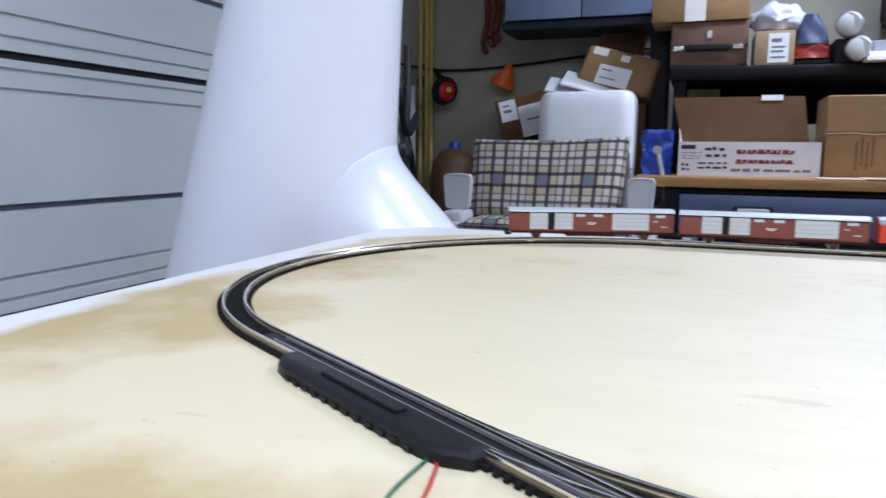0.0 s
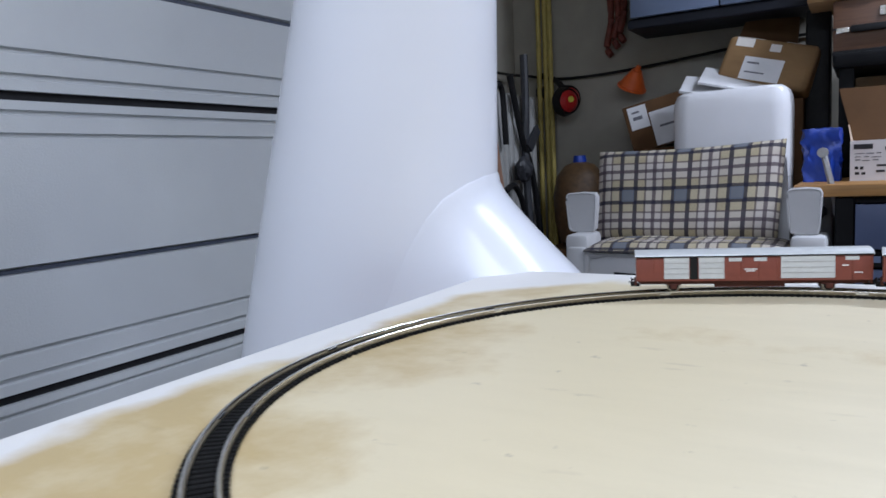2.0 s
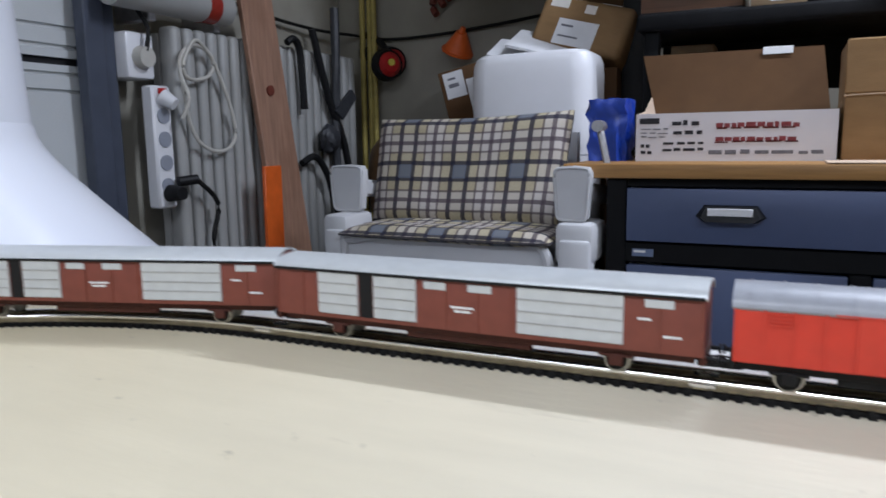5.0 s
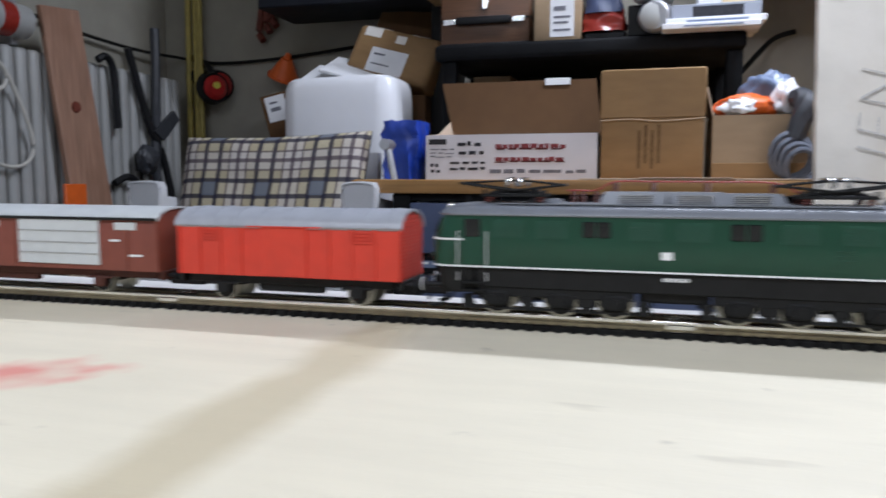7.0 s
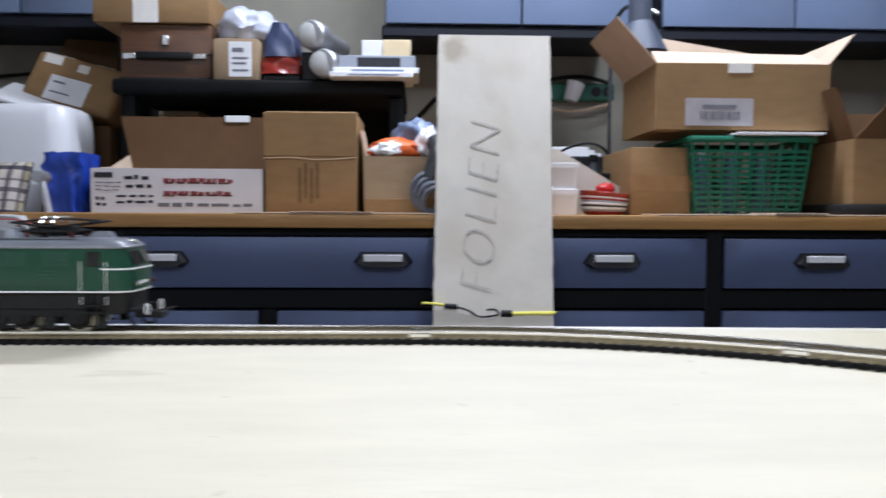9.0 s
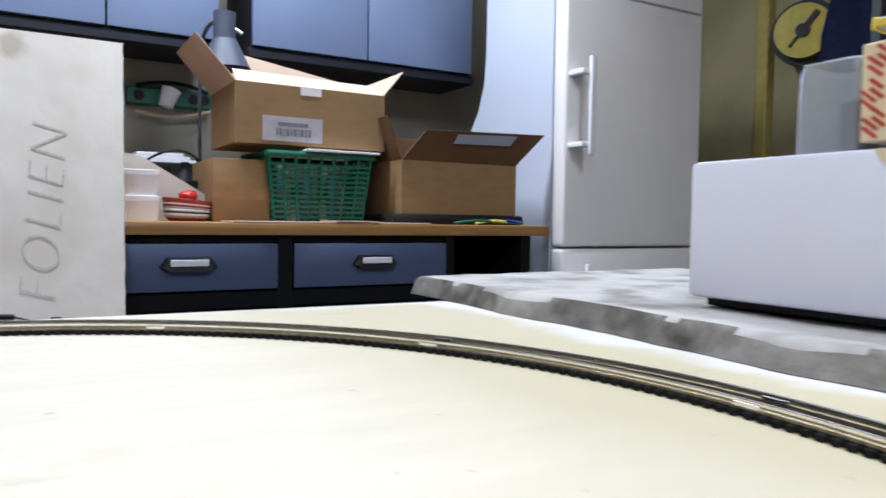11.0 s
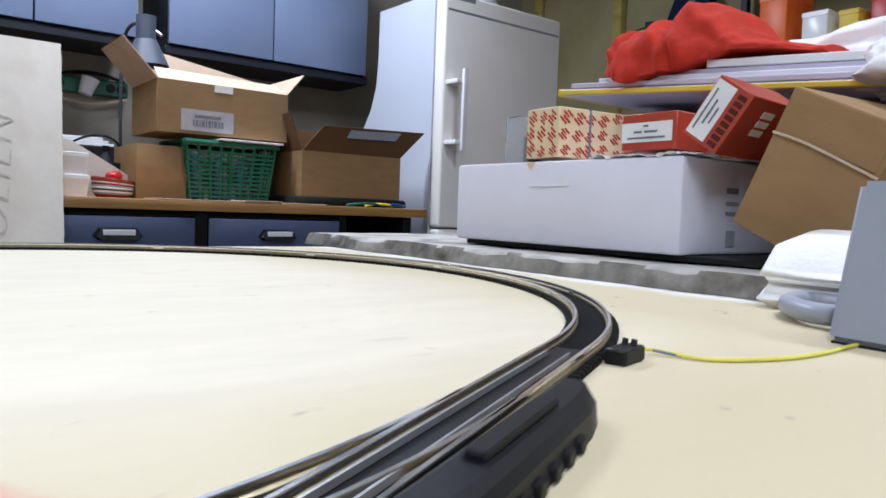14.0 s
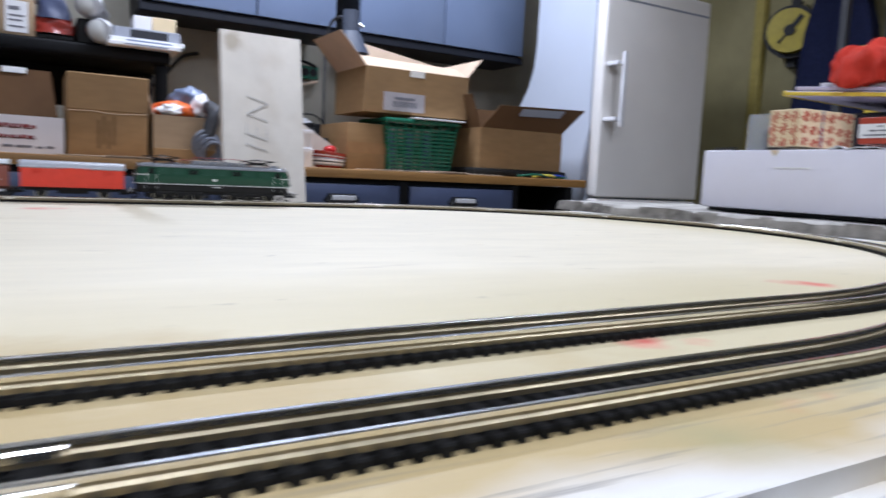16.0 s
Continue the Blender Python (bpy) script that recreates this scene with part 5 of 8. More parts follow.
# ---- turnout machines and wires on the table ----
def machine(name, x, y, turn, L, w, h):
    ob = thing(name, "black plastic turnout motor housing beside the rails, ribbed along its edge", "turnout motor", (x, y, TZ), turn, group="turnout motors")
    bm = nb()
    taper = min(0.026, L * 0.2)

    def plan(inset, z):
        a, b = L / 2 - inset, w / 2 - inset
        return [V(-a, b, z), V(-a, -b * 0.15, z), V(-a + taper * 0.45, -b * 0.8, z), V(-a + taper, -b, z), V(a - taper, -b, z), V(a - taper * 0.45, -b * 0.8, z), V(a, -b * 0.15, z), V(a, b, z)]

    loft(bm, [plan(0, 0), plan(0.0006, h * 0.62), plan(0.0022, h * 0.86), plan(0.0048, h)])
    part("housing", bm, M_black, ob, smooth=25)
    for k in range(int((L - 2 * taper) / 0.011)):
        x0 = -L / 2 + taper + 0.003 + k * 0.011
        bm = nb(); B(bm, x0, x0 + 0.005, -w / 2 - 0.0014, -w / 2 + 0.0006, 0.0004, h * 0.38, 0.0004)
        part("lug", bm, M_black, ob, smooth=0)
    bm = nb(); B(bm, -L * 0.2, L * 0.2, -w * 0.15, w * 0.15, h - 0.0002, h + 0.0022, 0.0005)
    part("cover", bm, M_black, ob, smooth=0)
    return ob


machine("turnout_motor", 0.047 - 0.0115, 0.738 - 0.024, -HL, 0.185, 0.024, 0.0085)
machine("turnout_motor", 0.9470, 0.6560, 26.8, 0.124, 0.018, 0.0110)
for mt, lb, px in ((M_greenplastic, "thin green wire trailing from the long turnout motor", (0.091, 0.0892, 0.0888, 0.092, 0.098)), (M_redplastic, "thin red wire trailing from the long turnout motor", (0.095, 0.0995, 0.102, 0.103, 0.104))):
    bm = nb(); cord(bm, [(x, y, 0.7509) for x, y in zip(px, (0.668, 0.648, 0.630, 0.605, 0.512))], 0.0008, 6)
    solid("wire", bm, mt, lb, "wire")
plug = thing("track_plug", "black plastic connecting plug clipped to the track", "plug", (1.078, 0.7265, TZ), 14)
bm = nb(); B(bm, -0.012, 0.008, -0.005, 0.005, 0, 0.0068, 0.001)
part("body", bm, M_black, plug)
for y in (-0.002, 0.002):
    bm = nb(); C(bm, (0.002, y, 0.0066), (0.003, y, 0.0092), 0.0014, n=8)
    part("screw", bm, M_blackmatt, plug)
bm = nb(); cord(bm, [(1.086, 0.728, 0.754), (1.101, 0.730, 0.7522), (1.107, 0.712, 0.7512), (1.121, 0.701, 0.7511), (1.148, 0.692, 0.7511), (1.18, 0.690, 0.7511), (1.209, 0.692, 0.7511), (1.235, 0.690, 0.7512)], 0.0010, 6)
solid("wire", bm, M_wirey, "thin yellow wire lying across the table to the transformer", "wire")
bm = nb(); cord(bm, [(1.086, 0.7265, 0.7545), (1.0995, 0.7310, 0.7524), (1.1068, 0.7132, 0.7510), (1.1215, 0.7025, 0.7510), (1.1480, 0.6938, 0.7509), (1.18, 0.6918, 0.7509), (1.209, 0.6938, 0.7509), (1.235, 0.6918, 0.7510)], 0.0006, 6)
solid("wire", bm, M_wireb, "thin blue wire twisted along a yellow one", "wire")
for dx, mt, lb in ((0.0, M_wirebrown, "thin brown wire trailing from the turnout motor"), (0.0035, M_blackmatt, "thin black wire trailing from the turnout motor")):
    bm = nb(); cord(bm, [(0.914 + dx, 0.634, 0.754), (0.922 + dx, 0.624, 0.7514), (0.926 + dx, 0.608, 0.7510), (0.919 + dx, 0.592, 0.7510), (0.909 + dx, 0.572, 0.7510), (0.903 + dx, 0.55, 0.7510), (0.898 + dx, 0.515, 0.7510)], 0.0006, 6)
    solid("wire", bm, mt, lb, "wire")

# ---- the white flared column at the table's corner ----
def shaft_axis(z):
    return -0.4998 + 0.1985 * (z - 1.0) if z < 1.5 else -0.4006 + 0.05 * (z - 1.5), 1.5648 - 0.0575 * (z - 1.0)


def shaft_radius(z):
    return 0.1714 - 0.1194 * (z - 1.0) if z < 1.5 else 0.1117 - 0.02 * (z - 1.5)


def shaft_point(a, z, out=0.0):
    cx, cy = shaft_axis(z)
    r = shaft_radius(z) + out
    return V(cx + r * math.cos(a), cy + r * math.sin(a), z)


column = thing("flared_column", "glossy white moulded column with a flared skirt beside the table", "column", (-0.7, 1.62, 0))
home = Vector(column.location)
bm = nb()
loft(bm, [[shaft_point(2 * math.pi * i / 96, max(z, 0.55)) + V(0, 0, min(0.0, z - 0.55)) - home for i in range(96)] for z in (0.0, 0.55, 0.65, 0.75, 0.85, 0.95, 1.05, 1.2, 1.35, 1.5, 1.8, 2.1, CEIL - 0.001)])
part("shaft", bm, M_pillar, column, smooth=30)
bm = nb()
rings = []
SEAM = ((-52, 0.700), (-49, 0.735), (-43, 0.787), (-36, 0.828), (-28, 0.857), (-15, 0.876), (0, 0.886), (20, 0.890), (160, 0.890))
for i in range(86):
    deg = -52 + 170 * i / 85
    a = radians(deg)
    k = max(q for q in range(len(SEAM) - 1) if SEAM[q][0] <= deg)
    (d0, s0), (d1, s1) = SEAM[k], SEAM[k + 1]
    zs = s0 + (s1 - s0) * (deg - d0) / (d1 - d0)
    side = min(1.0, max(0.0, (deg + 50) / 66))
    foot = 0.155 * side * side * (3 - 2 * side) + 0.002
    lip = 0.0022 * min(1.0, max(0.1, (deg + 52) / 20))
    ring = [shaft_point(a, zs + 0.004, -0.006), shaft_point(a, zs + 0.004, 0.0005), shaft_point(a, zs, lip)]
    for f in (0.06, 0.12, 0.18, 0.26, 0.36, 0.5, 0.65, 0.8, 0.92, 1.0):
        g = (math.hypot(f, 0.16) - 0.16) / (math.hypot(1.0, 0.16) - 0.16)
        ring.append(shaft_point(a, zs + (0.700 - zs) * f, lip + (foot - lip) * g))
    ring.append(shaft_point(a, 0.6994, -0.006))
    rings.append([p - home for p in ring])
loft(bm, rings)
part("skirt", bm, M_pillar, column, "flared white skirt behind the table corner", smooth=40)

# ---- left wall ----
rad = thing("radiator", "grey-white ribbed panel radiator with a rounded top", "radiator", (-1.10, 0, 0))
Y0, Y1 = 2.60, 3.515
n = 20
for i in range(n):
    y = Y0 + (Y1 - Y0) * (i + 0.5) / n
    bm = nb(); B(bm, -0.028, 0.03, y - 0.019, y + 0.019, 0.28, 1.185, 0.014, seg=3)
    part("rib", bm, M_radiator, rad)
bm = nb(); B(bm, -0.06, -0.03, Y0 + 0.01, Y1 - 0.01, 0.30, 1.17, 0.004)
part("back_panel", bm, M_radiator, rad)
for y in (Y0 + 0.08, Y1 - 0.08):
    bm = nb(); C(bm, (-0.02, y, 0.0), (-0.02, y, 0.29), 0.012)
    part("foot_pipe", bm, M_radiator, rad)
bm = nb(); C(bm, (-1.08, 2.42, 1.255), (-1.08, 2.72, 1.255), 0.047, n=24); C(bm, (-1.08, 2.765, 1.255), (-1.08, 2.82, 1.255), 0.047, n=24)
ob = thing("water_heater", "white horizontal cylinder with a dark red band above the radiator", "cylinder")
part("shell", bm, M_radiator, ob)
bm = nb(); C(bm, (-1.08, 2.72, 1.255), (-1.08, 2.7645, 1.255), 0.0485, n=24)
part("band", bm, M_redlamp, ob, "dark red plastic band")
for y in (2.56, 2.80):
    bm = nb(); B(bm, XL + 0.001, -1.09, y - 0.012, y + 0.012, 1.19, 1.32, 0.003)
    part("bracket", bm, M_steel, ob)
plank = thing("plank", "reddish-brown rough board leaning against the radiator", "board")
bm = nb()
loft(bm, [[V(-0.995, 2.975, 0.0), V(-0.995, 3.155, 0.0), V(-0.972, 3.155, 0.0), V(-0.972, 2.975, 0.0)], [V(-1.064, 2.85, 1.310), V(-1.064, 2.995, 1.325), V(-1.044, 2.995, 1.325), V(-1.044, 2.85, 1.310)]])
bmesh.ops.bevel(bm, geom=bm.edges[:], offset=0.003, segments=1, affect="EDGES")
part("board", bm, M_plank, plank)
bm = nb(); C(bm, (-1.028, 2.945, 1.03), (-1.022, 2.945, 1.03), 0.016, n=14)
part("knot", bm, M_leather, plank, "dark knot")
stick = thing("marker_stick", "flat stick painted orange above and bare white wood below", "stick")
bm = nb(); B(bm, -0.985, -0.973, 2.835, 2.915, 0.545, 0.80, 0.002); part("upper", bm, M_orange, stick, "orange painted end")
bm = nb(); B(bm, -0.985, -0.973, 2.84, 2.92, 0.0, 0.5445, 0.002); part("lower", bm, M_cardpale, stick)


def long_tool(name, label, pts, r, mt, head=None):
    bm = nb(); cord(bm, pts, r, 8, 5)
    ob = thing(name, label, "tool")
    part("shaft", bm, mt, ob)
    if head:
        bm = nb(); poly(bm, head, (0.012, 0, 0))
        part("head", bm, M_toolgrey, ob, "dark metal head", smooth=0)
    return ob


long_tool("crowbar", "dark grey bent crowbar hanging on the radiator", [(-1.05, 3.070, 1.19), (-1.045, 3.100, 1.205), (-1.045, 3.130, 1.17), (-1.045, 3.140, 1.05), (-1.045, 3.145, 0.98)], 0.012, M_black)
long_tool("pruning_pole", "black long-handled tool leaning on the radiator", [(-1.05, 3.210, 1.25), (-1.045, 3.290, 1.02), (-1.03, 3.380, 0.78), (-1.0, 3.460, 0.0)], 0.013, M_black)
long_tool("spade", "dark steel spade standing against the radiator", [(-1.05, 3.350, 1.34), (-1.045, 3.340, 1.1), (-1.04, 3.320, 0.8), (-0.99, 3.300, 0.0)], 0.016, M_toolgrey, [(-1.036, 3.300, 0.98), (-1.036, 3.410, 1.06), (-1.036, 3.440, 1.03), (-1.036, 3.350, 0.95)])
long_tool("lopper", "black lopper with curved handles hanging by the wall", [(-1.04, 3.110, 0.80), (-1.035, 3.180, 0.82), (-1.03, 3.240, 0.76), (-1.03, 3.280, 0.66), (-1.03, 3.330, 0.56)], 0.012, M_black)
bag = thing("tool_roll", "dark grey cloth bundle tied to the tools", "bundle")
bm = nb(); bmesh.ops.create_icosphere(bm, subdivisions=3, radius=1)
for v in bm.verts:
    v.co = V(-1.02 + 0.03 * v.co.x, 3.25 + 0.045 * v.co.y, 0.88 + 0.05 * v.co.z) + v.co * 0.012 * noise.noise(v.co * 2.5)
part("cloth", bm, M_toolgrey, bag)
bm = nb(); B(bm, -1.045, -1.03, 3.21, 3.34, 0.84, 0.90, 0.004)
part("strap", bm, M_blackmatt, bag)
strip = thing("power_strip", "white power strip with sockets and plugs fixed to the wall", "power strip", (-1.085, 2.555, 0.038))
bm = nb(); B(bm, -0.03, 0.012, -0.032, 0.032, 0.66, 0.985, 0.006)
part("case", bm, M_whiteplastic, strip)
for k in range(4):
    bm = nb(); C(bm, (0.012, 0, 0.72 + k * 0.062), (0.015, 0, 0.72 + k * 0.062), 0.021, n=18)
    part("socket", bm, M_greybox, strip)
bm = nb(); C(bm, (0.012, 0.005, 0.70), (0.06, 0.005, 0.70), 0.024, 0.018, n=14); C(bm, (0.03, 0.02, 0.73), (0.05, 0.07, 0.735), 0.014, n=10)
part("plug", bm, M_black, strip, "black mains plug")
bm = nb(); C(bm, (0.014, 0, 0.955), (0.045, 0.012, 0.935), 0.024, 0.016, n=14)
part("plug", bm, M_whiteplastic, strip, "white mains plug")
bm = nb(); B(bm, 0.0125, 0.02, -0.014, 0.014, 0.962, 0.978, 0.002)
part("switch", bm, M_redplastic, strip, "red switch")
bm = nb(); cord(bm, [(-1.03, 2.580, 0.935), (-1.02, 2.598, 0.99), (-1.04, 2.594, 1.05), (-1.045, 2.600, 1.095), (-1.045, 2.628, 1.128), (-1.045, 2.668, 1.136), (-1.045, 2.712, 1.118), (-1.045, 2.722, 1.084), (-1.045, 2.700, 1.056), (-1.045, 2.655, 1.043), (-1.04, 2.612, 1.050), (-1.038, 2.606, 1.090), (-1.038, 2.650, 1.148), (-1.042, 2.704, 1.120), (-1.045, 2.735, 1.080), (-1.045, 2.758, 1.035), (-1.045, 2.782, 0.980), (-1.045, 2.800, 0.912), (-1.045, 2.785, 0.868), (-1.045, 2.742, 0.848), (-1.045, 2.690, 0.853), (-1.045, 2.646, 0.880), (-1.045, 2.620, 0.930), (-1.04, 2.604, 0.990), (-1.038, 2.596, 1.04)], 0.0055, 8)
solid("cable", bm, M_cablewhite, "looped white mains cable hanging on the radiator", "cable")
bm = nb(); cord(bm, [(-1.03, 2.620, 0.77), (-1.035, 2.70, 0.70), (-1.04, 2.680, 0.60), (-1.04, 2.690, 0.45), (-1.03, 2.700, 0.2), (-1.02, 2.700, 0.01)], 0.007, 8)
solid("cable", bm, M_blackmatt, "black cable hanging down from the power strip", "cable")
boxw = thing("junction_box", "white junction box with a mounted plug on the wall", "socket box", (-1.14, 2.53, 1.10))
bm = nb(); B(bm, -0.075, 0.03, -0.045, 0.045, -0.06, 0.06, 0.01, seg=2); part("case", bm, M_whiteplastic, boxw)
bm = nb(); C(bm, (0.03, 0.0, -0.005), (0.055, 0.0, -0.005), 0.030, 0.026, n=18); part("plug", bm, M_cablewhite, boxw)
bm = nb(); cord(bm, [(0.05, 0, 0.01), (0.05, 0.01, 0.07), (0.02, 0.0, 0.13), (-0.01, -0.01, 0.22)], 0.006, 6); part("lead", bm, M_blackmatt, boxw)
bm = nb(); cord(bm, [(-1.20, 2.52, 1.35), (-1.19, 2.8, 1.335), (-1.19, 3.1, 1.30), (-1.18, 3.4, 1.285), (-1.14, 3.60, 1.285), (-1.0, 3.625, 1.262), (-0.8, 3.625, 1.262), (-0.55, 3.625, 1.28), (-0.2, 3.625, 1.315), (0.1, 3.625, 1.33)], 0.006, 6)
solid("cable", bm, M_blackmatt, "black cable strung along the walls", "cable")
# the corner: poles, ear defenders, funnel
for k, (x, y, r) in enumerate(((-1.085, 3.60, 0.011), (-1.05, 3.605, 0.013), (-1.02, 3.59, 0.010))):
    bm = nb(); C(bm, (x, y - 0.02, 0), (x - 0.005 * k, y, 1.85 - 0.05 * k), r, n=10)
    solid("pole", bm, M_yellowpole, "yellowed wooden pole standing in the corner", "pole", group="poles in the corner")
ear = thing("ear_defenders", "black and red ear defenders hung on the wall", "ear defenders", (-0.945, 3.59, 1.165))
for dx, dy, dz in ((0.015, -0.03, -0.01), (0.005, 0.02, 0.005)):
    bm = nb(); C(bm, (dx - 0.028, dy - 0.012, dz), (dx + 0.0, dy - 0.03, dz), 0.062, 0.054, n=22); part("cup", bm, M_black, ear)
    bm = nb(); C(bm, (dx + 0.0, dy - 0.03, dz), (dx + 0.014, dy - 0.04, dz), 0.046, 0.030, n=22); part("cup_shell", bm, M_redplastic, ear, "red outer shell")
bm = nb(); C(bm, (0.028, -0.072, -0.004), (0.032, -0.075, -0.004), 0.013, n=14); part("badge", bm, M_wirey, ear, "small yellow badge")
bm = nb(); cord(bm, [(-0.01, -0.03, 0.035), (-0.06, 0.0, 0.085), (-0.12, 0.02, 0.11), (-0.15, 0.03, 0.12)], 0.013, 8); part("headband", bm, M_black, ear)
bm = nb(); B(bm, -0.16, -0.10, 0.0, 0.05, 0.02, 0.07, 0.01); part("hook", bm, M_blackmatt, ear)
fun = thing("funnel", "orange plastic funnel hung on the back wall", "funnel", (-0.668, 3.57, 1.235))
bm = nb(); C(bm, (-0.014, 0.03, -0.040), (0.016, 0.0, 0.020), 0.056, 0.020, n=24); C(bm, (0.016, 0.0, 0.020), (0.026, -0.005, 0.036), 0.013, 0.010, n=12); part("cone", bm, M_orange, fun)
bm = nb(); C(bm, (-0.017, 0.032, -0.045), (-0.014, 0.03, -0.039), 0.060, n=24); part("rim", bm, M_orange, fun)
for k, (x, z0, z1) in enumerate(((-0.775, 1.33, 1.62), (-0.745, 1.36, 1.60), (-0.72, 1.38, 1.62))):
    st = thing("leather_strap", "dark red leather strap hanging from a nail", "strap", group="straps on the back wall")
    bm = nb(); cord(bm, [(x, 3.62, z1), (x + 0.012, 3.60, (z0 + z1) / 2), (x - 0.008, 3.605, z0 + 0.04), (x + 0.01, 3.60, z0)], 0.014, 8)
    part("leather", bm, M_leather, st)
    bm = nb(); C(bm, (x, 3.60, z1), (x, YB, z1), 0.004, n=8); part("nail", bm, M_steel, st)
jug = thing("demijohn", "squat round brown wicker-covered demijohn with a blue cap", "bottle", (-0.86, 3.45, 0))
bm = nb(); lathe(bm, [(0.05, 0.55), (0.09, 0.575), (0.108, 0.66), (0.112, 0.76), (0.098, 0.84), (0.062, 0.885), (0.028, 0.898)], 24); part("glass", bm, M_wicker, jug)
bm = nb(); C(bm, (0, 0, 0.898), (0, 0, 0.925), 0.028, 0.024, n=16); part("cap", bm, M_bluebag, jug, "blue plastic cap")
bm = nb(); B(bm, -0.14, 0.14, -0.14, 0.14, 0, 0.549, 0.005); solid("crate", bm, M_carddark_shade, "dark brown wooden crate under the demijohn", "crate", m=pose(-0.86, 3.45, 0))

# ---- the garden chair ----
ch = thing("garden_chair", "white plastic reclining garden chair with a plaid cushion", "chair", (-0.29, 2.72, 0))


def arm_piece(x0, x1, out, dy=0.0):
    c, h = (x0 + x1) / 2, (x1 - x0) / 2
    bm = nb(); loft(bm, [[V(c + out + h * 0.5 * a, y + dy, zc + zh * b) for a, b in ((-1, -1), (1, -1), (1, 1), (-1, 1))] for y, zc, zh in ((-0.02, 0.752, 0.026), (0.10, 0.742, 0.022), (0.40, 0.715, 0.018))])
    bmesh.ops.bevel(bm, geom=bm.edges[:], offset=0.008, segments=2, affect="EDGES")
    part("armrest", bm, M_chairwhite, ch)
    # upright front plate, wider at the top, with a raised rim
    loop = [(-0.80, 0.700), (-0.92, 0.765), (-0.95, 0.795), (-0.80, 0.808), (0.0, 0.811), (0.80, 0.808), (0.95, 0.795), (0.92, 0.765), (0.80, 0.700), (0.62, 0.692), (0.0, 0.690), (-0.62, 0.692)]
    bm = nb(); poly(bm, [(c + h * u, dy - 0.040, z) for u, z in loop], (0, 0.030, 0))
    bmesh.ops.bevel(bm, geom=[e for e in bm.edges if abs(e.verts[0].co.y - e.verts[1].co.y) < 0.001], offset=0.004, segments=2, affect="EDGES")
    cap = part("arm_cap", bm, M_chairwhite, ch)
    bm = nb(); cord(bm, [(c + h * u * 0.93, dy - 0.041, 0.751 + (z - 0.751) * 0.94) for u, z in loop + loop[:1]], 0.0035, 6, 3)
    part("rim", bm, M_chairwhite, cap)


arm_piece(-0.345, -0.243, -0.018)
arm_piece(0.266, 0.352, 0.012, -0.05)
for x0, x1 in ((-0.312, -0.255), (0.288, 0.358)):
    bm = nb(); B(bm, x0, x1, -0.125, -0.07, 0.0, 0.655, 0.010, seg=2); B(bm, x0 - 0.01, x1 + 0.004, -0.115, 0.02, 0.60, 0.69, 0.014, seg=2)
    part("leg", bm, M_chairwhite, ch)
    bm = nb(); B(bm, x0, x1, 0.36, 0.42, 0.0, 0.77, 0.01, seg=2)
    part("leg", bm, M_chairwhite, ch)
# folded leg rest in front
bm = nb()
prof = [(-0.255, 0.02), (-0.262, 0.60), (-0.24, 0.635), (-0.10, 0.648), (0.10, 0.652), (0.215, 0.649), (0.255, 0.638), (0.272, 0.60), (0.27, 0.02)]
poly(bm, [(x, -0.115, z) for x, z in prof], (0, 0.025, 0))
rest = part("leg_rest", bm, M_chairwhite, ch)
for z in (0.575, 0.492, 0.405, 0.318):
    bm = nb()
    pts = [(-0.175 + 0.39 * i / 10, -0.1158, z + 0.004 - 0.010 * math.sin(math.pi * i / 10) + 0.0012 * i) for i in range(11)]
    rings = [[V(x, y - 0.0005, zz - 0.0045), V(x, y - 0.0005, zz + 0.0045), V(x, y + 0.006, zz + 0.0045), V(x, y + 0.006, zz - 0.0045)] for x, y, zz in pts]
    loft(bm, rings); part("slot", bm, M_black, rest, "dark slot between slats", smooth=0)
    bm = nb(); cord(bm, [(-0.235, -0.115, z + 0.002), (-0.215, -0.117, z - 0.004), (-0.19, -0.115, z - 0.004)], 0.004, 6); part("moulding", bm, M_chairwhite, rest)
bm = nb(); cord(bm, [(-0.252, -0.118, 0.10), (-0.256, -0.118, 0.58), (-0.225, -0.118, 0.634), (-0.05, -0.118, 0.648), (0.12, -0.118, 0.651), (0.22, -0.118, 0.646), (0.256, -0.118, 0.630), (0.268, -0.118, 0.598), (0.268, -0.118, 0.55), (0.264, -0.118, 0.1)], 0.011, 8)
part("rim", bm, M_chairwhite, rest)
bm = nb(); B(bm, -0.25, 0.27, -0.05, 0.30, 0.575, 0.610, 0.01); part("seat", bm, M_chairwhite, ch)
bm = nb(); loft(bm, [[V(-0.25, 0.12, 0.62), V(0.26, 0.12, 0.62), V(0.26, 0.15, 0.62), V(-0.25, 0.15, 0.62)], [V(-0.25, 0.21, 0.885), V(0.24, 0.21, 0.885), V(0.24, 0.24, 0.885), V(-0.25, 0.24, 0.885)]])
part("backrest", bm, M_chairwhite, ch)
bm = nb(); cord(bm, [(0.345, 0.0, 0.90), (0.352, -0.005, 0.87), (0.372, -0.01, 0.78), (0.378, -0.012, 0.735)], 0.008, 8); C(bm, (0.345, -0.02, 0.895), (0.345, 0.02, 0.895), 0.013, n=12)
part("lever", bm, M_steel, ch, "steel reclining lever")


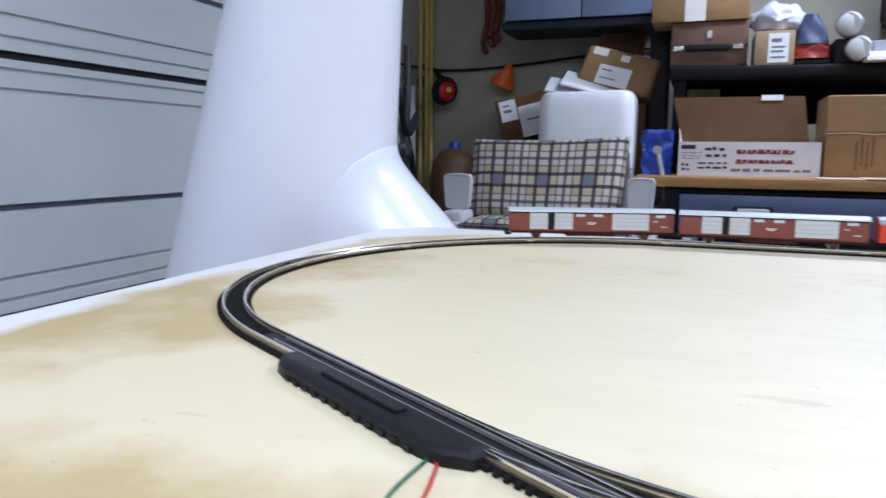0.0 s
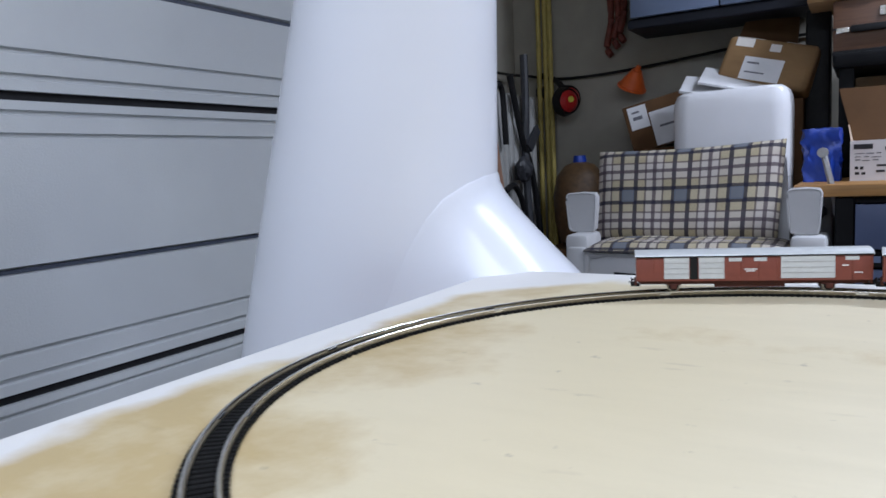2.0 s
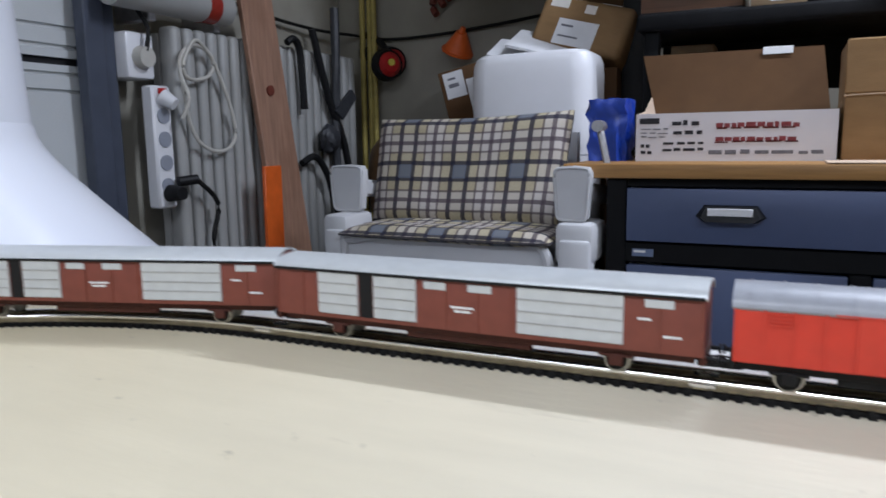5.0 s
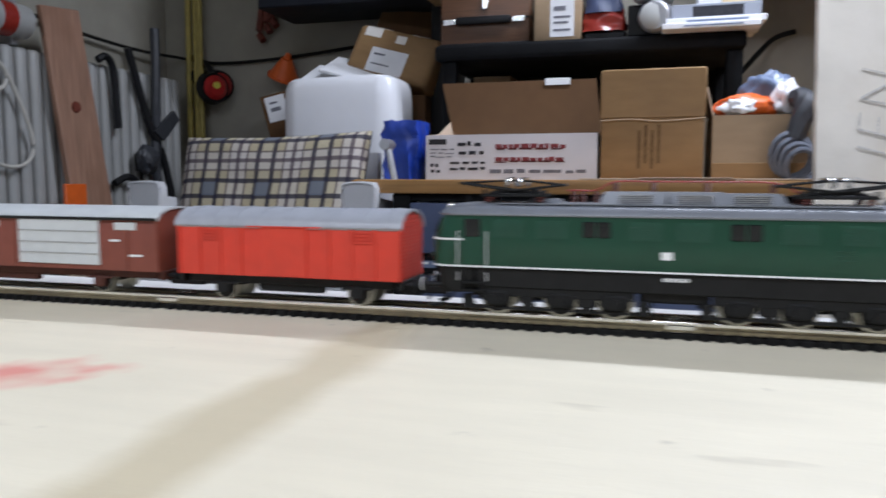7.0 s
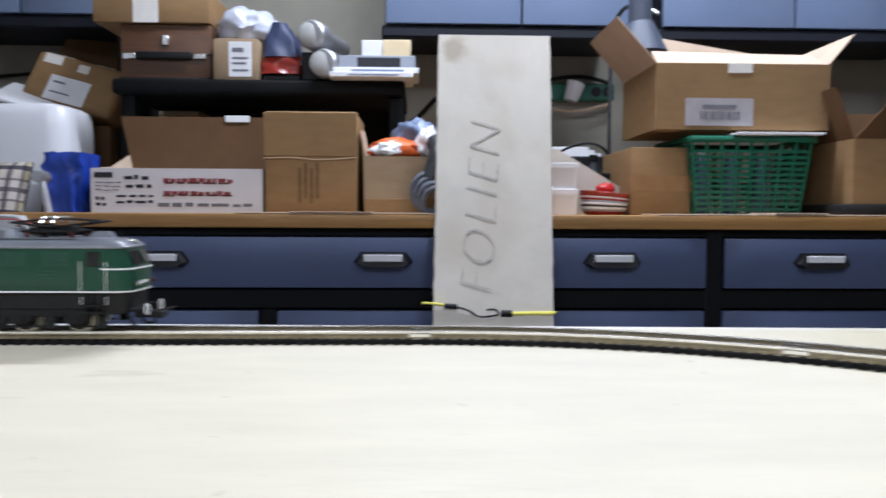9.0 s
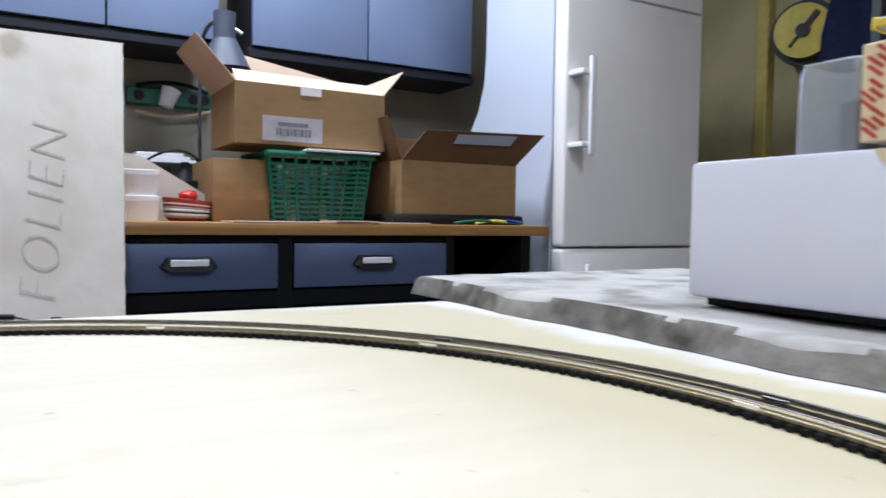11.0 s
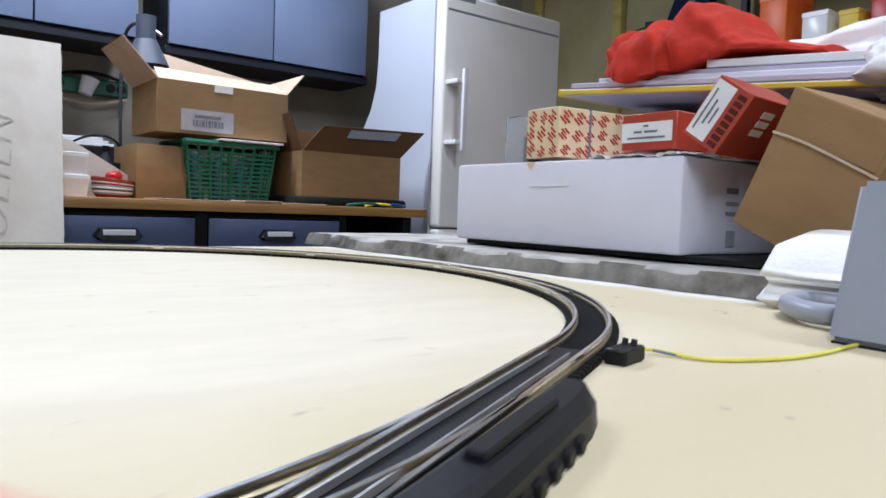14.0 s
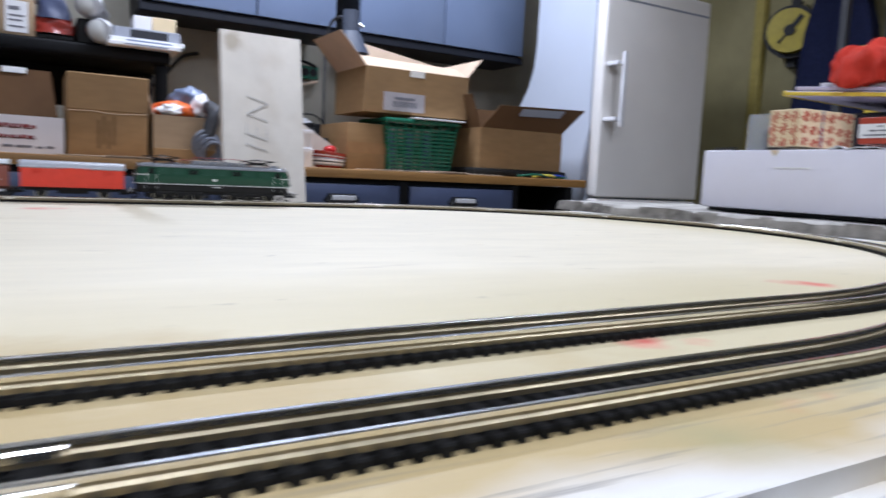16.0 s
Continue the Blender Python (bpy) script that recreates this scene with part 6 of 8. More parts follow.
def cushion(name, label, cells, thick, corner, v0=0.0):
    """A soft pad; corner(u, v) gives its mid surface and normal."""
    nu, nv = cells
    bm = nb()
    uvl = bm.loops.layers.uv.new("UVMap")
    W, H, f = corner
    front, back = [], []
    for j in range(nv + 1):
        fr, br = [], []
        for i in range(nu + 1):
            u, v = i / nu, j / nv
            e = (1 - (2 * u - 1) ** 8) ** 0.5 * (1 - (2 * v - 1) ** 8) ** 0.5
            p, nr = f(u, v)
            h = thick * (0.15 + 0.85 * e) * (1 + 0.16 * noise.noise(V(u * 5, v * 5, thick * 50)))
            fr.append(bm.verts.new(p + nr * h)); br.append(bm.verts.new(p - nr * h * 0.6))
        front.append(fr); back.append(br)
    for grid, flip in ((front, 0), (back, 1)):
        for j in range(nv):
            for i in range(nu):
                q = (grid[j][i], grid[j][i + 1], grid[j + 1][i + 1], grid[j + 1][i])
                fc = bm.faces.new(q[::-1] if flip else q)
                for lp in fc.loops:
                    for jj in (j, j + 1):
                        for ii in (i, i + 1):
                            if lp.vert in (front[jj][ii], back[jj][ii]):
                                lp[uvl].uv = (ii / nu * W, v0 + jj / nv * H)
    edge = [(front[0][i], back[0][i]) for i in range(nu + 1)] + [(front[j][nu], back[j][nu]) for j in range(1, nv + 1)] + [(front[nv][i], back[nv][i]) for i in range(nu - 1, -1, -1)] + [(front[j][0], back[j][0]) for j in range(nv - 1, 0, -1)]
    for a, b in zip(edge, edge[1:] + edge[:1]):
        bm.faces.new((a[0], b[0], b[1], a[1]))
    return solid(name, bm, M_plaid, label, "cushion", smooth=60)


def back_pad(u, v):
    sag = 0.008 * math.sin(math.pi * u)
    return V(-0.585 + 0.542 * u + (0.5 - u) * 0.03 * (1 - v), 2.785 + 0.09 * v, 0.655 + (0.272 + 0.010 * u - sag) * v), V(0, -0.94, 0.33)


def seat_pad(u, v):
    return V(-0.545 + 0.53 * u, 2.575 + 0.205 * v, 0.652 - 0.006 * (1 - v)), V(0, -0.12, 0.99)


cushion("chair_cushion", "padded plaid cushion in cream, grey and navy leaning in the chair", (28, 16), 0.032, (0.53, 0.29, back_pad))
cushion("seat_cushion", "plaid seat cushion in cream, grey and navy on the chair", (28, 8), 0.022, (0.53, 0.25, seat_pad), 0.105)

# ---- behind the chair ----
bin_ = thing("waste_bin", "tall glossy white plastic bin with rounded lid", "bin")
for nm, prof_ in (("bin_body", ((0.0, 0.9), (0.02, 0.92), (0.82, 0.985), (0.8205, 0.97))), ("lid", ((0.822, 0.99), (0.90, 1.0), (1.04, 1.0), (1.075, 0.985), (1.095, 0.94), (1.104, 0.86), (1.106, 0.6)))):
    bm = nb()
    loft(bm, [[V(-0.225 + p.x * s_, 3.150 + p.y * s_, z + (0.004 * (p.x > 0))) for p in outline(0.175, 0.105, 0, 0.055, 8)] for z, s_ in prof_])
    part(nm, bm, M_whiteplastic, bin_, smooth=30)
bm = nb(); bmesh.ops.create_cube(bm, size=1)
bmesh.ops.subdivide_edges(bm, edges=bm.edges[:], cuts=7, use_grid_fill=True)
for v in bm.verts:
    v.co = V(0.046 + 0.044 * 2 * v.co.x, 2.885 + 0.05 * 2 * v.co.y, 0.8875 + 0.072 * 2 * v.co.z) + V(noise.noise(v.co * 6), noise.noise(v.co * 6 + V(9, 0, 0)), 0.4 * noise.noise(v.co * 6 + V(0, 9, 0))) * 0.014
solid("blue_bag", bm, M_bluebag, "crumpled shiny blue plastic bag on the bench end", "bag", smooth=50)


def carton(name, label, x0, x1, y0, y1, z0, z1, mt=None, inside=None, flaps=(), open_=True, m=None, t=0.004, tape=None):
    """An upright carton. flaps: (side, length, lean outward in degrees)."""
    mt, inside = mt or M_card, inside or M_cardpale
    ob = thing(name, label, "cardboard box")
    if m is not None:
        ob.matrix_world = m
    bm = nb()
    if open_:
        loft(bm, [[V(x0 + d, y0 + d, z), V(x1 - d, y0 + d, z), V(x1 - d, y1 - d, z), V(x0 + d, y1 - d, z)] for d, z in ((0, z0), (0, z1), (t, z1), (t, z0 + t))])
    else:
        B(bm, x0, x1, y0, y1, z0, z1, min(0.004, (z1 - z0) * 0.05), seg=2)
    part("body", bm, mt, ob, smooth=0 if open_ else 38)
    for side, L, lean in flaps:
        a = radians(lean)
        s_, c_ = math.sin(a) * L, math.cos(a) * L
        bm = nb()
        if side == "front":
            poly(bm, [(x0 + 0.004, y0, z1), (x1 - 0.004, y0, z1), (x1 + s_ * 0.12, y0 - s_, z1 + c_), (x0 - s_ * 0.12, y0 - s_, z1 + c_)], (0, t * 0.7, 0.001))
        elif side == "back":
            poly(bm, [(x0 + 0.004, y1, z1), (x1 - 0.004, y1, z1), (x1 - 0.008, y1 + s_, z1 + c_), (x0 + 0.008, y1 + s_, z1 + c_)], (0, -t * 0.7, 0.001))
        elif side == "left":
            poly(bm, [(x0, y0 + 0.004, z1), (x0, y1 - 0.004, z1), (x0 - s_, y1 - 0.008, z1 + c_), (x0 - s_, y0 + 0.008, z1 + c_)], (t * 0.7, 0, 0.001))
        else:
            poly(bm, [(x1, y0 + 0.004, z1), (x1, y1 - 0.004, z1), (x1 + s_, y1 - 0.008, z1 + c_), (x1 + s_, y0 + 0.008, z1 + c_)], (-t * 0.7, 0, 0.001))
        part("flap", bm, inside, ob, smooth=0)
    if tape:
        bm = nb(); B(bm, x0 - 0.0005, x1 + 0.0005, y0 - 0.0008, y0, tape[0], tape[1]); part("tape", bm, M_tape, ob, "strip of shiny brown tape", smooth=0)
    return ob


def sticker(parent, x0, x1, y, z0, z1, lines=(), mt=None, ink=None):
    bm = nb(); B(bm, x0, x1, y - 0.0010, y - 0.0002, z0, z1); s = part("paper_label", bm, mt or M_paper, parent, "printed paper label", smooth=0)
    if lines:
        for fx, fz, fw, fh in lines:
            bm = nb(); B(bm, x0 + (x1 - x0) * fx, x0 + (x1 - x0) * (fx + fw), y - 0.0016, y - 0.0010, z0 + (z1 - z0) * fz, z0 + (z1 - z0) * (fz + fh))
            part("print_bar", bm, ink or M_greyink, s, smooth=0)
    return s


# pile of cartons and paper behind the bin
carton("cardboard_box", "brown cardboard box standing on other boxes behind the bin", -0.62, -0.36, 3.40, 3.60, 0.0, 0.94, M_carddark_shade, open_=False)
pk = carton("parcel", "dark brown opened parcel with a white delivery note", -0.12, 0.12, -0.09, 0.09, -0.09, 0.09, M_carddark_shade, open_=False, m=pose(-0.545, 3.50, 1.037, 0, -14, 12))
sticker(pk, -0.105, -0.035, -0.09, -0.005, 0.082, ((0.2, 0.4, 0.5, 0.15), (0.2, 0.7, 0.4, 0.08)))
sticker(pk, -0.03, 0.105, -0.09, -0.085, 0.045, ((0.2, 0.5, 0.5, 0.06),))
carton("cardboard_box", "brown cardboard box carrying the tilted parcels", -0.35, -0.03, 3.285, 3.60, 0.0, 1.075, M_carddark_shade, open_=False)
pk = thing("parcel", "tilted brown taped parcel with a white address label", "parcel")
pk.matrix_world = pose(-0.140, 3.38, 1.178, -18, 15, -8)
bm = nb(); B(bm, -0.145, 0.150, -0.09, 0.10, -0.080, 0.080, 0.020, seg=5); part("body", bm, M_card, pk)
sticker(pk, -0.07, 0.06, -0.09, -0.070, 0.010, ((0.1, 0.7, 0.3, 0.08), (0.1, 0.3, 0.5, 0.06)))
# clear tape; its highlights are painted as small pale pieces
for a_ in ((-0.12, -0.03, -0.075, 0.0, 0.0802, 0.0812), (0.04, 0.10, -0.075, -0.01, 0.0802, 0.0812), (-0.115, -0.055, -0.0912, -0.0902, 0.042, 0.072), (0.0, 0.035, -0.0912, -0.0902, 0.036, 0.062)):
    bm = nb(); B(bm, *a_); part("tape", bm, M_cleartape, pk, "shiny clear tape", smooth=0)
bm = nb(); poly(bm, [(-0.345, 3.40, 1.0755), (-0.225, 3.43, 1.365), (-0.06, 3.50, 1.375), (-0.08, 3.49, 1.0755)], (0.004, 0.006, 0))
solid("cardboard_sheet", bm, M_carddark_shade, "loose brown cardboard flap standing behind the parcels", "cardboard", smooth=0)
for k, (dx, dz, rot) in enumerate(((0, 0, 9), (0.09, 0.016, 14))):
    bm = nb(); B(bm, -0.10, 0.11, -0.09, 0.07, 0, 0.009, 0.002)
    solid("envelope", bm, M_paper, "white paper envelope lying on the boxes", "envelope", group="envelopes on the boxes", m=pose(-0.315 + dx * 0.7, 3.295, 1.134 + dz + 0.004, 24, rot, 6))
# black block drawn up to the cabinet to darken the bright wall gap
bm = nb(); B(bm, -0.028, 0.045, 3.33, 3.50, 0.8155, 1.362, 0.012, seg=2); solid("dark_bag", bm, M_blackmatt, "dark narrow bag beside the shelf, heightened to darken the gap", "bag", m=pose(0.0, 0, 0))
# wall cabinet over the chair
def wall_cabinet(x0, x1, splits, z0=1.39, z1=1.98):
    cb = thing("wall_cabinet", "blue steel wall cabinet with a black frame", "wall cabinet", group="wall cabinets over the bench")
    bm = nb(); B(bm, x0, x1, 3.31, YB - 0.001, z0, z1, 0.004); B(bm, x0 - 0.01, x1 + 0.01, 3.297, 3.55, z0 - 0.035, z0 - 0.0005, 0.004)
    part("carcass", bm, M_cabframe, cb)
    xs = [x0, *splits, x1]
    for a, b in zip(xs, xs[1:]):
        bm = nb(); B(bm, a + 0.003, b - 0.003, 3.287, 3.3095, z0 + 0.004, z1 - 0.006, 0.003, seg=2)
        part("cabinet_door", bm, M_cabblue, cb, "smooth blue door")
    return cb


wall_cabinet(-0.60, 0.02, (-0.29,), z0=1.405)

# ---- the workbench ----
BZ = 0.815
wb = thing("workbench", "long workbench with a worn wooden top and dark blue steel drawers", "workbench")
bm = nb(); B(bm, -0.008, 2.395, 2.655, YB - 0.06, BZ - 0.031, BZ, 0.004, seg=2)
part("worktop", bm, M_benchwood, wb, "worn brown wooden worktop")
bm = nb(); B(bm, 0.085, 2.33, 2.672, 2.70, 0.604, 0.648, 0.003); part("rail", bm, M_shelfblack, wb)
bm = nb(); B(bm, 0.085, 2.06, 2.675, 2.70, 0.766, BZ - 0.0315, 0.002); part("rail", bm, M_shelfblack, wb)
for x0, x1 in ((0.085, 0.128), (1.55, 1.588), (2.035, 2.065), (2.30, 2.335)):
    bm = nb(); B(bm, x0, x1, 2.668, 2.72, 0, BZ - 0.032, 0.003); part("leg", bm, M_shelfblack, wb)
    bm = nb(); B(bm, x0, x1, 3.48, 3.53, 0, BZ - 0.032, 0.003); part("leg", bm, M_shelfblack, wb)
bm = nb(); B(bm, 0.55, 0.588, 2.669, 2.72, 0.02, 0.603, 0.003); part("leg", bm, M_shelfblack, wb)
bm = nb(); B(bm, 1.05, 1.085, 2.669, 2.72, 0.02, 0.603, 0.003); part("leg", bm, M_shelfblack, wb)
bm = nb(); B(bm, 0.13, 2.30, 3.45, 3.47, 0.02, BZ - 0.033); part("back_panel", bm, M_shelfblack, wb)
bm = nb(); B(bm, 2.306, 2.329, 2.7205, 3.479, 0.02, BZ - 0.033); part("side_panel", bm, M_shelfblack, wb)


def handle(parent, x, z, y=2.66):
    bm = nb()
    loft(bm, [[V(x - 0.066, y + 0.001, z - 0.004), V(x - 0.05, y + 0.001, z - 0.016), V(x + 0.05, y + 0.001, z - 0.016), V(x + 0.066, y + 0.001, z - 0.004), V(x + 0.05, y + 0.001, z + 0.019), V(x - 0.05, y + 0.001, z + 0.019)], [V(x - 0.055, y - 0.016, z - 0.006), V(x - 0.044, y - 0.018, z - 0.014), V(x + 0.044, y - 0.018, z - 0.014), V(x + 0.055, y - 0.016, z - 0.006), V(x + 0.046, y - 0.012, z + 0.015), V(x - 0.046, y - 0.012, z + 0.015)]])
    h = part("handle", bm, M_black, parent, "black moulded grip")
    bm = nb(); B(bm, x - 0.042, x + 0.042, y - 0.0186, y - 0.0150, z - 0.0015, z + 0.0135, 0.0008)
    part("label_holder", bm, M_paper, h, "bright label strip")


for x0, x1, hs in ((0.13, 1.065, (0.335, 0.825)), (1.072, 1.548, (1.335,)), (1.59, 2.033, (1.812,))):
    bm = nb(); B(bm, x0, x1, 2.661, 2.6675, 0.652, 0.764, 0.002, seg=2); B(bm, x0 + 0.01, x1 - 0.01, 2.668, 3.2, 0.655, 0.762)
    d = part("drawer", bm, M_benchblue, wb, "dark blue drawer")
    for h in hs:
        handle(d, h, 0.713)
for x0, x1 in ((0.131, 0.548), (0.59, 1.048), (1.087, 1.548), (1.59, 2.033)):
    bm = nb(); B(bm, x0, x1, 2.664, 2.68, 0.06, 0.600, 0.003, seg=2)
    part("cupboard_door", bm, M_benchblue, wb, "dark blue cupboard door")
bm = nb(); B(bm, 0.142, 0.186, 2.6705, 2.6718, 0.618, 0.634); part("badge", bm, M_cabblue, wb, "small pale blue maker's badge", smooth=0)
bm = nb(); B(bm, 0.145, 0.17, 2.6699, 2.6705, 0.626, 0.631); part("badge_mark", bm, M_line, wb, smooth=0)

# leaning board with a handwritten word
bd = thing("board", "tall off-white board leaning on the bench, marked in pencil", "board")
sl = (2.735 - 2.443) / 1.225
bm = nb()
rings = []
for i in range(71):
    f = i / 70
    dents = [0.0022 * noise.noise(V(f * 40, k, 7)) - 0.006 * max(0.0, noise.noise(V(f * 17, k, 3)) - 0.42) for k in (1, 5)]
    x0_, x1_, y_, z_ = 0.922 + 0.024 * f - dents[0], 1.180 + 0.023 * f + dents[1], 2.443 + 0.292 * f, 1.225 * f
    rings.append([V(x0_ + 0.002, y_, z_), V(x1_ - 0.002, y_, z_), V(x1_, y_ + 0.003, z_), V(x1_, y_ + 0.022, z_), V(x0_, y_ + 0.022, z_), V(x0_, y_ + 0.003, z_)])
loft(bm, rings)
part("panel", bm, M_board, bd)
fd = bpy.data.curves.new("writing", "FONT")
fd.body, fd.size, fd.extrude, fd.shear, fd.space_character = "FOLIEN", 0.107, 0.0003, 0.22, 1.13
fd.offset = -0.0035
fd.materials.append(M_pencil)
wr = new("writing", fd)
wr.parent = bd
zt = 0.640
wr.matrix_local = Matrix.Translation((1.062, 2.443 + sl * zt - 0.0012, zt)) @ pose(0, 0, 0, 90 - math.degrees(math.atan(sl)), 0, 0) @ pose(0, 0, 0, 0, 0, 86)
wr["label"] = "pencilled capital letters"
fd.align_x = "LEFT"
band = thing("elastic_cord", "yellow elastic cord with a black hook stretched across the board", "cord")
zb = 0.622
yb = 2.443 + sl * zb - 0.004
bm = nb(); cord(bm, [(0.91, yb - 0.001, zb + 0.006), (0.93, yb, zb + 0.005), (0.962, yb, zb + 0.001)], 0.0026, 8); part("cord", bm, M_wirey, band)
bm = nb(); cord(bm, [(1.10, yb, zb - 0.017), (1.15, yb, zb - 0.016), (1.185, yb, zb - 0.016), (1.195, yb + 0.012, zb - 0.016)], 0.004, 8); part("cord", bm, M_wirey, band)
bm = nb(); C(bm, (0.958, yb, zb), (0.985, yb, zb - 0.002), 0.0055, n=10); C(bm, (1.078, yb, zb - 0.016), (1.102, yb, zb - 0.017), 0.0075, n=10)
cord(bm, [(0.98, yb, zb - 0.001), (1.01, yb - 0.002, zb - 0.010), (1.03, yb - 0.002, zb - 0.022), (1.055, yb - 0.002, zb - 0.022), (1.073, yb - 0.002, zb - 0.017), (1.066, yb - 0.002, zb - 0.008), (1.048, yb - 0.002, zb - 0.008)], 0.0020, 7)
part("hook", bm, M_black, band, "black wire hook")

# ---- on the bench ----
wx = carton("open_carton", "long white printed carton, open, brown inside", 0.114, 0.524, 2.83, 3.09, BZ, 0.922, M_cartonwhite, M_carddark_shade)
# the lid's shade is put into its dark colour
bm = nb(); poly(bm, [(0.118, 3.082, 0.922), (0.520, 3.082, 0.922), (0.498, 3.10, 1.08), (0.078, 3.10, 1.08)], (0, 0.004, 0)); part("lid", bm, M_carddark_shade, wx, "raised brown lid, coloured darker for the shade on it", smooth=0)
bm = nb(); poly(bm, [(0.115, 2.84, 0.922), (0.115, 3.08, 0.922), (0.104, 3.085, 0.972), (0.112, 2.95, 0.932)], (0.003, 0, 0)); part("flap", bm, M_cardpale, wx, smooth=0)
bm = nb(); B(bm, 0.365, 0.432, 3.0935, 3.0955, 1.066, 1.084, 0.001); part("tab", bm, M_line, wx, "bright white tab", smooth=0)
pr_ = random.Random(12)


def print_rows(mt, x0, x1, rows, word, gap):
    """Lines of unreadable print: words as bars of uneven length."""
    out = []
    for z, h in rows:
        x = x0 + pr_.uniform(0, gap)
        while x < x1 - word * 0.4:
            w = min(x1 - x, pr_.uniform(0.5, 1.3) * word)
            out.append((x, z + pr_.uniform(-0.001, 0.001), w, h * pr_.uniform(0.75, 1.1)))
            x += w + pr_.uniform(0.6, 1.4) * gap
    bars(wx, "print", mt, out, Matrix.Translation((0, 2.83, 0)))


bars(wx, "print", M_ink, [(0.122, 0.899, 0.044, 0.013)], Matrix.Translation((0, 2.83, 0)))
print_rows(M_greyink, 0.123, 0.185, ((0.886, 0.003), (0.877, 0.003), (0.868, 0.003)), 0.022, 0.005)
print_rows(M_ink, 0.122, 0.150, ((0.846, 0.008), (0.832, 0.008)), 0.010, 0.004)
print_rows(M_ink, 0.172, 0.262, ((0.852, 0.007), (0.838, 0.006)), 0.020, 0.006)
print_rows(M_ink, 0.192, 0.262, ((0.895, 0.010), (0.875, 0.008)), 0.018, 0.006)
print_rows(M_redink, 0.284, 0.452, ((0.888, 0.010), (0.858, 0.010)), 0.016, 0.003)
print_rows(M_darkred, 0.284, 0.460, ((0.885, 0.004), (0.855, 0.004)), 0.030, 0.006)
print_rows(M_greyink, 0.27, 0.50, ((0.830, 0.009),), 0.035, 0.008)
kb = carton("cardboard_box", "closed brown cardboard box with a taped seam across its front", 0.532, 0.752, 2.82, 3.05, BZ, 1.06, open_=False)
bm = nb(); B(bm, 0.530, 0.754, 2.815, 2.8195, 0.952, 1.058, 0.002); part("flap", bm, M_card, kb)
bm = nb(); cord(bm, [(0.53, 2.816, 0.947), (0.60, 2.814, 0.949), (0.66, 2.815, 0.944), (0.754, 2.816, 0.950)], 0.0018, 6); part("torn_edge", bm, M_cardlight, kb, "torn paper edge")
bars(kb, "print", M_cardprint, [(0.612 + 0.014 * k, 0.840 + 0.012 * (k % 2), 0.007, 0.085) for k in range(4)], Matrix.Translation((0, 2.82, 0)))
k2 = carton("cardboard_box", "small open cardboard box full of plastic bags", 0.770, 0.962, 2.83, 3.02, BZ, 0.955, M_cardlight, M_cardpale)
bm = nb(); B(bm, 0.770, 0.962, 2.8265, 2.8295, BZ + 0.0, 0.852, 0.001); part("lower_strip", bm, M_card, k2)
bm = nb(); poly(bm, [(0.771, 3.0, 0.955), (0.771, 2.85, 0.955), (0.757, 2.86, 1.02), (0.757, 2.98, 1.03)], (0.003, 0, 0)); part("flap", bm, M_cardpale, k2, smooth=0)


def crumple(name, label, cat, mt, at, size, amp=0.25, sub=4, seed=0, freq=1.7, m=None):
    bm = nb(); bmesh.ops.create_icosphere(bm, subdivisions=sub, radius=1)
    for v in bm.verts:
        d = v.co.normalized()
        f = 1 + amp * noise.noise(d * freq + V(seed, 0, 0)) + amp * 0.5 * noise.noise(d * freq * 2.7 + V(0, seed, 0)) + amp * 0.22 * noise.noise(d * freq * 7 + V(0, 0, seed))
        v.co = V(d.x * size[0], d.y * size[1], max(d.z, -0.55) * size[2]) * f
    lo = min(v.co.z for v in bm.verts)
    for v in bm.verts:
        v.co.z -= lo
    return solid(name, bm, mt, label, cat, smooth=70, m=pose(*at) if m is None else m)


crumple("orange_bag", "folded orange plastic bag on top of the box", "bag", M_orange, (0.838, 2.90, 0.957), (0.070, 0.05, 0.030), 0.22, seed=3)
crumple("plastic_bag", "crumpled translucent white plastic bag", "bag", M_paper, (0.825, 2.865, 0.957), (0.035, 0.03, 0.022), 0.4, seed=5)
crumple("plastic_bag", "crumpled blue and white plastic bag", "bag", M_cabblue, (0.895, 2.93, 0.957), (0.055, 0.04, 0.055), 0.4, seed=7)
crumple("plastic_bag", "crumpled white plastic bag on the box edge", "bag", M_whiteplastic, (0.925, 2.90, 0.957), (0.03, 0.03, 0.045), 0.4, seed=11)
cb = thing("cable_bundle", "coiled grey-blue cable bundle hanging beside the box", "cable")
for k in range(4):
    bm = nb()
    cx, cz, r0 = 0.925 + 0.006 * k, 0.868 - 0.008 * k, 0.036 - 0.003 * k
    cord(bm, [(cx + r0 * 1.1 * math.cos(a), 2.806 - 0.007 * k + 0.004 * math.sin(2 * a), cz + r0 * 1.25 * math.sin(a)) for a in [q * math.pi / 6 for q in range(13)]], 0.0065, 7, 3)
    part("coil", bm, M_cablegrey, cb)
bm = nb(); cord(bm, [(0.93, 2.81, 0.90), (0.945, 2.815, 0.95), (0.95, 2.83, 0.985), (0.94, 2.86, 0.99)], 0.022, 8); part("sleeve", bm, M_toolgrey, cb)
bm = nb()
B(bm, 0.50, 0.98, 2.657, 2.80, BZ + 0.0005, BZ + 0.003, 0.0008); B(bm, 0.62, 0.80, 2.654, 2.80, BZ + 0.0035, BZ + 0.005, 0.0005)
solid("packing_paper", bm, M_cardpale, "flattened packing paper lying along the bench edge", "paper", smooth=0)
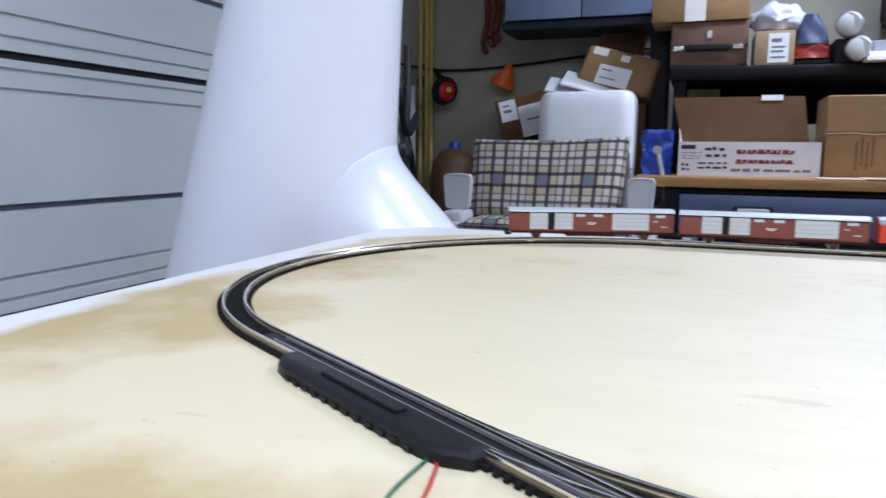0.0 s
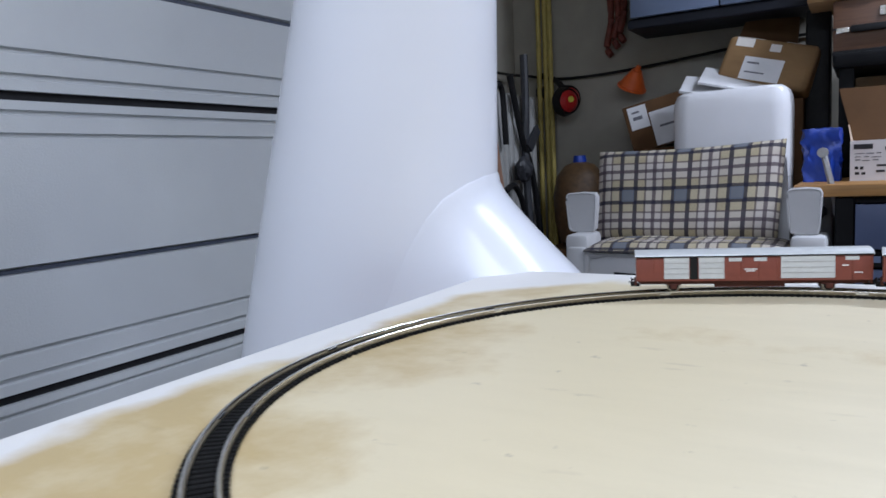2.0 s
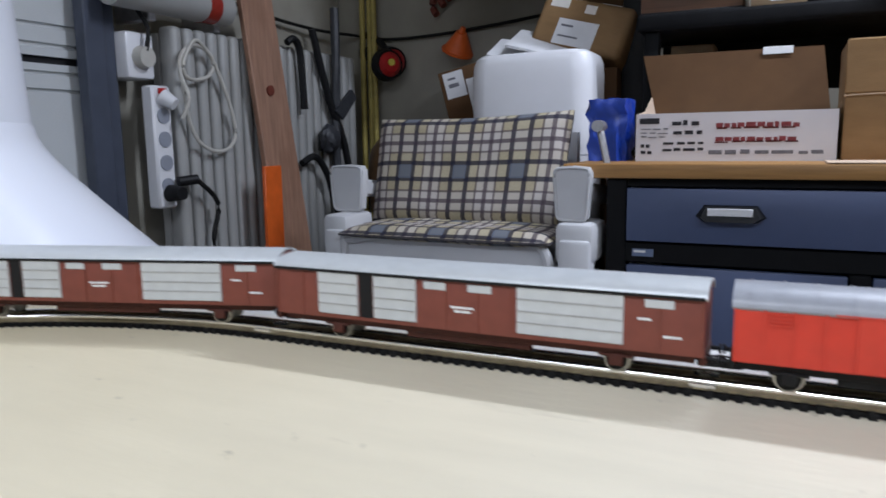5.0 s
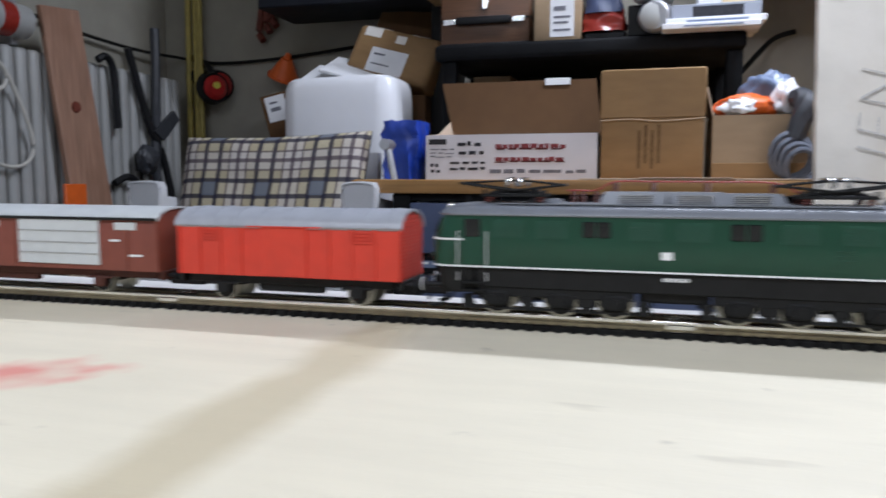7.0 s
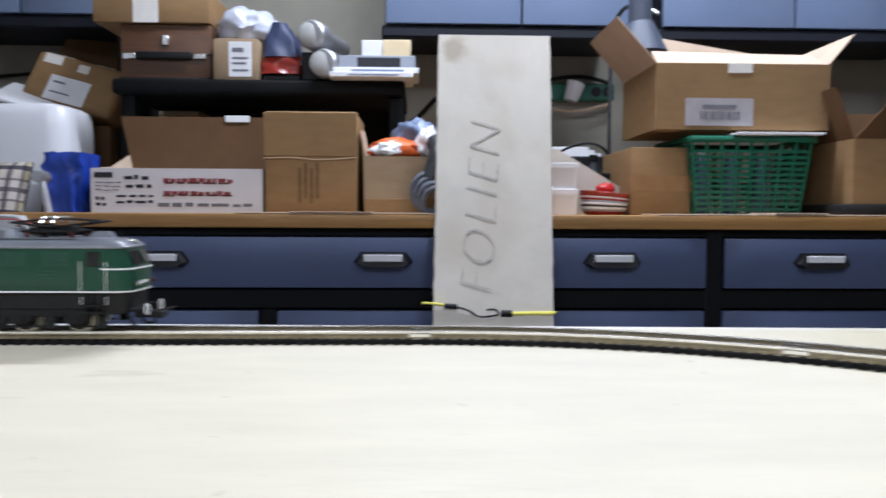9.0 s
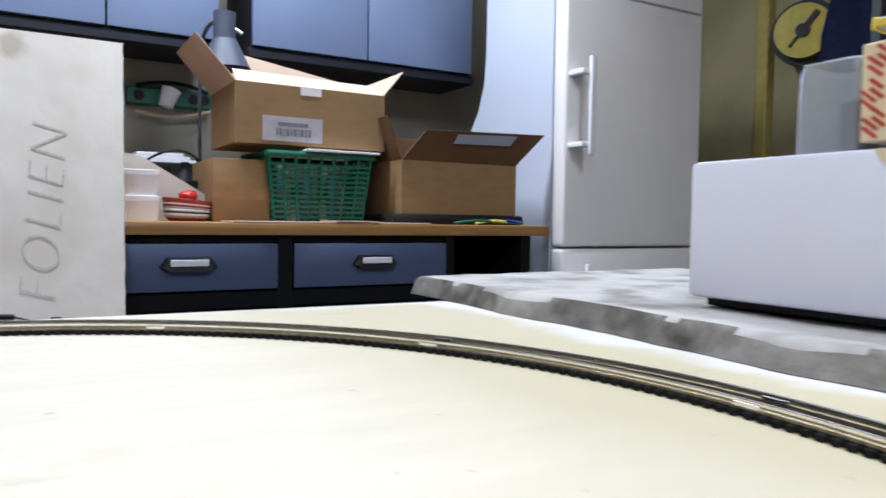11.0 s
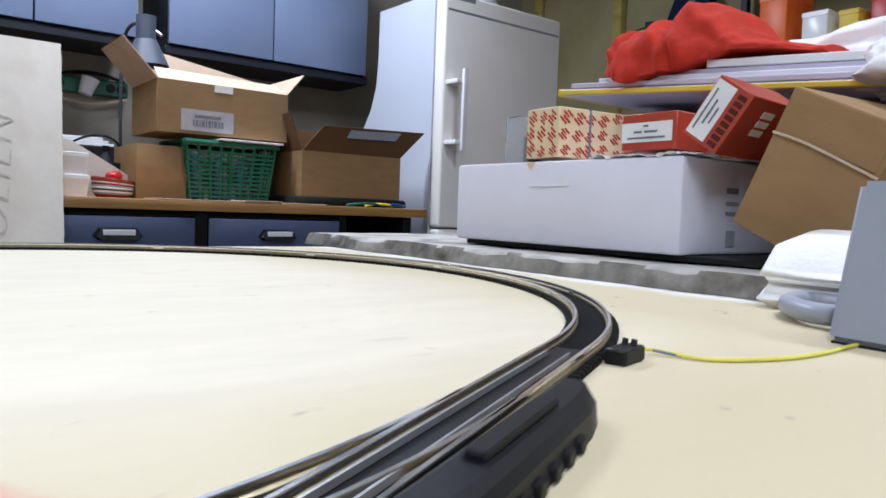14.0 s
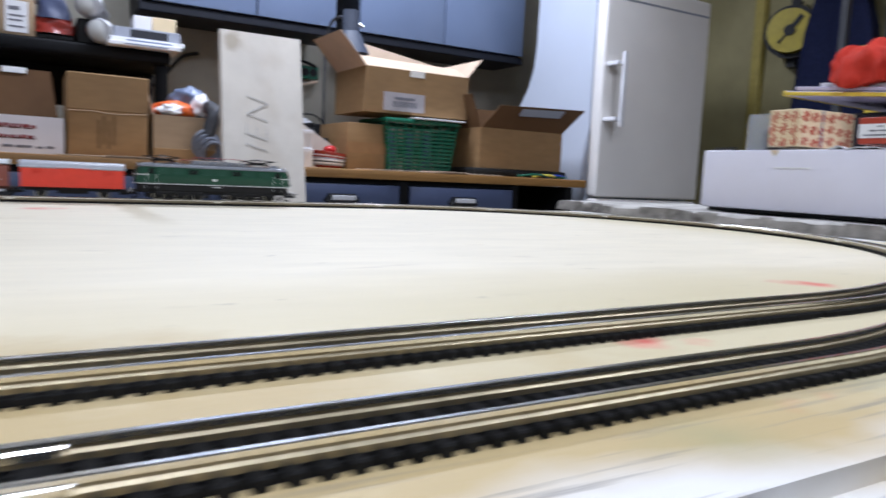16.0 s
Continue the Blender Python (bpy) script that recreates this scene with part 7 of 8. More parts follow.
bm = nb(); B(bm, 1.44, 1.98, 2.657, 2.80, BZ + 0.0005, BZ + 0.0035, 0.0008); B(bm, 1.70, 1.82, 2.653, 2.78, BZ + 0.004, BZ + 0.007, 0.0005)
solid("packing_paper", bm, M_cardpale, "flattened packing paper lying along the bench edge", "paper", smooth=0)

# black shelf on the bench and its load
sh = thing("bench_shelf", "black moulded plastic shelf standing on the bench", "shelf")
bm = nb(); B(bm, 0.060, 0.862, 3.08, 3.48, 1.140, 1.182, 0.010, seg=3)
part("board", bm, M_shelfblack, sh)
for x in (0.077, 0.817):
    for y in (3.10, 3.42):
        bm = nb(); B(bm, x, x + 0.04, y, y + 0.04, BZ, 1.141, 0.006, seg=2); part("leg", bm, M_shelfblack, sh)
bm = nb(); B(bm, 0.10, 0.83, 3.46, 3.475, 1.0, 1.1395); part("back_rail", bm, M_shelfblack, sh)
cs = thing("suitcase", "brown wood-grained hard case with a dark handle and steel catches", "case")
bm = nb(); B(bm, 0.058, 0.314, 3.15, 3.42, 1.1825, 1.345, 0.006, seg=2); part("shell", bm, M_casebrown, cs)
bm = nb(); B(bm, 0.057, 0.315, 3.148, 3.421, 1.258, 1.263); part("seam", bm, M_black, cs, smooth=0)
bm = nb(); B(bm, 0.105, 0.262, 3.132, 3.146, 1.245, 1.266, 0.005, seg=2); part("handle", bm, M_black, cs)
for x in (0.085, 0.282):
    bm = nb(); B(bm, x - 0.018, x + 0.018, 3.143, 3.150, 1.247, 1.264, 0.002); part("catch", bm, M_chrome, cs)
bm = nb(); B(bm, 0.178, 0.196, 3.143, 3.150, 1.285, 1.315, 0.002); part("lock", bm, M_chrome, cs)
bm = nb(); B(bm, 0.056, 0.316, 3.146, 3.42, 1.1823, 1.196, 0.003); part("base_strip", bm, M_black, cs)
tb = carton("cardboard_box", "flat cardboard box in clear wrap on top of the case", -0.012, 0.312, 3.14, 3.42, 1.347, 1.44, M_card, open_=False)
bm = nb(); B(bm, 0.10, 0.17, 3.138, 3.14, 1.347, 1.44); part("tape", bm, M_cleartape, tb, smooth=0)
crumple("plastic_bag", "pale crumpled plastic bag on the small boxes", "bag", M_palebag, (0.405, 3.2, 1.298), (0.088, 0.07, 0.060), 0.34, seed=21)
pb = carton("cardboard_box", "small cardboard box with a white printed label", 0.332, 0.456, 3.10, 3.28, 1.1825, 1.297, M_cardlight, open_=False)
sticker(pb, 0.375, 0.438, 3.10, 1.192, 1.288, ((0.15, 0.7, 0.5, 0.12), (0.15, 0.5, 0.7, 0.06), (0.15, 0.35, 0.6, 0.06), (0.15, 0.15, 0.7, 0.06)))
gb = thing("tool_bag", "navy and red nylon tool bag on the shelf", "bag")
for nm, mt, lb, z0, z1, w0, w1, h in (("top", M_navybag, "slumped navy blue top", 1.2525, 1.352, 0.054, 0.022, 0.8), ("middle", M_redlamp, "dark red middle", 1.205, 1.2605, 0.060, 0.055, 0.25)):
    bm = nb(); bmesh.ops.create_cube(bm, size=1)
    bmesh.ops.subdivide_edges(bm, edges=bm.edges[:], cuts=9, use_grid_fill=True)
    for v in bm.verts:
        k = v.co.z + 0.5
        w = w0 + (w1 - w0) * k ** 1.6
        rnd_ = 1 - 0.10 * (2 * abs(v.co.x)) ** 4 * (2 * abs(v.co.y)) ** 4
        v.co = V(0.514 - 0.012 * h * k + 2 * v.co.x * w * rnd_, 3.215 + 2 * v.co.y * (0.10 - 0.03 * h * k) * rnd_, z0 + (z1 - z0) * k) + V(noise.noise(v.co * 3.1), noise.noise(v.co * 3.1 + V(5, 0, 0)), 0) * 0.009
    part(nm, bm, mt, gb, lb, smooth=60)
bm = nb(); B(bm, 0.462, 0.572, 3.12, 3.32, 1.1825, 1.2045, 0.006); part("base", bm, M_black, gb)
for k, (x, z) in enumerate(((0.604, 1.302), (0.637, 1.2245))):
    fl = thing("torch", "silver cylindrical hand torch lying with its head to the front", "torch", (x, 3.06, z), group="silver torches on the shelf")
    bm = nb()
    for (a, ra), (b, rb) in zip(((0, 0.034), (0.008, 0.040), (0.06, 0.041), (0.10, 0.030)), ((0.008, 0.040), (0.06, 0.041), (0.10, 0.030), (0.24, 0.027))):
        C(bm, (0.25 * a, a, 0.05 * a), (0.25 * b, b, 0.05 * b), ra, rb, n=24)
    part("body", bm, M_steel, fl)
    bm = nb(); C(bm, (0, -0.004, 0), (0, 0.0005, 0), 0.026, 0.033, n=24); part("lens", bm, M_radiator, fl)
bm = nb(); B(bm, 0.575, 0.68, 3.10, 3.30, 1.1825, 1.262, 0.004); solid("black_case", bm, M_black, "small black case under the silver torch", "case")
for k, (x0, x1, y0, z0, z1, mt) in enumerate(((0.660, 0.886, 3.03, 1.1825, 1.196, M_paper), (0.668, 0.900, 3.05, 1.1965, 1.212, M_paper), (0.682, 0.890, 3.07, 1.2125, 1.248, M_greybox))):
    bk = thing("book", "white paperback lying in a stack on the shelf" if k < 2 else "grey book lying on a stack on the shelf", "book", group="books on the shelf")
    bm = nb(); B(bm, x0, x1, y0, y0 + 0.16, z0, z1, 0.0015); part("cover", bm, mt, bk)
    bm = nb(); B(bm, x0 + 0.05, x1 - 0.04, y0 - 0.0008, y0, z0 + 0.005, z1 - 0.006); part("spine_print", bm, M_cabblue if k < 2 else M_ink, bk, smooth=0)
sb = thing("small_box", "small white and orange box on the books", "box")
bm = nb(); B(bm, 0.743, 0.80, 3.08, 3.16, 1.2485, 1.292, 0.002); part("body", bm, M_whiteplastic, sb)
bm = nb(); B(bm, 0.801, 0.878, 3.08, 3.16, 1.2485, 1.294, 0.002); part("sleeve", bm, M_cream, sb)
bm = nb(); cord(bm, [(0.86, 3.40, 1.10), (0.90, 3.5, 1.14), (0.95, 3.55, 1.20), (1.0, 3.6, 1.25), (1.06, 3.62, 1.27)], 0.008, 7); solid("cable", bm, M_blackmatt, "black cable sagging from the wall to the shelf", "cable")
bm = nb(); B(bm, 0.118, 0.235, 3.30, 3.40, BZ, 1.125, 0.004); solid("cardboard_box", bm, M_cardlight, "narrow pale cardboard box standing under the shelf", "cardboard box")

wall_cabinet(0.797, 1.545, (1.214,))
wall_cabinet(1.648, 2.502, (2.063,))
lampp = thing("desk_lamp", "dark grey jointed desk lamp standing behind the cartons", "lamp", (1.470, 3.20, BZ))
bm = nb(); lathe(bm, [(0.055, 0.0), (0.058, 0.004), (0.055, 0.016), (0.012, 0.022), (0.010, 0.03)], 20); part("foot", bm, M_frame_blue, lampp)
bm = nb(); cord(bm, [(0, 0, 0.02), (-0.005, 0.0, 0.30), (0.0, -0.01, 0.53), (0.012, -0.07, 0.585), (0.028, -0.145, 0.572)], 0.006, 8); part("arm", bm, M_toolgrey, lampp)
bm = nb(); C(bm, (0.030, -0.17, 0.520), (0.030, -0.17, 0.598), 0.031, n=24); head = part("lamp_head", bm, M_frame_blue, lampp)
bm = nb(); C(bm, (0.030, -0.17, 0.5205), (0.034, -0.17, 0.438), 0.034, 0.070, n=28, cap=False); C(bm, (0.030, -0.17, 0.5205), (0.034, -0.17, 0.4385), 0.031, 0.067, n=28, cap=False)
part("shade", bm, M_frame_blue, head, "flared blue-grey shade")
bm = nb(); C(bm, (0.060, -0.175, 0.553), (0.076, -0.185, 0.540), 0.006, n=10); part("knob", bm, M_chrome, head)
sk = thing("socket_rail", "dark green socket rail on the wall with black cable", "socket rail", (0, 3.60, 0))
bm = nb(); B(bm, 1.30, 1.585, -0.01, YB - 3.6005, 1.214, 1.272, 0.004); part("rail", bm, M_greenplastic, sk)
for x in (1.34, 1.52, 1.56):
    bm = nb(); C(bm, (x, -0.010, 1.243), (x, -0.014, 1.243), 0.018, n=16); part("socket", bm, M_black, sk)
bm = nb(); cord(bm, [(1.33, -0.015, 1.275), (1.42, -0.02, 1.292), (1.50, -0.02, 1.288), (1.57, -0.015, 1.27)], 0.007, 7); part("lead", bm, M_black, sk)
bm = nb(); cord(bm, [(1.33, -0.006, 1.19), (1.45, -0.01, 1.175), (1.58, -0.006, 1.205)], 0.006, 7); part("lead", bm, M_cardpale, sk)
gl = thing("measuring_cup", "small clear plastic cup hung on the socket rail", "cup", (1.430, 3.545, 1.235))
bm = nb(); C(bm, (-0.010, 0, -0.030), (0.010, 0, 0.03), 0.024, 0.033, n=20); part("cup", bm, M_whiteplastic, gl)
bm = nb(); C(bm, (0.010, -0.0, 0.03), (0.0105, 0, 0.032), 0.028, n=20); part("rim", bm, M_chrome, gl)
# tubs and tins
for k, z in enumerate((BZ, BZ + 0.0645)):
    tu = thing("plastic_tub", "square white plastic tub in a stack on the bench", "tub", (1.254, 2.88, z), group="white tubs")
    bm = nb()
    rings = [[V(p.x * s, p.y * s, zz) for p in outline(0.044, 0.044, 0, 0.014, 4)] for zz, s in ((0, 0.90), (0.05, 0.98), (0.0501, 1.02), (0.0625, 1.02), (0.0638, 0.97))]
    loft(bm, rings); part("tub", bm, M_whiteplastic, tu)
bowls = thing("bowl_stack", "stack of striped red, white and grey bowls on the bench", "bowls", (1.372, 2.885, BZ), 8)
BOWLS = ((0.000, 0.046, M_redlamp), (0.009, 0.055, M_greybox), (0.014, 0.0575, M_whiteplastic), (0.020, 0.059, M_toolgrey), (0.025, 0.060, M_whiteplastic), (0.031, 0.0605, M_greybox), (0.036, 0.061, M_redlamp), (0.041, 0.0615, M_whiteplastic), (0.045, 0.062, M_redlamp))
for k, (z, r, mt) in enumerate(BOWLS):
    z1, r1_ = BOWLS[k + 1][:2] if k + 1 < len(BOWLS) else (0.057, 0.0635)
    bm = nb()
    loft(bm, [[V(rr * math.cos(a), 0.8 * rr * math.sin(a), zz * (1 - 0.10 * math.cos(a))) for a in [2 * math.pi * q / 40 for q in range(40)]] for zz, rr in ((z, r * 0.985), (z + 0.0008, r), (z1 - 0.0012, r1_), (z1 - 0.0004, r1_ * 0.985))])
    part("bowl", bm, mt, bowls, smooth=50)
bm = nb(); bmesh.ops.create_icosphere(bm, subdivisions=3, radius=0.02)
for v in bm.verts:
    v.co = V(1.25 * v.co.x, v.co.y, 0.8 * v.co.z) * (1 + 0.2 * noise.noise(v.co * 90)) + V(0.004, 0, 0.066)
part("knob", bm, M_redplastic, bowls)
bm = nb(); poly(bm, [(1.21, 2.96, BZ), (1.445, 2.96, BZ), (1.44, 2.96, 0.885), (1.27, 2.96, 0.985), (1.21, 2.96, 0.995)], (0, 0.006, 0)); solid("offcut_board", bm, M_board, "white triangular offcut standing behind the tubs", "offcut", smooth=0)
for x, y, w, h, mt, lb in ((1.24, 3.2, 0.05, 0.17, M_greybox, "grey plastic bottle standing at the back of the bench"), (1.31, 3.22, 0.045, 0.15, M_greybox, "grey bottle standing at the back of the bench"), (1.37, 3.2, 0.05, 0.16, M_paper, "white bottle with a green label at the back of the bench"), (1.43, 3.24, 0.055, 0.18, M_toolgrey, "grey tin standing at the back of the bench"), (1.22, 3.3, 0.04, 0.24, M_greenplastic, "green bottle standing at the back of the bench")):
    bt = thing("bottle", lb, "bottle", (x, y, BZ), group="bottles on the bench")
    bm = nb(); lathe(bm, [(w * 0.48, 0), (w * 0.5, 0.004), (w * 0.5, h * 0.72), (w * 0.2, h * 0.86), (w * 0.2, h * 0.9)], 16); part("body", bm, mt, bt)
    bm = nb(); C(bm, (0, 0, h * 0.9), (0, 0, h), w * 0.24, n=12); part("cap", bm, M_black if mt is not M_greenplastic else M_whiteplastic, bt)
bm = nb(); B(bm, 1.23, 1.44, 3.05, 3.14, BZ, 0.93, 0.006); solid("tool_tray", bm, M_black, "black plastic tray of small tools on the bench", "tray")

su = carton("cardboard_box", "cardboard box with a band of shiny tape", 1.432, 1.586, 2.86, 3.14, BZ, 0.985, M_card, open_=False, tape=(0.875, 0.915))
bk = thing("basket", "dark green slotted plastic basket holding bottles", "basket", (1.722, 2.94, BZ))


bm = nb(); B(bm, -0.128, 0.128, -0.095, 0.095, 0, 0.004); part("base", bm, M_greenplastic, bk, smooth=0)
HZ = 0.188
for face in range(4):
    for k in range(11):
        f0, f1 = (k + 0.14) / 11.5, (k + 0.62) / 11.5
        z0, z1 = 0.01 + f0 * 0.165, 0.01 + f1 * 0.165
        e0, e1 = 0.130 + 0.020 * z0 / HZ, 0.130 + 0.020 * z1 / HZ
        g0, g1 = 0.097 + 0.018 * z0 / HZ, 0.097 + 0.018 * z1 / HZ
        if face in (0, 1):
            s = -1 if face == 0 else 1
            bm = nb(); loft(bm, [[V(-e0, s * g0, z0), V(e0, s * g0, z0), V(e0, s * (g0 - 0.004), z0), V(-e0, s * (g0 - 0.004), z0)], [V(-e1, s * g1, z1), V(e1, s * g1, z1), V(e1, s * (g1 - 0.004), z1), V(-e1, s * (g1 - 0.004), z1)]])
        else:
            s = -1 if face == 2 else 1
            bm = nb(); loft(bm, [[V(s * e0, -g0, z0), V(s * e0, g0, z0), V(s * (e0 - 0.004), g0, z0), V(s * (e0 - 0.004), -g0, z0)], [V(s * e1, -g1, z1), V(s * e1, g1, z1), V(s * (e1 - 0.004), g1, z1), V(s * (e1 - 0.004), -g1, z1)]])
        part("slat", bm, M_greenplastic, bk, smooth=0)
    for q in range(9):
        bm = nb()
        u = -1 + q * 0.25
        if face in (0, 1):
            s = -1 if face == 0 else 1
            C(bm, (u * 0.129, s * 0.096, 0.004), (u * 0.149, s * 0.113, HZ - 0.006), 0.004, n=6)
        else:
            s = -1 if face == 2 else 1
            C(bm, (s * 0.129, u * 0.095, 0.004), (s * 0.149, u * 0.113, HZ - 0.006), 0.004, n=6)
        part("upright", bm, M_greenplastic, bk, smooth=0)
bm = nb(); cord(bm, [(-0.155, -0.118, HZ), (0, -0.118, HZ), (0.155, -0.118, HZ), (0.155, 0, HZ), (0.155, 0.118, HZ), (0, 0.118, HZ), (-0.155, 0.118, HZ), (-0.155, 0, HZ), (-0.155, -0.118, HZ)], 0.008, 8); part("rim", bm, M_greenplastic, bk)
for k in range(6):
    jr = thing("jar", "pale plastic jar standing in the green basket", "jar", (1.722 - 0.10 + 0.04 * k, 2.90 + 0.07 * (k % 2), BZ + 0.005), group="jars in the basket")
    bm = nb(); lathe(bm, [(0.017, 0), (0.018, 0.005), (0.018, 0.12), (0.012, 0.14)], 14); part("jar_body", bm, M_cleartape if k % 2 else M_cabblue, jr)
    bm = nb(); C(bm, (0, 0, 0.14), (0, 0, 0.155), 0.013, n=12); part("lid", bm, M_whiteplastic, jr)
bm = nb(); B(bm, 1.67, 1.885, 2.79, 2.86, BZ + HZ + 0.0085, BZ + HZ + 0.014, 0.001); solid("paper_sheet", bm, M_paper, "folded white paper lying over the basket rim", "paper", smooth=0)
bb = carton("cardboard_box", "large opened brown carton with white shipping label on its side", 1.483, 1.915, 2.83, 3.12, 1.0265, 1.188, M_card, M_cardpale, (("left", 0.15, 42), ("right", 0.10, 40)))
bm = nb(); poly(bm, [(1.487, 2.832, 1.188), (1.911, 2.832, 1.188), (1.903, 2.905, 1.226), (1.492, 2.905, 1.232)], (0, 0.004, 0.001)); part("flap", bm, M_cardpale, bb, smooth=0)
bm = nb(); poly(bm, [(1.49, 3.116, 1.188), (1.911, 3.116, 1.188), (1.99, 3.13, 1.255), (1.56, 3.14, 1.325)], (0, -0.003, 0.001)); part("flap", bm, M_cardpale, bb, smooth=0)
bm = nb(); B(bm, 1.66, 1.72, 2.8285, 2.8299, 1.165, 1.188); part("tape", bm, M_cleartape, bb, "shiny clear tape", smooth=0)
sticker(bb, 1.555, 1.724, 2.83, 1.036, 1.103, mt=M_labelgrey, lines=((0.25, 0.62, 0.5, 0.14), (0.22, 0.22, 0.03, 0.3), (0.27, 0.22, 0.05, 0.3), (0.34, 0.22, 0.02, 0.3), (0.38, 0.22, 0.06, 0.3), (0.46, 0.22, 0.03, 0.3), (0.51, 0.22, 0.05, 0.3), (0.58, 0.22, 0.02, 0.3), (0.62, 0.22, 0.06, 0.3), (0.70, 0.22, 0.04, 0.3), (0.76, 0.22, 0.04, 0.3)))
# flaps coloured dark in place of the shadow on them
ob2 = carton("cardboard_box", "open brown carton with spread flaps at the bench end", 1.938, 2.340, 2.76, 3.02, 0.845, 1.0, M_card, M_carddark_shade, (("left", 0.13, 20), ("back", 0.10, 15)))
bm = nb(); poly(bm, [(1.940, 2.76, 1.0), (2.338, 2.76, 1.0), (2.415, 2.715, 1.098), (1.995, 2.715, 1.085)], (0, 0.004, 0.001)); f2 = part("flap", bm, M_carddark_shade, ob2, "raised front flap, its shadow put into a dark colour", smooth=0)
bm = nb(); poly(bm, [(2.09, 2.7265, 1.052), (2.29, 2.7255, 1.058), (2.31, 2.7145, 1.087), (2.10, 2.7165, 1.079)], (0, -0.0015, -0.0004)); part("paper_label", bm, M_greybox, f2, smooth=0)
bm = nb(); B(bm, 1.90, 2.36, 2.74, 3.05, BZ, 0.8445, 0.01, seg=2); solid("folded_cloth", bm, M_blackmatt, "dark folded cloth under the carton", "cloth")
for k, (mt, y) in enumerate(((M_greenplastic, 2.70), (M_wirey, 2.71), (M_bluebag, 2.72))):
    bm = nb(); cord(bm, [(2.08 + 0.08 * k, y, BZ + 0.005), (2.15 + 0.06 * k, y - 0.02, BZ + 0.013), (2.24 + 0.05 * k, y, BZ + 0.008), (2.33, y + 0.01, BZ + 0.006)], 0.0042, 7); solid("strap", bm, mt, ("green", "yellow", "blue")[k] + " webbing strap lying on the bench end", "strap")

# papers and a dark box at the back of the bench, under the socket rail
bm = nb(); B(bm, 1.27, 1.60, 3.42, 3.56, BZ, 1.005, 0.004); solid("tool_box", bm, M_black, "black tool box at the back of the bench", "tool box")
for k in range(3):
    bm = nb(); B(bm, 1.29 + 0.012 * k, 1.50 - 0.02 * k, 3.43, 3.54, 1.0055 + 0.0105 * k, 1.0155 + 0.0105 * k, 0.001); solid("paper_stack", bm, M_paper, "pale folded papers lying on the tool box", "paper", group="papers on the tool box")
bm = nb(); cord(bm, [(1.30, 3.30, BZ + 0.16), (1.35, 3.24, BZ + 0.20), (1.42, 3.2, BZ + 0.21), (1.47, 3.2, BZ + 0.16), (1.48, 3.22, BZ + 0.0)], 0.004, 6); solid("cable", bm, M_blackmatt, "thin black cable curling over the bench clutter", "cable")

# ---- the fridge and beyond ----
fr = thing("refrigerator", "tall white refrigerator with long white door handles", "refrigerator")
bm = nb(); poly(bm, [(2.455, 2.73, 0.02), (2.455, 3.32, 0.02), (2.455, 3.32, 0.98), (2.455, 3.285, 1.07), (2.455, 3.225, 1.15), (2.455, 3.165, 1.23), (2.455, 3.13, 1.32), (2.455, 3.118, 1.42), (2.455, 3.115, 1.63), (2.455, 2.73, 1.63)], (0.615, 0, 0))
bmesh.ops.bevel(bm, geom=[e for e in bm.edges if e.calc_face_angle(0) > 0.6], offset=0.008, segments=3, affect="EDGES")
# side colour carries the light balance against the doors
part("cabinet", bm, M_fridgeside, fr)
bm = nb(); B(bm, 2.455, 3.07, 2.668, 2.7275, 0.75, 1.625, 0.012, seg=3); d1 = part("upper_door", bm, M_fridge, fr)
bm = nb(); B(bm, 2.455, 3.07, 2.668, 2.7275, 0.05, 0.742, 0.012, seg=3); d2 = part("lower_door", bm, M_fridge, fr)
for z0, z1, d in ((1.035, 1.335, d1), (0.40, 0.70, d2)):
    bm = nb(); B(bm, 2.492, 2.512, 2.588, 2.602, z0, z1, 0.004, seg=2)
    hd = part("handle", bm, M_whiteplastic, d, "white door handle bar")
    for z in (z0 + 0.032, z1 - 0.045):
        bm = nb(); B(bm, 2.468, 2.508, 2.5985, 2.6685, z - 0.008, z + 0.008, 0.003, seg=2)
        part("standoff", bm, M_whiteplastic, hd)
bm = nb(); B(bm, 2.47, 3.055, 2.6655, 2.6678, 1.555, 1.563); part("top_seam", bm, M_greybox, d1, smooth=0)
bm = nb(); B(bm, 2.46, 2.60, 2.6665, 2.672, 1.60, 1.63, 0.002); part("hinge_cap", bm, M_greybox, fr)
for x in (2.5, 3.02):
    for y in (2.78, 3.28):
        bm = nb(); C(bm, (x, y, 0), (x, y, 0.021), 0.02, n=12); part("foot", bm, M_black, fr)
crumple("papers_heap", "heap of light cloth and papers on top of the refrigerator", "cloth", M_paper, (2.75, 2.95, 1.6305), (0.2, 0.15, 0.06), 0.3, seed=31)
reel = thing("hose_reel", "yellow hose reel hung on the wall", "hose reel", (3.60, 2.64, 1.575), -68)
bm = nb(); C(bm, (0, -0.02, 0), (0, 0.018, 0), 0.104, n=36); bmesh.ops.bevel(bm, geom=[e for e in bm.edges if e.calc_face_angle(0) > 0.8], offset=0.006, segments=3, affect="EDGES"); part("disc", bm, M_reel, reel)
bm = nb(); C(bm, (0, -0.028, 0), (0, -0.0205, 0), 0.026, n=20); part("hub", bm, M_black, reel)
bm = nb(); B(bm, -0.012, 0.012, -0.0245, -0.0205, 0.005, 0.085, 0.002, m=Matrix.Rotation(radians(38), 4, "Y")); B(bm, -0.006, 0.006, -0.0240, -0.0205, -0.075, -0.005, 0.002, m=Matrix.Rotation(radians(38), 4, "Y")); part("crank", bm, M_black, reel)
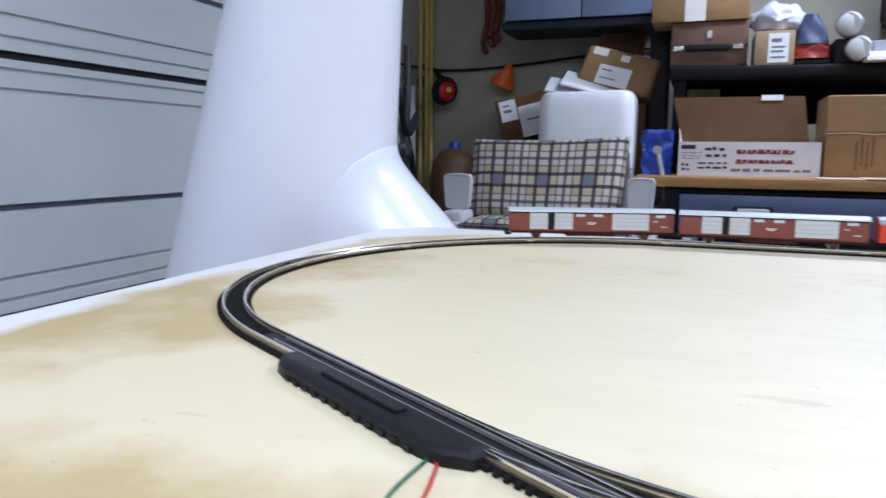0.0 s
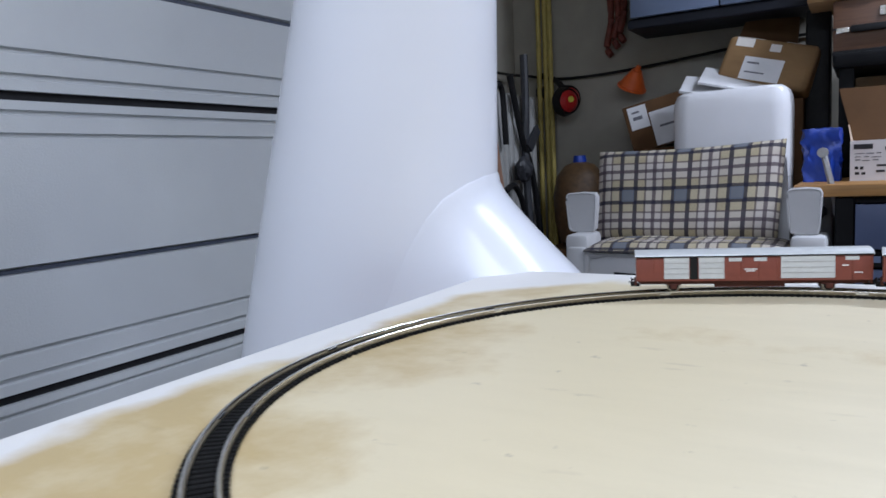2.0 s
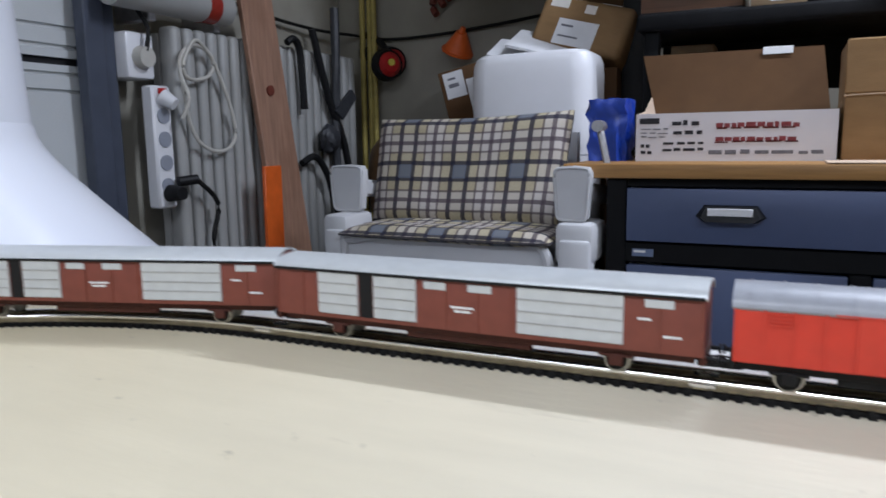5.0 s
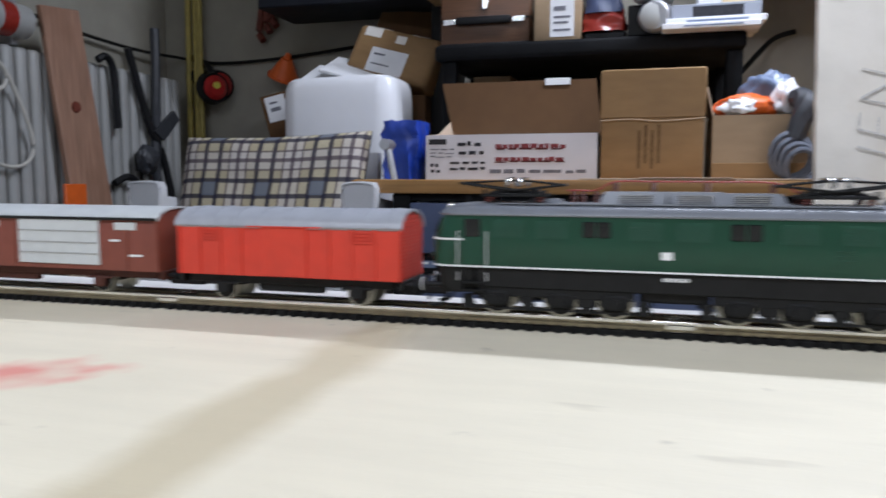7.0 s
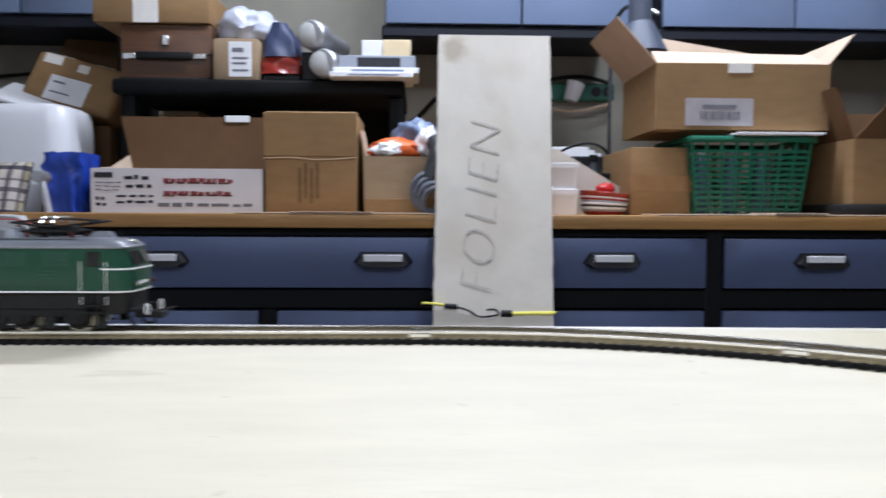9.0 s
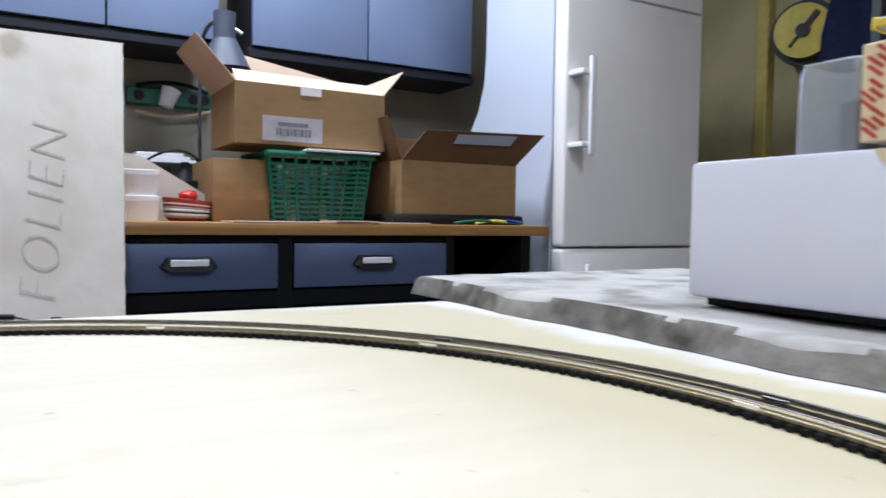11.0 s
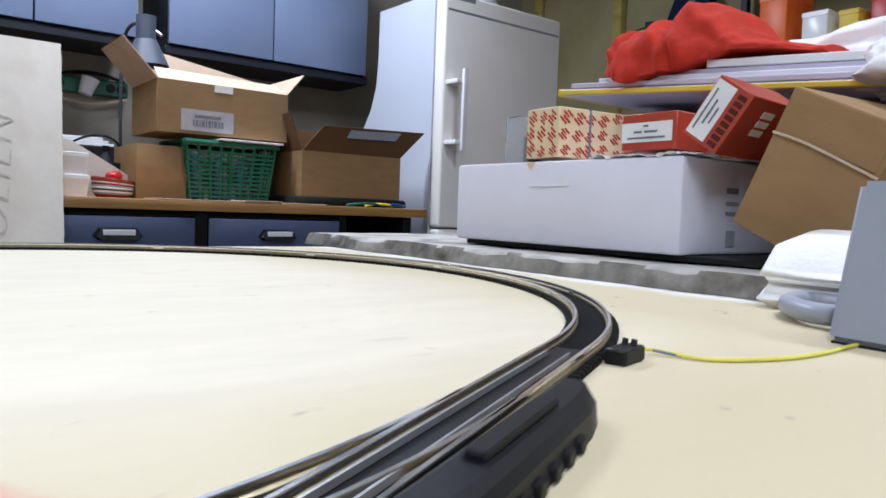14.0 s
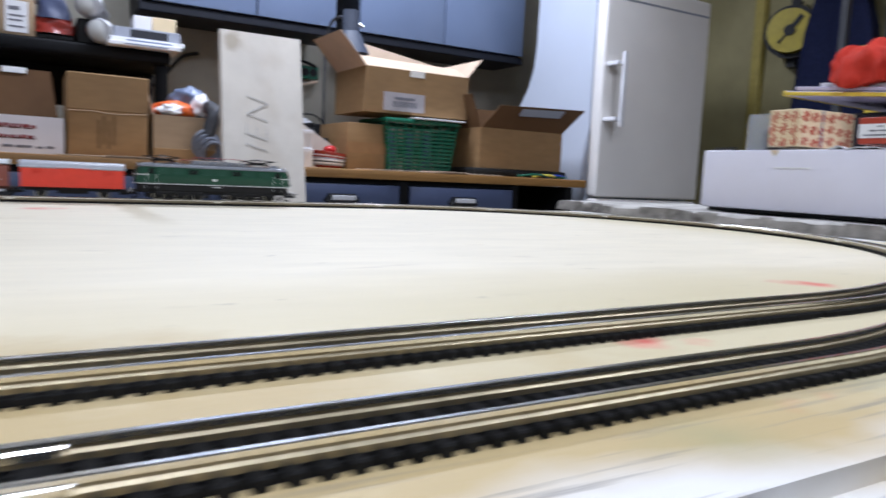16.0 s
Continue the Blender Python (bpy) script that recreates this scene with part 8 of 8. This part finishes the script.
bm = nb(); C(bm, (0, 0.0185, 0), (0, 0.06, 0), 0.126, n=36); part("hose", bm, M_black, reel)
bm = nb(); B(bm, -0.02, 0.02, 0.061, 0.13, -0.16, 0.16); part("bracket", bm, M_black, reel)
coat = thing("coat", "navy blue work coat hanging on the wall", "coat", (3.66, 2.43, 0))
bm = nb()
rings = []
for z, w, dd in ((0.75, 0.215, 0.05), (1.0, 0.21, 0.055), (1.3, 0.195, 0.05), (1.55, 0.165, 0.05), (1.7, 0.12, 0.045), (1.85, 0.06, 0.03)):
    rings.append([V(-dd * (1 + 0.5 * math.sin(5 * a + z * 3)) * max(0.25, abs(math.sin(a))) - 0.02 if math.sin(a) > 0 else 0.03, w * math.cos(a), z) for a in [2 * math.pi * i / 28 for i in range(28)]])
loft(bm, rings); part("cloth", bm, M_navy, coat)
bm = nb(); C(bm, (-0.03, 0, 1.86), (0.09, 0, 1.87), 0.01, n=8); part("peg", bm, M_steel, coat)
kd = thing("door_2", "closed khaki painted wooden door with a pale frame", "door", (XR, 0, 0), kind="structure")
bm = nb(); B(bm, -0.03, -0.002, 2.93, 3.42, 0.0, 2.0, 0.004); part("door_leaf", bm, M_khaki, kd)
for y in (2.87, 3.425):
    bm = nb(); B(bm, -0.05, -0.002, y, y + 0.055, 0.0, 2.06, 0.006); part("frame_post", bm, M_yellowpole, kd, "yellowed wooden frame post")
bm = nb(); B(bm, -0.05, -0.002, 2.926, 3.424, 2.003, 2.06, 0.006); part("frame_head", bm, M_yellowpole, kd)
bm = nb(); C(bm, (-0.03, 2.98, 1.02), (-0.07, 2.98, 1.02), 0.012, n=12); C(bm, (-0.065, 2.975, 1.02), (-0.065, 3.08, 1.02), 0.010, n=10); part("handle", bm, M_steel, kd)
# shelves of clutter along the right-hand wall
rk = thing("shelf_rack", "steel shelf rack along the side wall", "shelf")
for z in (1.02, 1.40, 1.80):
    bm = nb(); B(bm, 3.30, 3.70, 0.2, 2.2, z - 0.02, z, 0.003); part("board", bm, M_yellowpole, rk)
for y in (0.2, 1.2, 2.2):
    for x in (3.30, 3.67):
        bm = nb(); B(bm, x, x + 0.03, y - 0.015, y + 0.015, 0, 2.0, 0.002); part("post", bm, M_toolgrey, rk)
cols = [(M_card, "brown cardboard box on the rack"), (M_yellow, "yellow plastic box on the rack"), (M_whiteplastic, "white canister on the rack"), (M_redplastic, "red tin on the rack"), (M_toolgrey, "dark grey tool box on the rack"), (M_cream, "cream tin on the rack"), (M_orange, "orange box on the rack")]
rnd = random.Random(4)
for z in (1.02, 1.40, 1.80):
    y = 0.26
    while y < 2.05:
        w, h, dp = rnd.uniform(0.06, 0.17), rnd.uniform(0.09, 0.27), rnd.uniform(0.12, 0.25)
        mt, lb = cols[rnd.randrange(7)]
        tin = thing("storage_box", lb, "storage box", (3.34 + rnd.uniform(0, 0.05), y + w / 2, z), group="boxes on the rack")
        bm = nb(); B(bm, 0, dp, -w / 2, w / 2, 0, h, 0.006, seg=2); part("body", bm, mt, tin)
        bm = nb(); B(bm, -0.002, dp * 0.9, -w / 2 - 0.002, w / 2 + 0.002, h * 0.86, h + 0.002, 0.004); part("lid", bm, mt, tin)
        y += w + rnd.uniform(0.01, 0.06)

# ---- boxes at the table's right end ----
bm = nb(); bmesh.ops.create_grid(bm, x_segments=44, y_segments=80, size=0.5)
for v in bm.verts:
    v.co = V(1.56 + 0.40 * v.co.x, 1.155 + 0.85 * v.co.y, TZ + 0.0185)
low = {v: None for v in bm.verts}
top = list(bm.verts)
geo = bmesh.ops.extrude_face_region(bm, geom=bm.faces[:])
for v in [g for g in geo["geom"] if isinstance(g, bmesh.types.BMVert)]:
    v.co.z = TZ + 0.0005
for v in bm.verts:
    q = noise.noise(V(v.co.x * 9, v.co.y * 9, 3)) + 0.6 * noise.noise(V(v.co.x * 31, v.co.y * 31, 1))
    if v.co.x < 1.365:
        v.co.x += 0.008 * q + 0.004 * min(0.0, noise.noise(V(v.co.y * 60, 1, 2)))
        if v.co.z > TZ + 0.01:
            v.co.x += 0.006
            v.co.z -= 0.003 + 0.005 * abs(q)
    elif v.co.z > TZ + 0.01:
        v.co.z += 0.0012 * q
    if v.co.y > 1.575:
        v.co.y += 0.008 * q
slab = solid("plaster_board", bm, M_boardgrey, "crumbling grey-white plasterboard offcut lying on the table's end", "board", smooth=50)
# side faces: crumbled core, also coloured darker for the shade they lie in
slab.data.materials.append(M_boardcore_shaded)
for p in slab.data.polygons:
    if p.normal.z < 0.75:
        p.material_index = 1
# black sheet added as the dark shadow beneath the raised carton
bm = nb(); B(bm, 1.435, 1.625, 0.84, 1.265, TZ + 0.0200, TZ + 0.0262, 0.001); solid("carton_shadow", bm, M_blackmatt, "flat black sheet standing for the shadow under the white carton", "tray")
wc = carton("white_carton", "long plain white model carton lying flat", 1.42, 1.60, 0.934, 1.270, TZ + 0.0265, 0.871, M_modelcarton, open_=False)
# glare on the carton front, drawn as a thin white strip
bm = nb(); B(bm, 1.4185, 1.42, 1.076, 1.135, 0.8425, 0.8440); part("glare_strip", bm, M_line, wc, "thin white strip painted as glare on the carton", smooth=0)
bm = nb(); poly(bm, [(1.4193, 1.142, 0.870), (1.4193, 1.128, 0.8705), (1.4193, 1.135, 0.861)], (-0.0006, 0, 0)); part("torn_tape", bm, M_cream, wc, smooth=0)
bars(wc, "print", M_greybox, [(0.075, 0.838, 0.022, 0.006), (0.075, 0.826, 0.025, 0.004), (0.075, 0.816, 0.02, 0.004), (0.078, 0.785, 0.016, 0.016)], Matrix.Translation((1.42, 0.934, 0)))
bm = nb(); bmesh.ops.create_grid(bm, x_segments=40, y_segments=50, size=0.5)
for v in bm.verts:
    x, y = 1.50 + 0.16 * v.co.x, 0.985 + 0.13 * v.co.y
    v.co = V(x, y, 0.8735 + 0.0034 * noise.noise(V(x * 70, y * 70, 0)) + 0.0022 * noise.noise(V(x * 170, y * 170, 0)))
bmesh.ops.solidify(bm, geom=bm.faces[:], thickness=0.0008)
solid("bubble_wrap", bm, M_wrap, "crinkled clear plastic wrap lying on the white carton", "wrap", smooth=60)
# patterned cream box, turned a little
pt = thing("patterned_box", "cream model box printed all over with red marks", "box", (1.430, 1.104, 0.8765), -6)
bm = nb(); B(bm, 0.0, 0.12, 0.0, 0.057, 0, 0.057, 0.001); part("carton", bm, M_cream, pt)
bm = nb(); B(bm, 0.046, 0.0485, -0.0008, 0.0578, 0.0003, 0.0578); part("band", bm, M_cabblue, pt, "thin blue band", smooth=0)


def mark(plane, u, w, size):
    """A slanting printed mark: three short bars and a stepped outline."""
    bm = nb()
    turn_ = Matrix.Rotation(radians(38), 4, "X" if plane == "end" else "Y")
    for q in range(4):
        a0, a1 = -size * (0.95, 0.6, 0.95, 0.5)[q], size * (0.5, 0.9, 0.35, 0.8)[q]
        z0 = -size + q * size * 0.52
        if plane == "end":
            B(bm, -0.0006, 0.0, a0, a1, z0, z0 + size * 0.30, m=Matrix.Translation((0, u, w)) @ turn_)
        else:
            B(bm, a0, a1, -0.0006, 0.0, z0, z0 + size * 0.30, m=Matrix.Translation((u, 0, w)) @ turn_)
    for v in bm.verts:
        v.co.z = min(0.0565, max(0.0005, v.co.z))
        if plane == "end":
            v.co.y = min(0.0565, max(0.0005, v.co.y))
    part("red_mark", bm, M_redmark, pt, smooth=0)


rr_ = random.Random(9)
for i in range(3):
    for j in range(3):
        mark("end", 0.009 + 0.0195 * i + rr_.uniform(-0.003, 0.003), 0.009 + 0.0195 * j + rr_.uniform(-0.003, 0.003), rr_.uniform(0.0062, 0.0085))
for i in range(6):
    for j in range(3):
        mark("side", 0.010 + 0.0195 * i + rr_.uniform(-0.003, 0.003), 0.009 + 0.0195 * j + rr_.uniform(-0.003, 0.003), rr_.uniform(0.0062, 0.0085))
cl = thing("clear_blister", "clear plastic blister pack beside the patterned box", "package", (1.44, 1.176, 0.8715))
bm = nb(); loft(bm, [[V(p.x * k_ + 0.025, p.y * k_ + 0.008, z) for p in outline(0.026, 0.021, 0, 0.006, 3)] for k_, z in ((1.0, 0.0), (0.97, 0.050), (0.90, 0.058), (0.86, 0.0565), (0.93, 0.049), (0.96, 0.0008))], cap0=False, cap1=False); part("shell", bm, M_clear, cl)
bm = nb(); B(bm, 0.012, 0.032, -0.008, 0.008, 0.0, 0.034, 0.002); part("content", bm, M_toolgrey, cl)


def label_face(parent, x, y0, y1, z0, z1, rows):
    bm = nb(); B(bm, x - 0.0008, x - 0.0001, y0, y1, z0, z1); lb = part("paper_label", bm, M_paper, parent, "white label with unreadable print", smooth=0)
    for fy, fz, fw, fh in rows:
        bm = nb(); B(bm, x - 0.0013, x - 0.0008, y1 - (y1 - y0) * (fy + fw), y1 - (y1 - y0) * fy, z0 + (z1 - z0) * fz, z0 + (z1 - z0) * (fz + fh))
        part("print_bar", bm, M_greyink, lb, smooth=0)


r1 = thing("red_box", "dark red model box with a white label", "box", (1.430, 0.983, 0.8785))
bm = nb(); B(bm, 0.0, 0.12, -0.033, 0.032, 0, 0.0365, 0.0008); part("carton", bm, M_redcarton, r1)
label_face(r1, 0.0, -0.028, 0.0315, 0.008, 0.0275, ((0.44, 0.76, 0.10, 0.10), (0.25, 0.46, 0.16, 0.11), (0.46, 0.46, 0.26, 0.11), (0.12, 0.16, 0.75, 0.10)))
r2 = thing("red_box", "tilted dark red model box with a white label", "box", (1.420, 0.885, 0.900))
r2.matrix_world = pose(1.420, 0.902, 0.9055, 34.8, 0, 4)
bm = nb(); B(bm, 0.0, 0.11, -0.0193, 0.0193, -0.0300, 0.0300, 0.0008); part("carton", bm, M_redcarton, r2)
label_face(r2, 0.0, -0.003, 0.0178, -0.027, 0.027, ((0.18, 0.1, 0.08, 0.75), (0.45, 0.25, 0.09, 0.45), (0.70, 0.3, 0.08, 0.3)))
for k in range(8):
    bm = nb(); B(bm, -0.0007, 0.0, -0.0155, -0.0070, -0.026 + 0.0066 * k, -0.0215 + 0.0066 * k)
    part("title_bar", bm, M_darkred, r2, smooth=0)
for k in range(3):
    bm = nb(); B(bm, 0.034, 0.056, -0.0198, -0.0193, -0.006 + 0.009 * k, 0.0005 + 0.009 * k)
    part("title_bar", bm, M_line, r2, smooth=0)
kr = thing("cardboard_box", "brown cardboard box leaning over on its edge", "cardboard box")
kr.matrix_world = pose(1.418, 0.828, 0.8525, 25, 0, -6)
bm = nb(); B(bm, 0.0, 0.15, -0.0625, 0.0345, -0.062, 0.062, 0.002, seg=2); part("body", bm, M_card, kr)
bm = nb(); cord(bm, [(-0.001, 0.034, 0.022), (-0.0015, 0.0, 0.024), (-0.001, -0.062, 0.021)], 0.0012, 5); part("torn_seam", bm, M_cardpale, kr)
bm = nb(); B(bm, -0.0008, 0.0, -0.058, 0.033, 0.024, 0.0605, 0.0003); part("flap", bm, M_card, kr, smooth=0)
kr2 = thing("cardboard_box", "brown cardboard box lying behind the leaning one", "cardboard box")
bm = nb(); B(bm, 1.46, 1.66, 0.62, 0.79, TZ + 0.0185, 0.873, 0.003); part("body", bm, M_card, kr2)
# board with papers and the red hat, carried by a crate
bm = nb(); B(bm, 1.63, 1.85, 0.80, 1.20, TZ + 0.0200, 0.945, 0.006); solid("plastic_crate", bm, M_toolgrey, "dark grey plastic crate behind the model boxes", "crate")
TB = pose(1.70, 1.04, 0.957, 0, 0, 2) @ pose(0, 0, 0, 4.5, 0, 0)
bm = nb(); B(bm, -0.1465, 0.20, -0.36, 0.18, 0, 0.0080, 0.001)
yb_ = thing("tray_board", "thin grey board with a yellow edge strip laid across the crate", "board")
yb_.matrix_world = TB
part("sheet", bm, M_purple, yb_, smooth=0)
bm = nb(); B(bm, -0.152, -0.147, -0.36, 0.18, 0.0, 0.0062, 0.001); part("edge_strip", bm, M_yellow, yb_, "yellow edge strip")
bm = nb(); B(bm, -0.1465, 0.20, 0.1805, 0.1855, -0.001, 0.0085, 0.001); part("edge_strip", bm, M_yellow, yb_, "yellow edge strip")
for k, (mt, lb) in enumerate(((M_purple, "lilac paper pad lying on the yellow board"), (M_paper, "white paper pad lying on the yellow board"), (M_purple, "grey-lilac folder lying on the yellow board"))):
    bm = nb(); B(bm, -0.145 + 0.012 * k, 0.19, -0.34 + 0.02 * k, 0.165 - 0.035 * k, 0.009 + 0.0072 * k, 0.0155 + 0.0072 * k, 0.001); solid("paper_pad", bm, mt, lb, "paper pad", group="papers on the board", m=TB)
bm = nb(); B(bm, -0.122, 0.19, -0.33, -0.015, 0.0305, 0.0395, 0.001); solid("paper_pad", bm, M_paper, "white paper pad lying on the yellow board", "paper pad", group="papers on the board", m=TB)


# crumpled red hat: a hood-like crown that runs out into a flat peak
def along(table, q):
    for (q0, v0), (q1, v1) in zip(table, table[1:]):
        if q <= q1:
            k = (q - q0) / (q1 - q0)
            return v0 + (v1 - v0) * k * k * (3 - 2 * k)
    return table[-1][1]


CLOTH_TOP = ((0, 0.052), (0.05, 0.078), (0.16, 0.089), (0.26, 0.089), (0.40, 0.114), (0.50, 0.107), (0.60, 0.082), (0.70, 0.064), (1, 0.0555))
CLOTH_FRONT = ((0, -0.115), (0.06, -0.145), (0.16, -0.158), (0.40, -0.148), (0.56, -0.128), (0.75, -0.124), (1, -0.090))
CLOTH_BACK = ((0, -0.04), (0.1, 0.03), (0.4, 0.08), (0.7, 0.07), (1, 0.02))
CLOTH_BASE = ((0, 0.030), (0.16, 0.012), (0.40, 0.026), (0.56, 0.040), (0.66, 0.049), (1, 0.0485))
bm = nb(); rings = []
for i in range(101):
    q = i / 100
    top, x0, x1, base = along(CLOTH_TOP, q), along(CLOTH_FRONT, q), along(CLOTH_BACK, q), along(CLOTH_BASE, q)
    puff = max(0.0, 1 - q / 0.62)
    ring = []
    for j in range(64):
        a = 2 * math.pi * j / 64
        ca, sa = math.cos(a), math.sin(a)
        x = (x0 + x1) / 2 - (x1 - x0) / 2 * math.copysign(abs(ca) ** 0.8, ca)
        up = max(0.0, sa) ** 0.72
        z = base + (top - base) * up
        # a deep fold across the bulge, a dent in the hood, pleats and fine creases
        down = 1 - up if ca > 0 else 0.0
        deep = math.exp(-((q - 0.27 - 0.13 * down) / 0.026) ** 2) * 0.016
        hood = math.exp(-((q - 0.07 - 0.05 * down) / 0.03) ** 2) * 0.018 * math.exp(-((up - 0.65) / 0.3) ** 2)
        lip = math.exp(-((q - 0.36 - 0.10 * down) / 0.035) ** 2) * 0.009
        pleat = 1 - 2 * abs(noise.noise(V(q * 9 + 2.2 * up, up * 1.8 - q * 4, 0.5 * ca + 3)))
        fine = noise.noise(V(q * 20 + up * 4, up * 5, ca * 2 + 7))
        push = (lip - deep - hood + 0.015 * pleat + 0.006 * fine + 0.0012 * noise.noise(V(q * 60, up * 14, ca * 6))) * (0.20 + 0.80 * puff)
        if sa < 0:
            push = min(0.0, push)
        ring.append(V(x - push * ca, 0.118 - 0.25 * q + 0.006 * noise.noise(V(q * 3, a, 4)), z + push * max(0.0, sa)))
    rings.append(ring)
hat = thing("peaked_hat", "crumpled bright red cloth hat lying on the papers", "hat")
hat.matrix_world = TB
loft(bm, rings[:66]); part("crown", bm, M_cloth, hat, smooth=80)
bm = nb(); loft(bm, rings[65:]); part("peak", bm, M_cloth, hat, "flat red cloth peak", smooth=80)
crumple("white_bag", "rumpled white plastic bag drooping over the edge of the board", "bag", M_bagwhite, (1.605, 0.775, 0.936), (0.090, 0.078, 0.036), 0.3, seed=47)
crumple("white_bag", "rumpled white plastic bag behind the red hat", "bag", M_bagwhite, (1.84, 0.87, 0.988), (0.10, 0.21, 0.055), 0.26, seed=41)
# folded foam, cup handle and transformer
pad = thing("foam_pad", "folded white foam pad with yellowed edges", "foam pad")
for layer in (0, 1):
    bm = nb(); bmesh.ops.create_cube(bm, size=1)
    bmesh.ops.subdivide_edges(bm, edges=bm.edges[:], cuts=11, use_grid_fill=True)
    for v in bm.verts:
        c = v.co.copy()
        up = c.z + 0.5
        rim = max(abs(c.x), abs(c.y)) * 2
        puff = 0.0025 * max(0.0, rim - 0.8) * 5 * (1 - 2 * abs(up - 0.5)) - 0.0025 * max(0.0, rim - 0.8) * 5 * 2 * abs(up - 0.5)
        x, y = 1.436 + (0.218 + 2 * puff) * c.x + 0.003 * layer, 0.728 + (0.148 + 2 * puff) * c.y
        h = 0.0105 + 0.0075 * min(1.0, max(0.0, (c.x + 0.5) * 3.2)) ** 0.7
        over_edge = min(1.0, max(0.0, (1.348 - x) / 0.012))
        z = TZ + 0.0200 - 0.0188 * over_edge * (1 - 0.32 * layer) + layer * (h + 0.0008) + h * up
        v.co = V(x + 0.004 * noise.noise(c * 3 + V(3, 0, layer)), y + 0.004 * noise.noise(c * 3 + V(0, 0, layer)), z + (0.0014 * noise.noise(V(x * 40, y * 40, 2)) if layer and up > 0.5 else 0.0))
    part("fold", bm, M_foam, pad, smooth=60)
bm = nb(); cord(bm, [(1.297 + 0.83 * 0.040 * math.cos(q) - 0.55 * 0.020 * math.sin(q), 0.745 + 0.55 * 0.040 * math.cos(q) + 0.83 * 0.020 * math.sin(q), TZ + 0.0085) for q in [k * math.pi / 8 for k in range(17)]], 0.0065, 10)
solid("ring_handle", bm, M_greybox, "grey plastic ring handle lying on the table", "handle", smooth=60)
bm = nb(); cord(bm, [(1.42, 0.70, 0.816), (1.395, 0.712, 0.812), (1.37, 0.735, 0.806), (1.40, 0.765, 0.812), (1.44, 0.77, 0.822), (1.47, 0.765, 0.826)], 0.0012, 6); solid("wire", bm, M_wirey, "loop of thin yellow wire on the foam pad", "wire")
tr = thing("transformer", "upright grey model railway transformer case", "transformer", (1.214, 0.707, TZ), -6)
bm = nb()
loft(bm, [[V(0, 0, 0.001), V(0.085, 0, 0.001), V(0.085, -0.11, 0.001), V(0, -0.11, 0.001)], [V(0.022, 0, 0.084), V(0.070, 0, 0.084), V(0.070, -0.11, 0.084), V(0.022, -0.11, 0.084)]])
bmesh.ops.bevel(bm, geom=bm.edges[:], offset=0.003, segments=2, affect="EDGES")
part("case", bm, M_greybox, tr)
bm = nb(); C(bm, (0.046, -0.05, 0.084), (0.046, -0.05, 0.097), 0.016, 0.013, n=20); part("knob", bm, M_redplastic, tr)
bm = nb(); B(bm, 0.002, 0.083, -0.108, -0.002, 0, 0.0012); part("base", bm, M_black, tr)

# ---- sleepers, each a piece of its track section ----
for x, y, a, sec in sleeper_spots:
    ob = new("sleeper", sleeper_mesh)
    ob.parent = sec
    ob.matrix_local = pose(x, y, ZS, 0, 0, a)
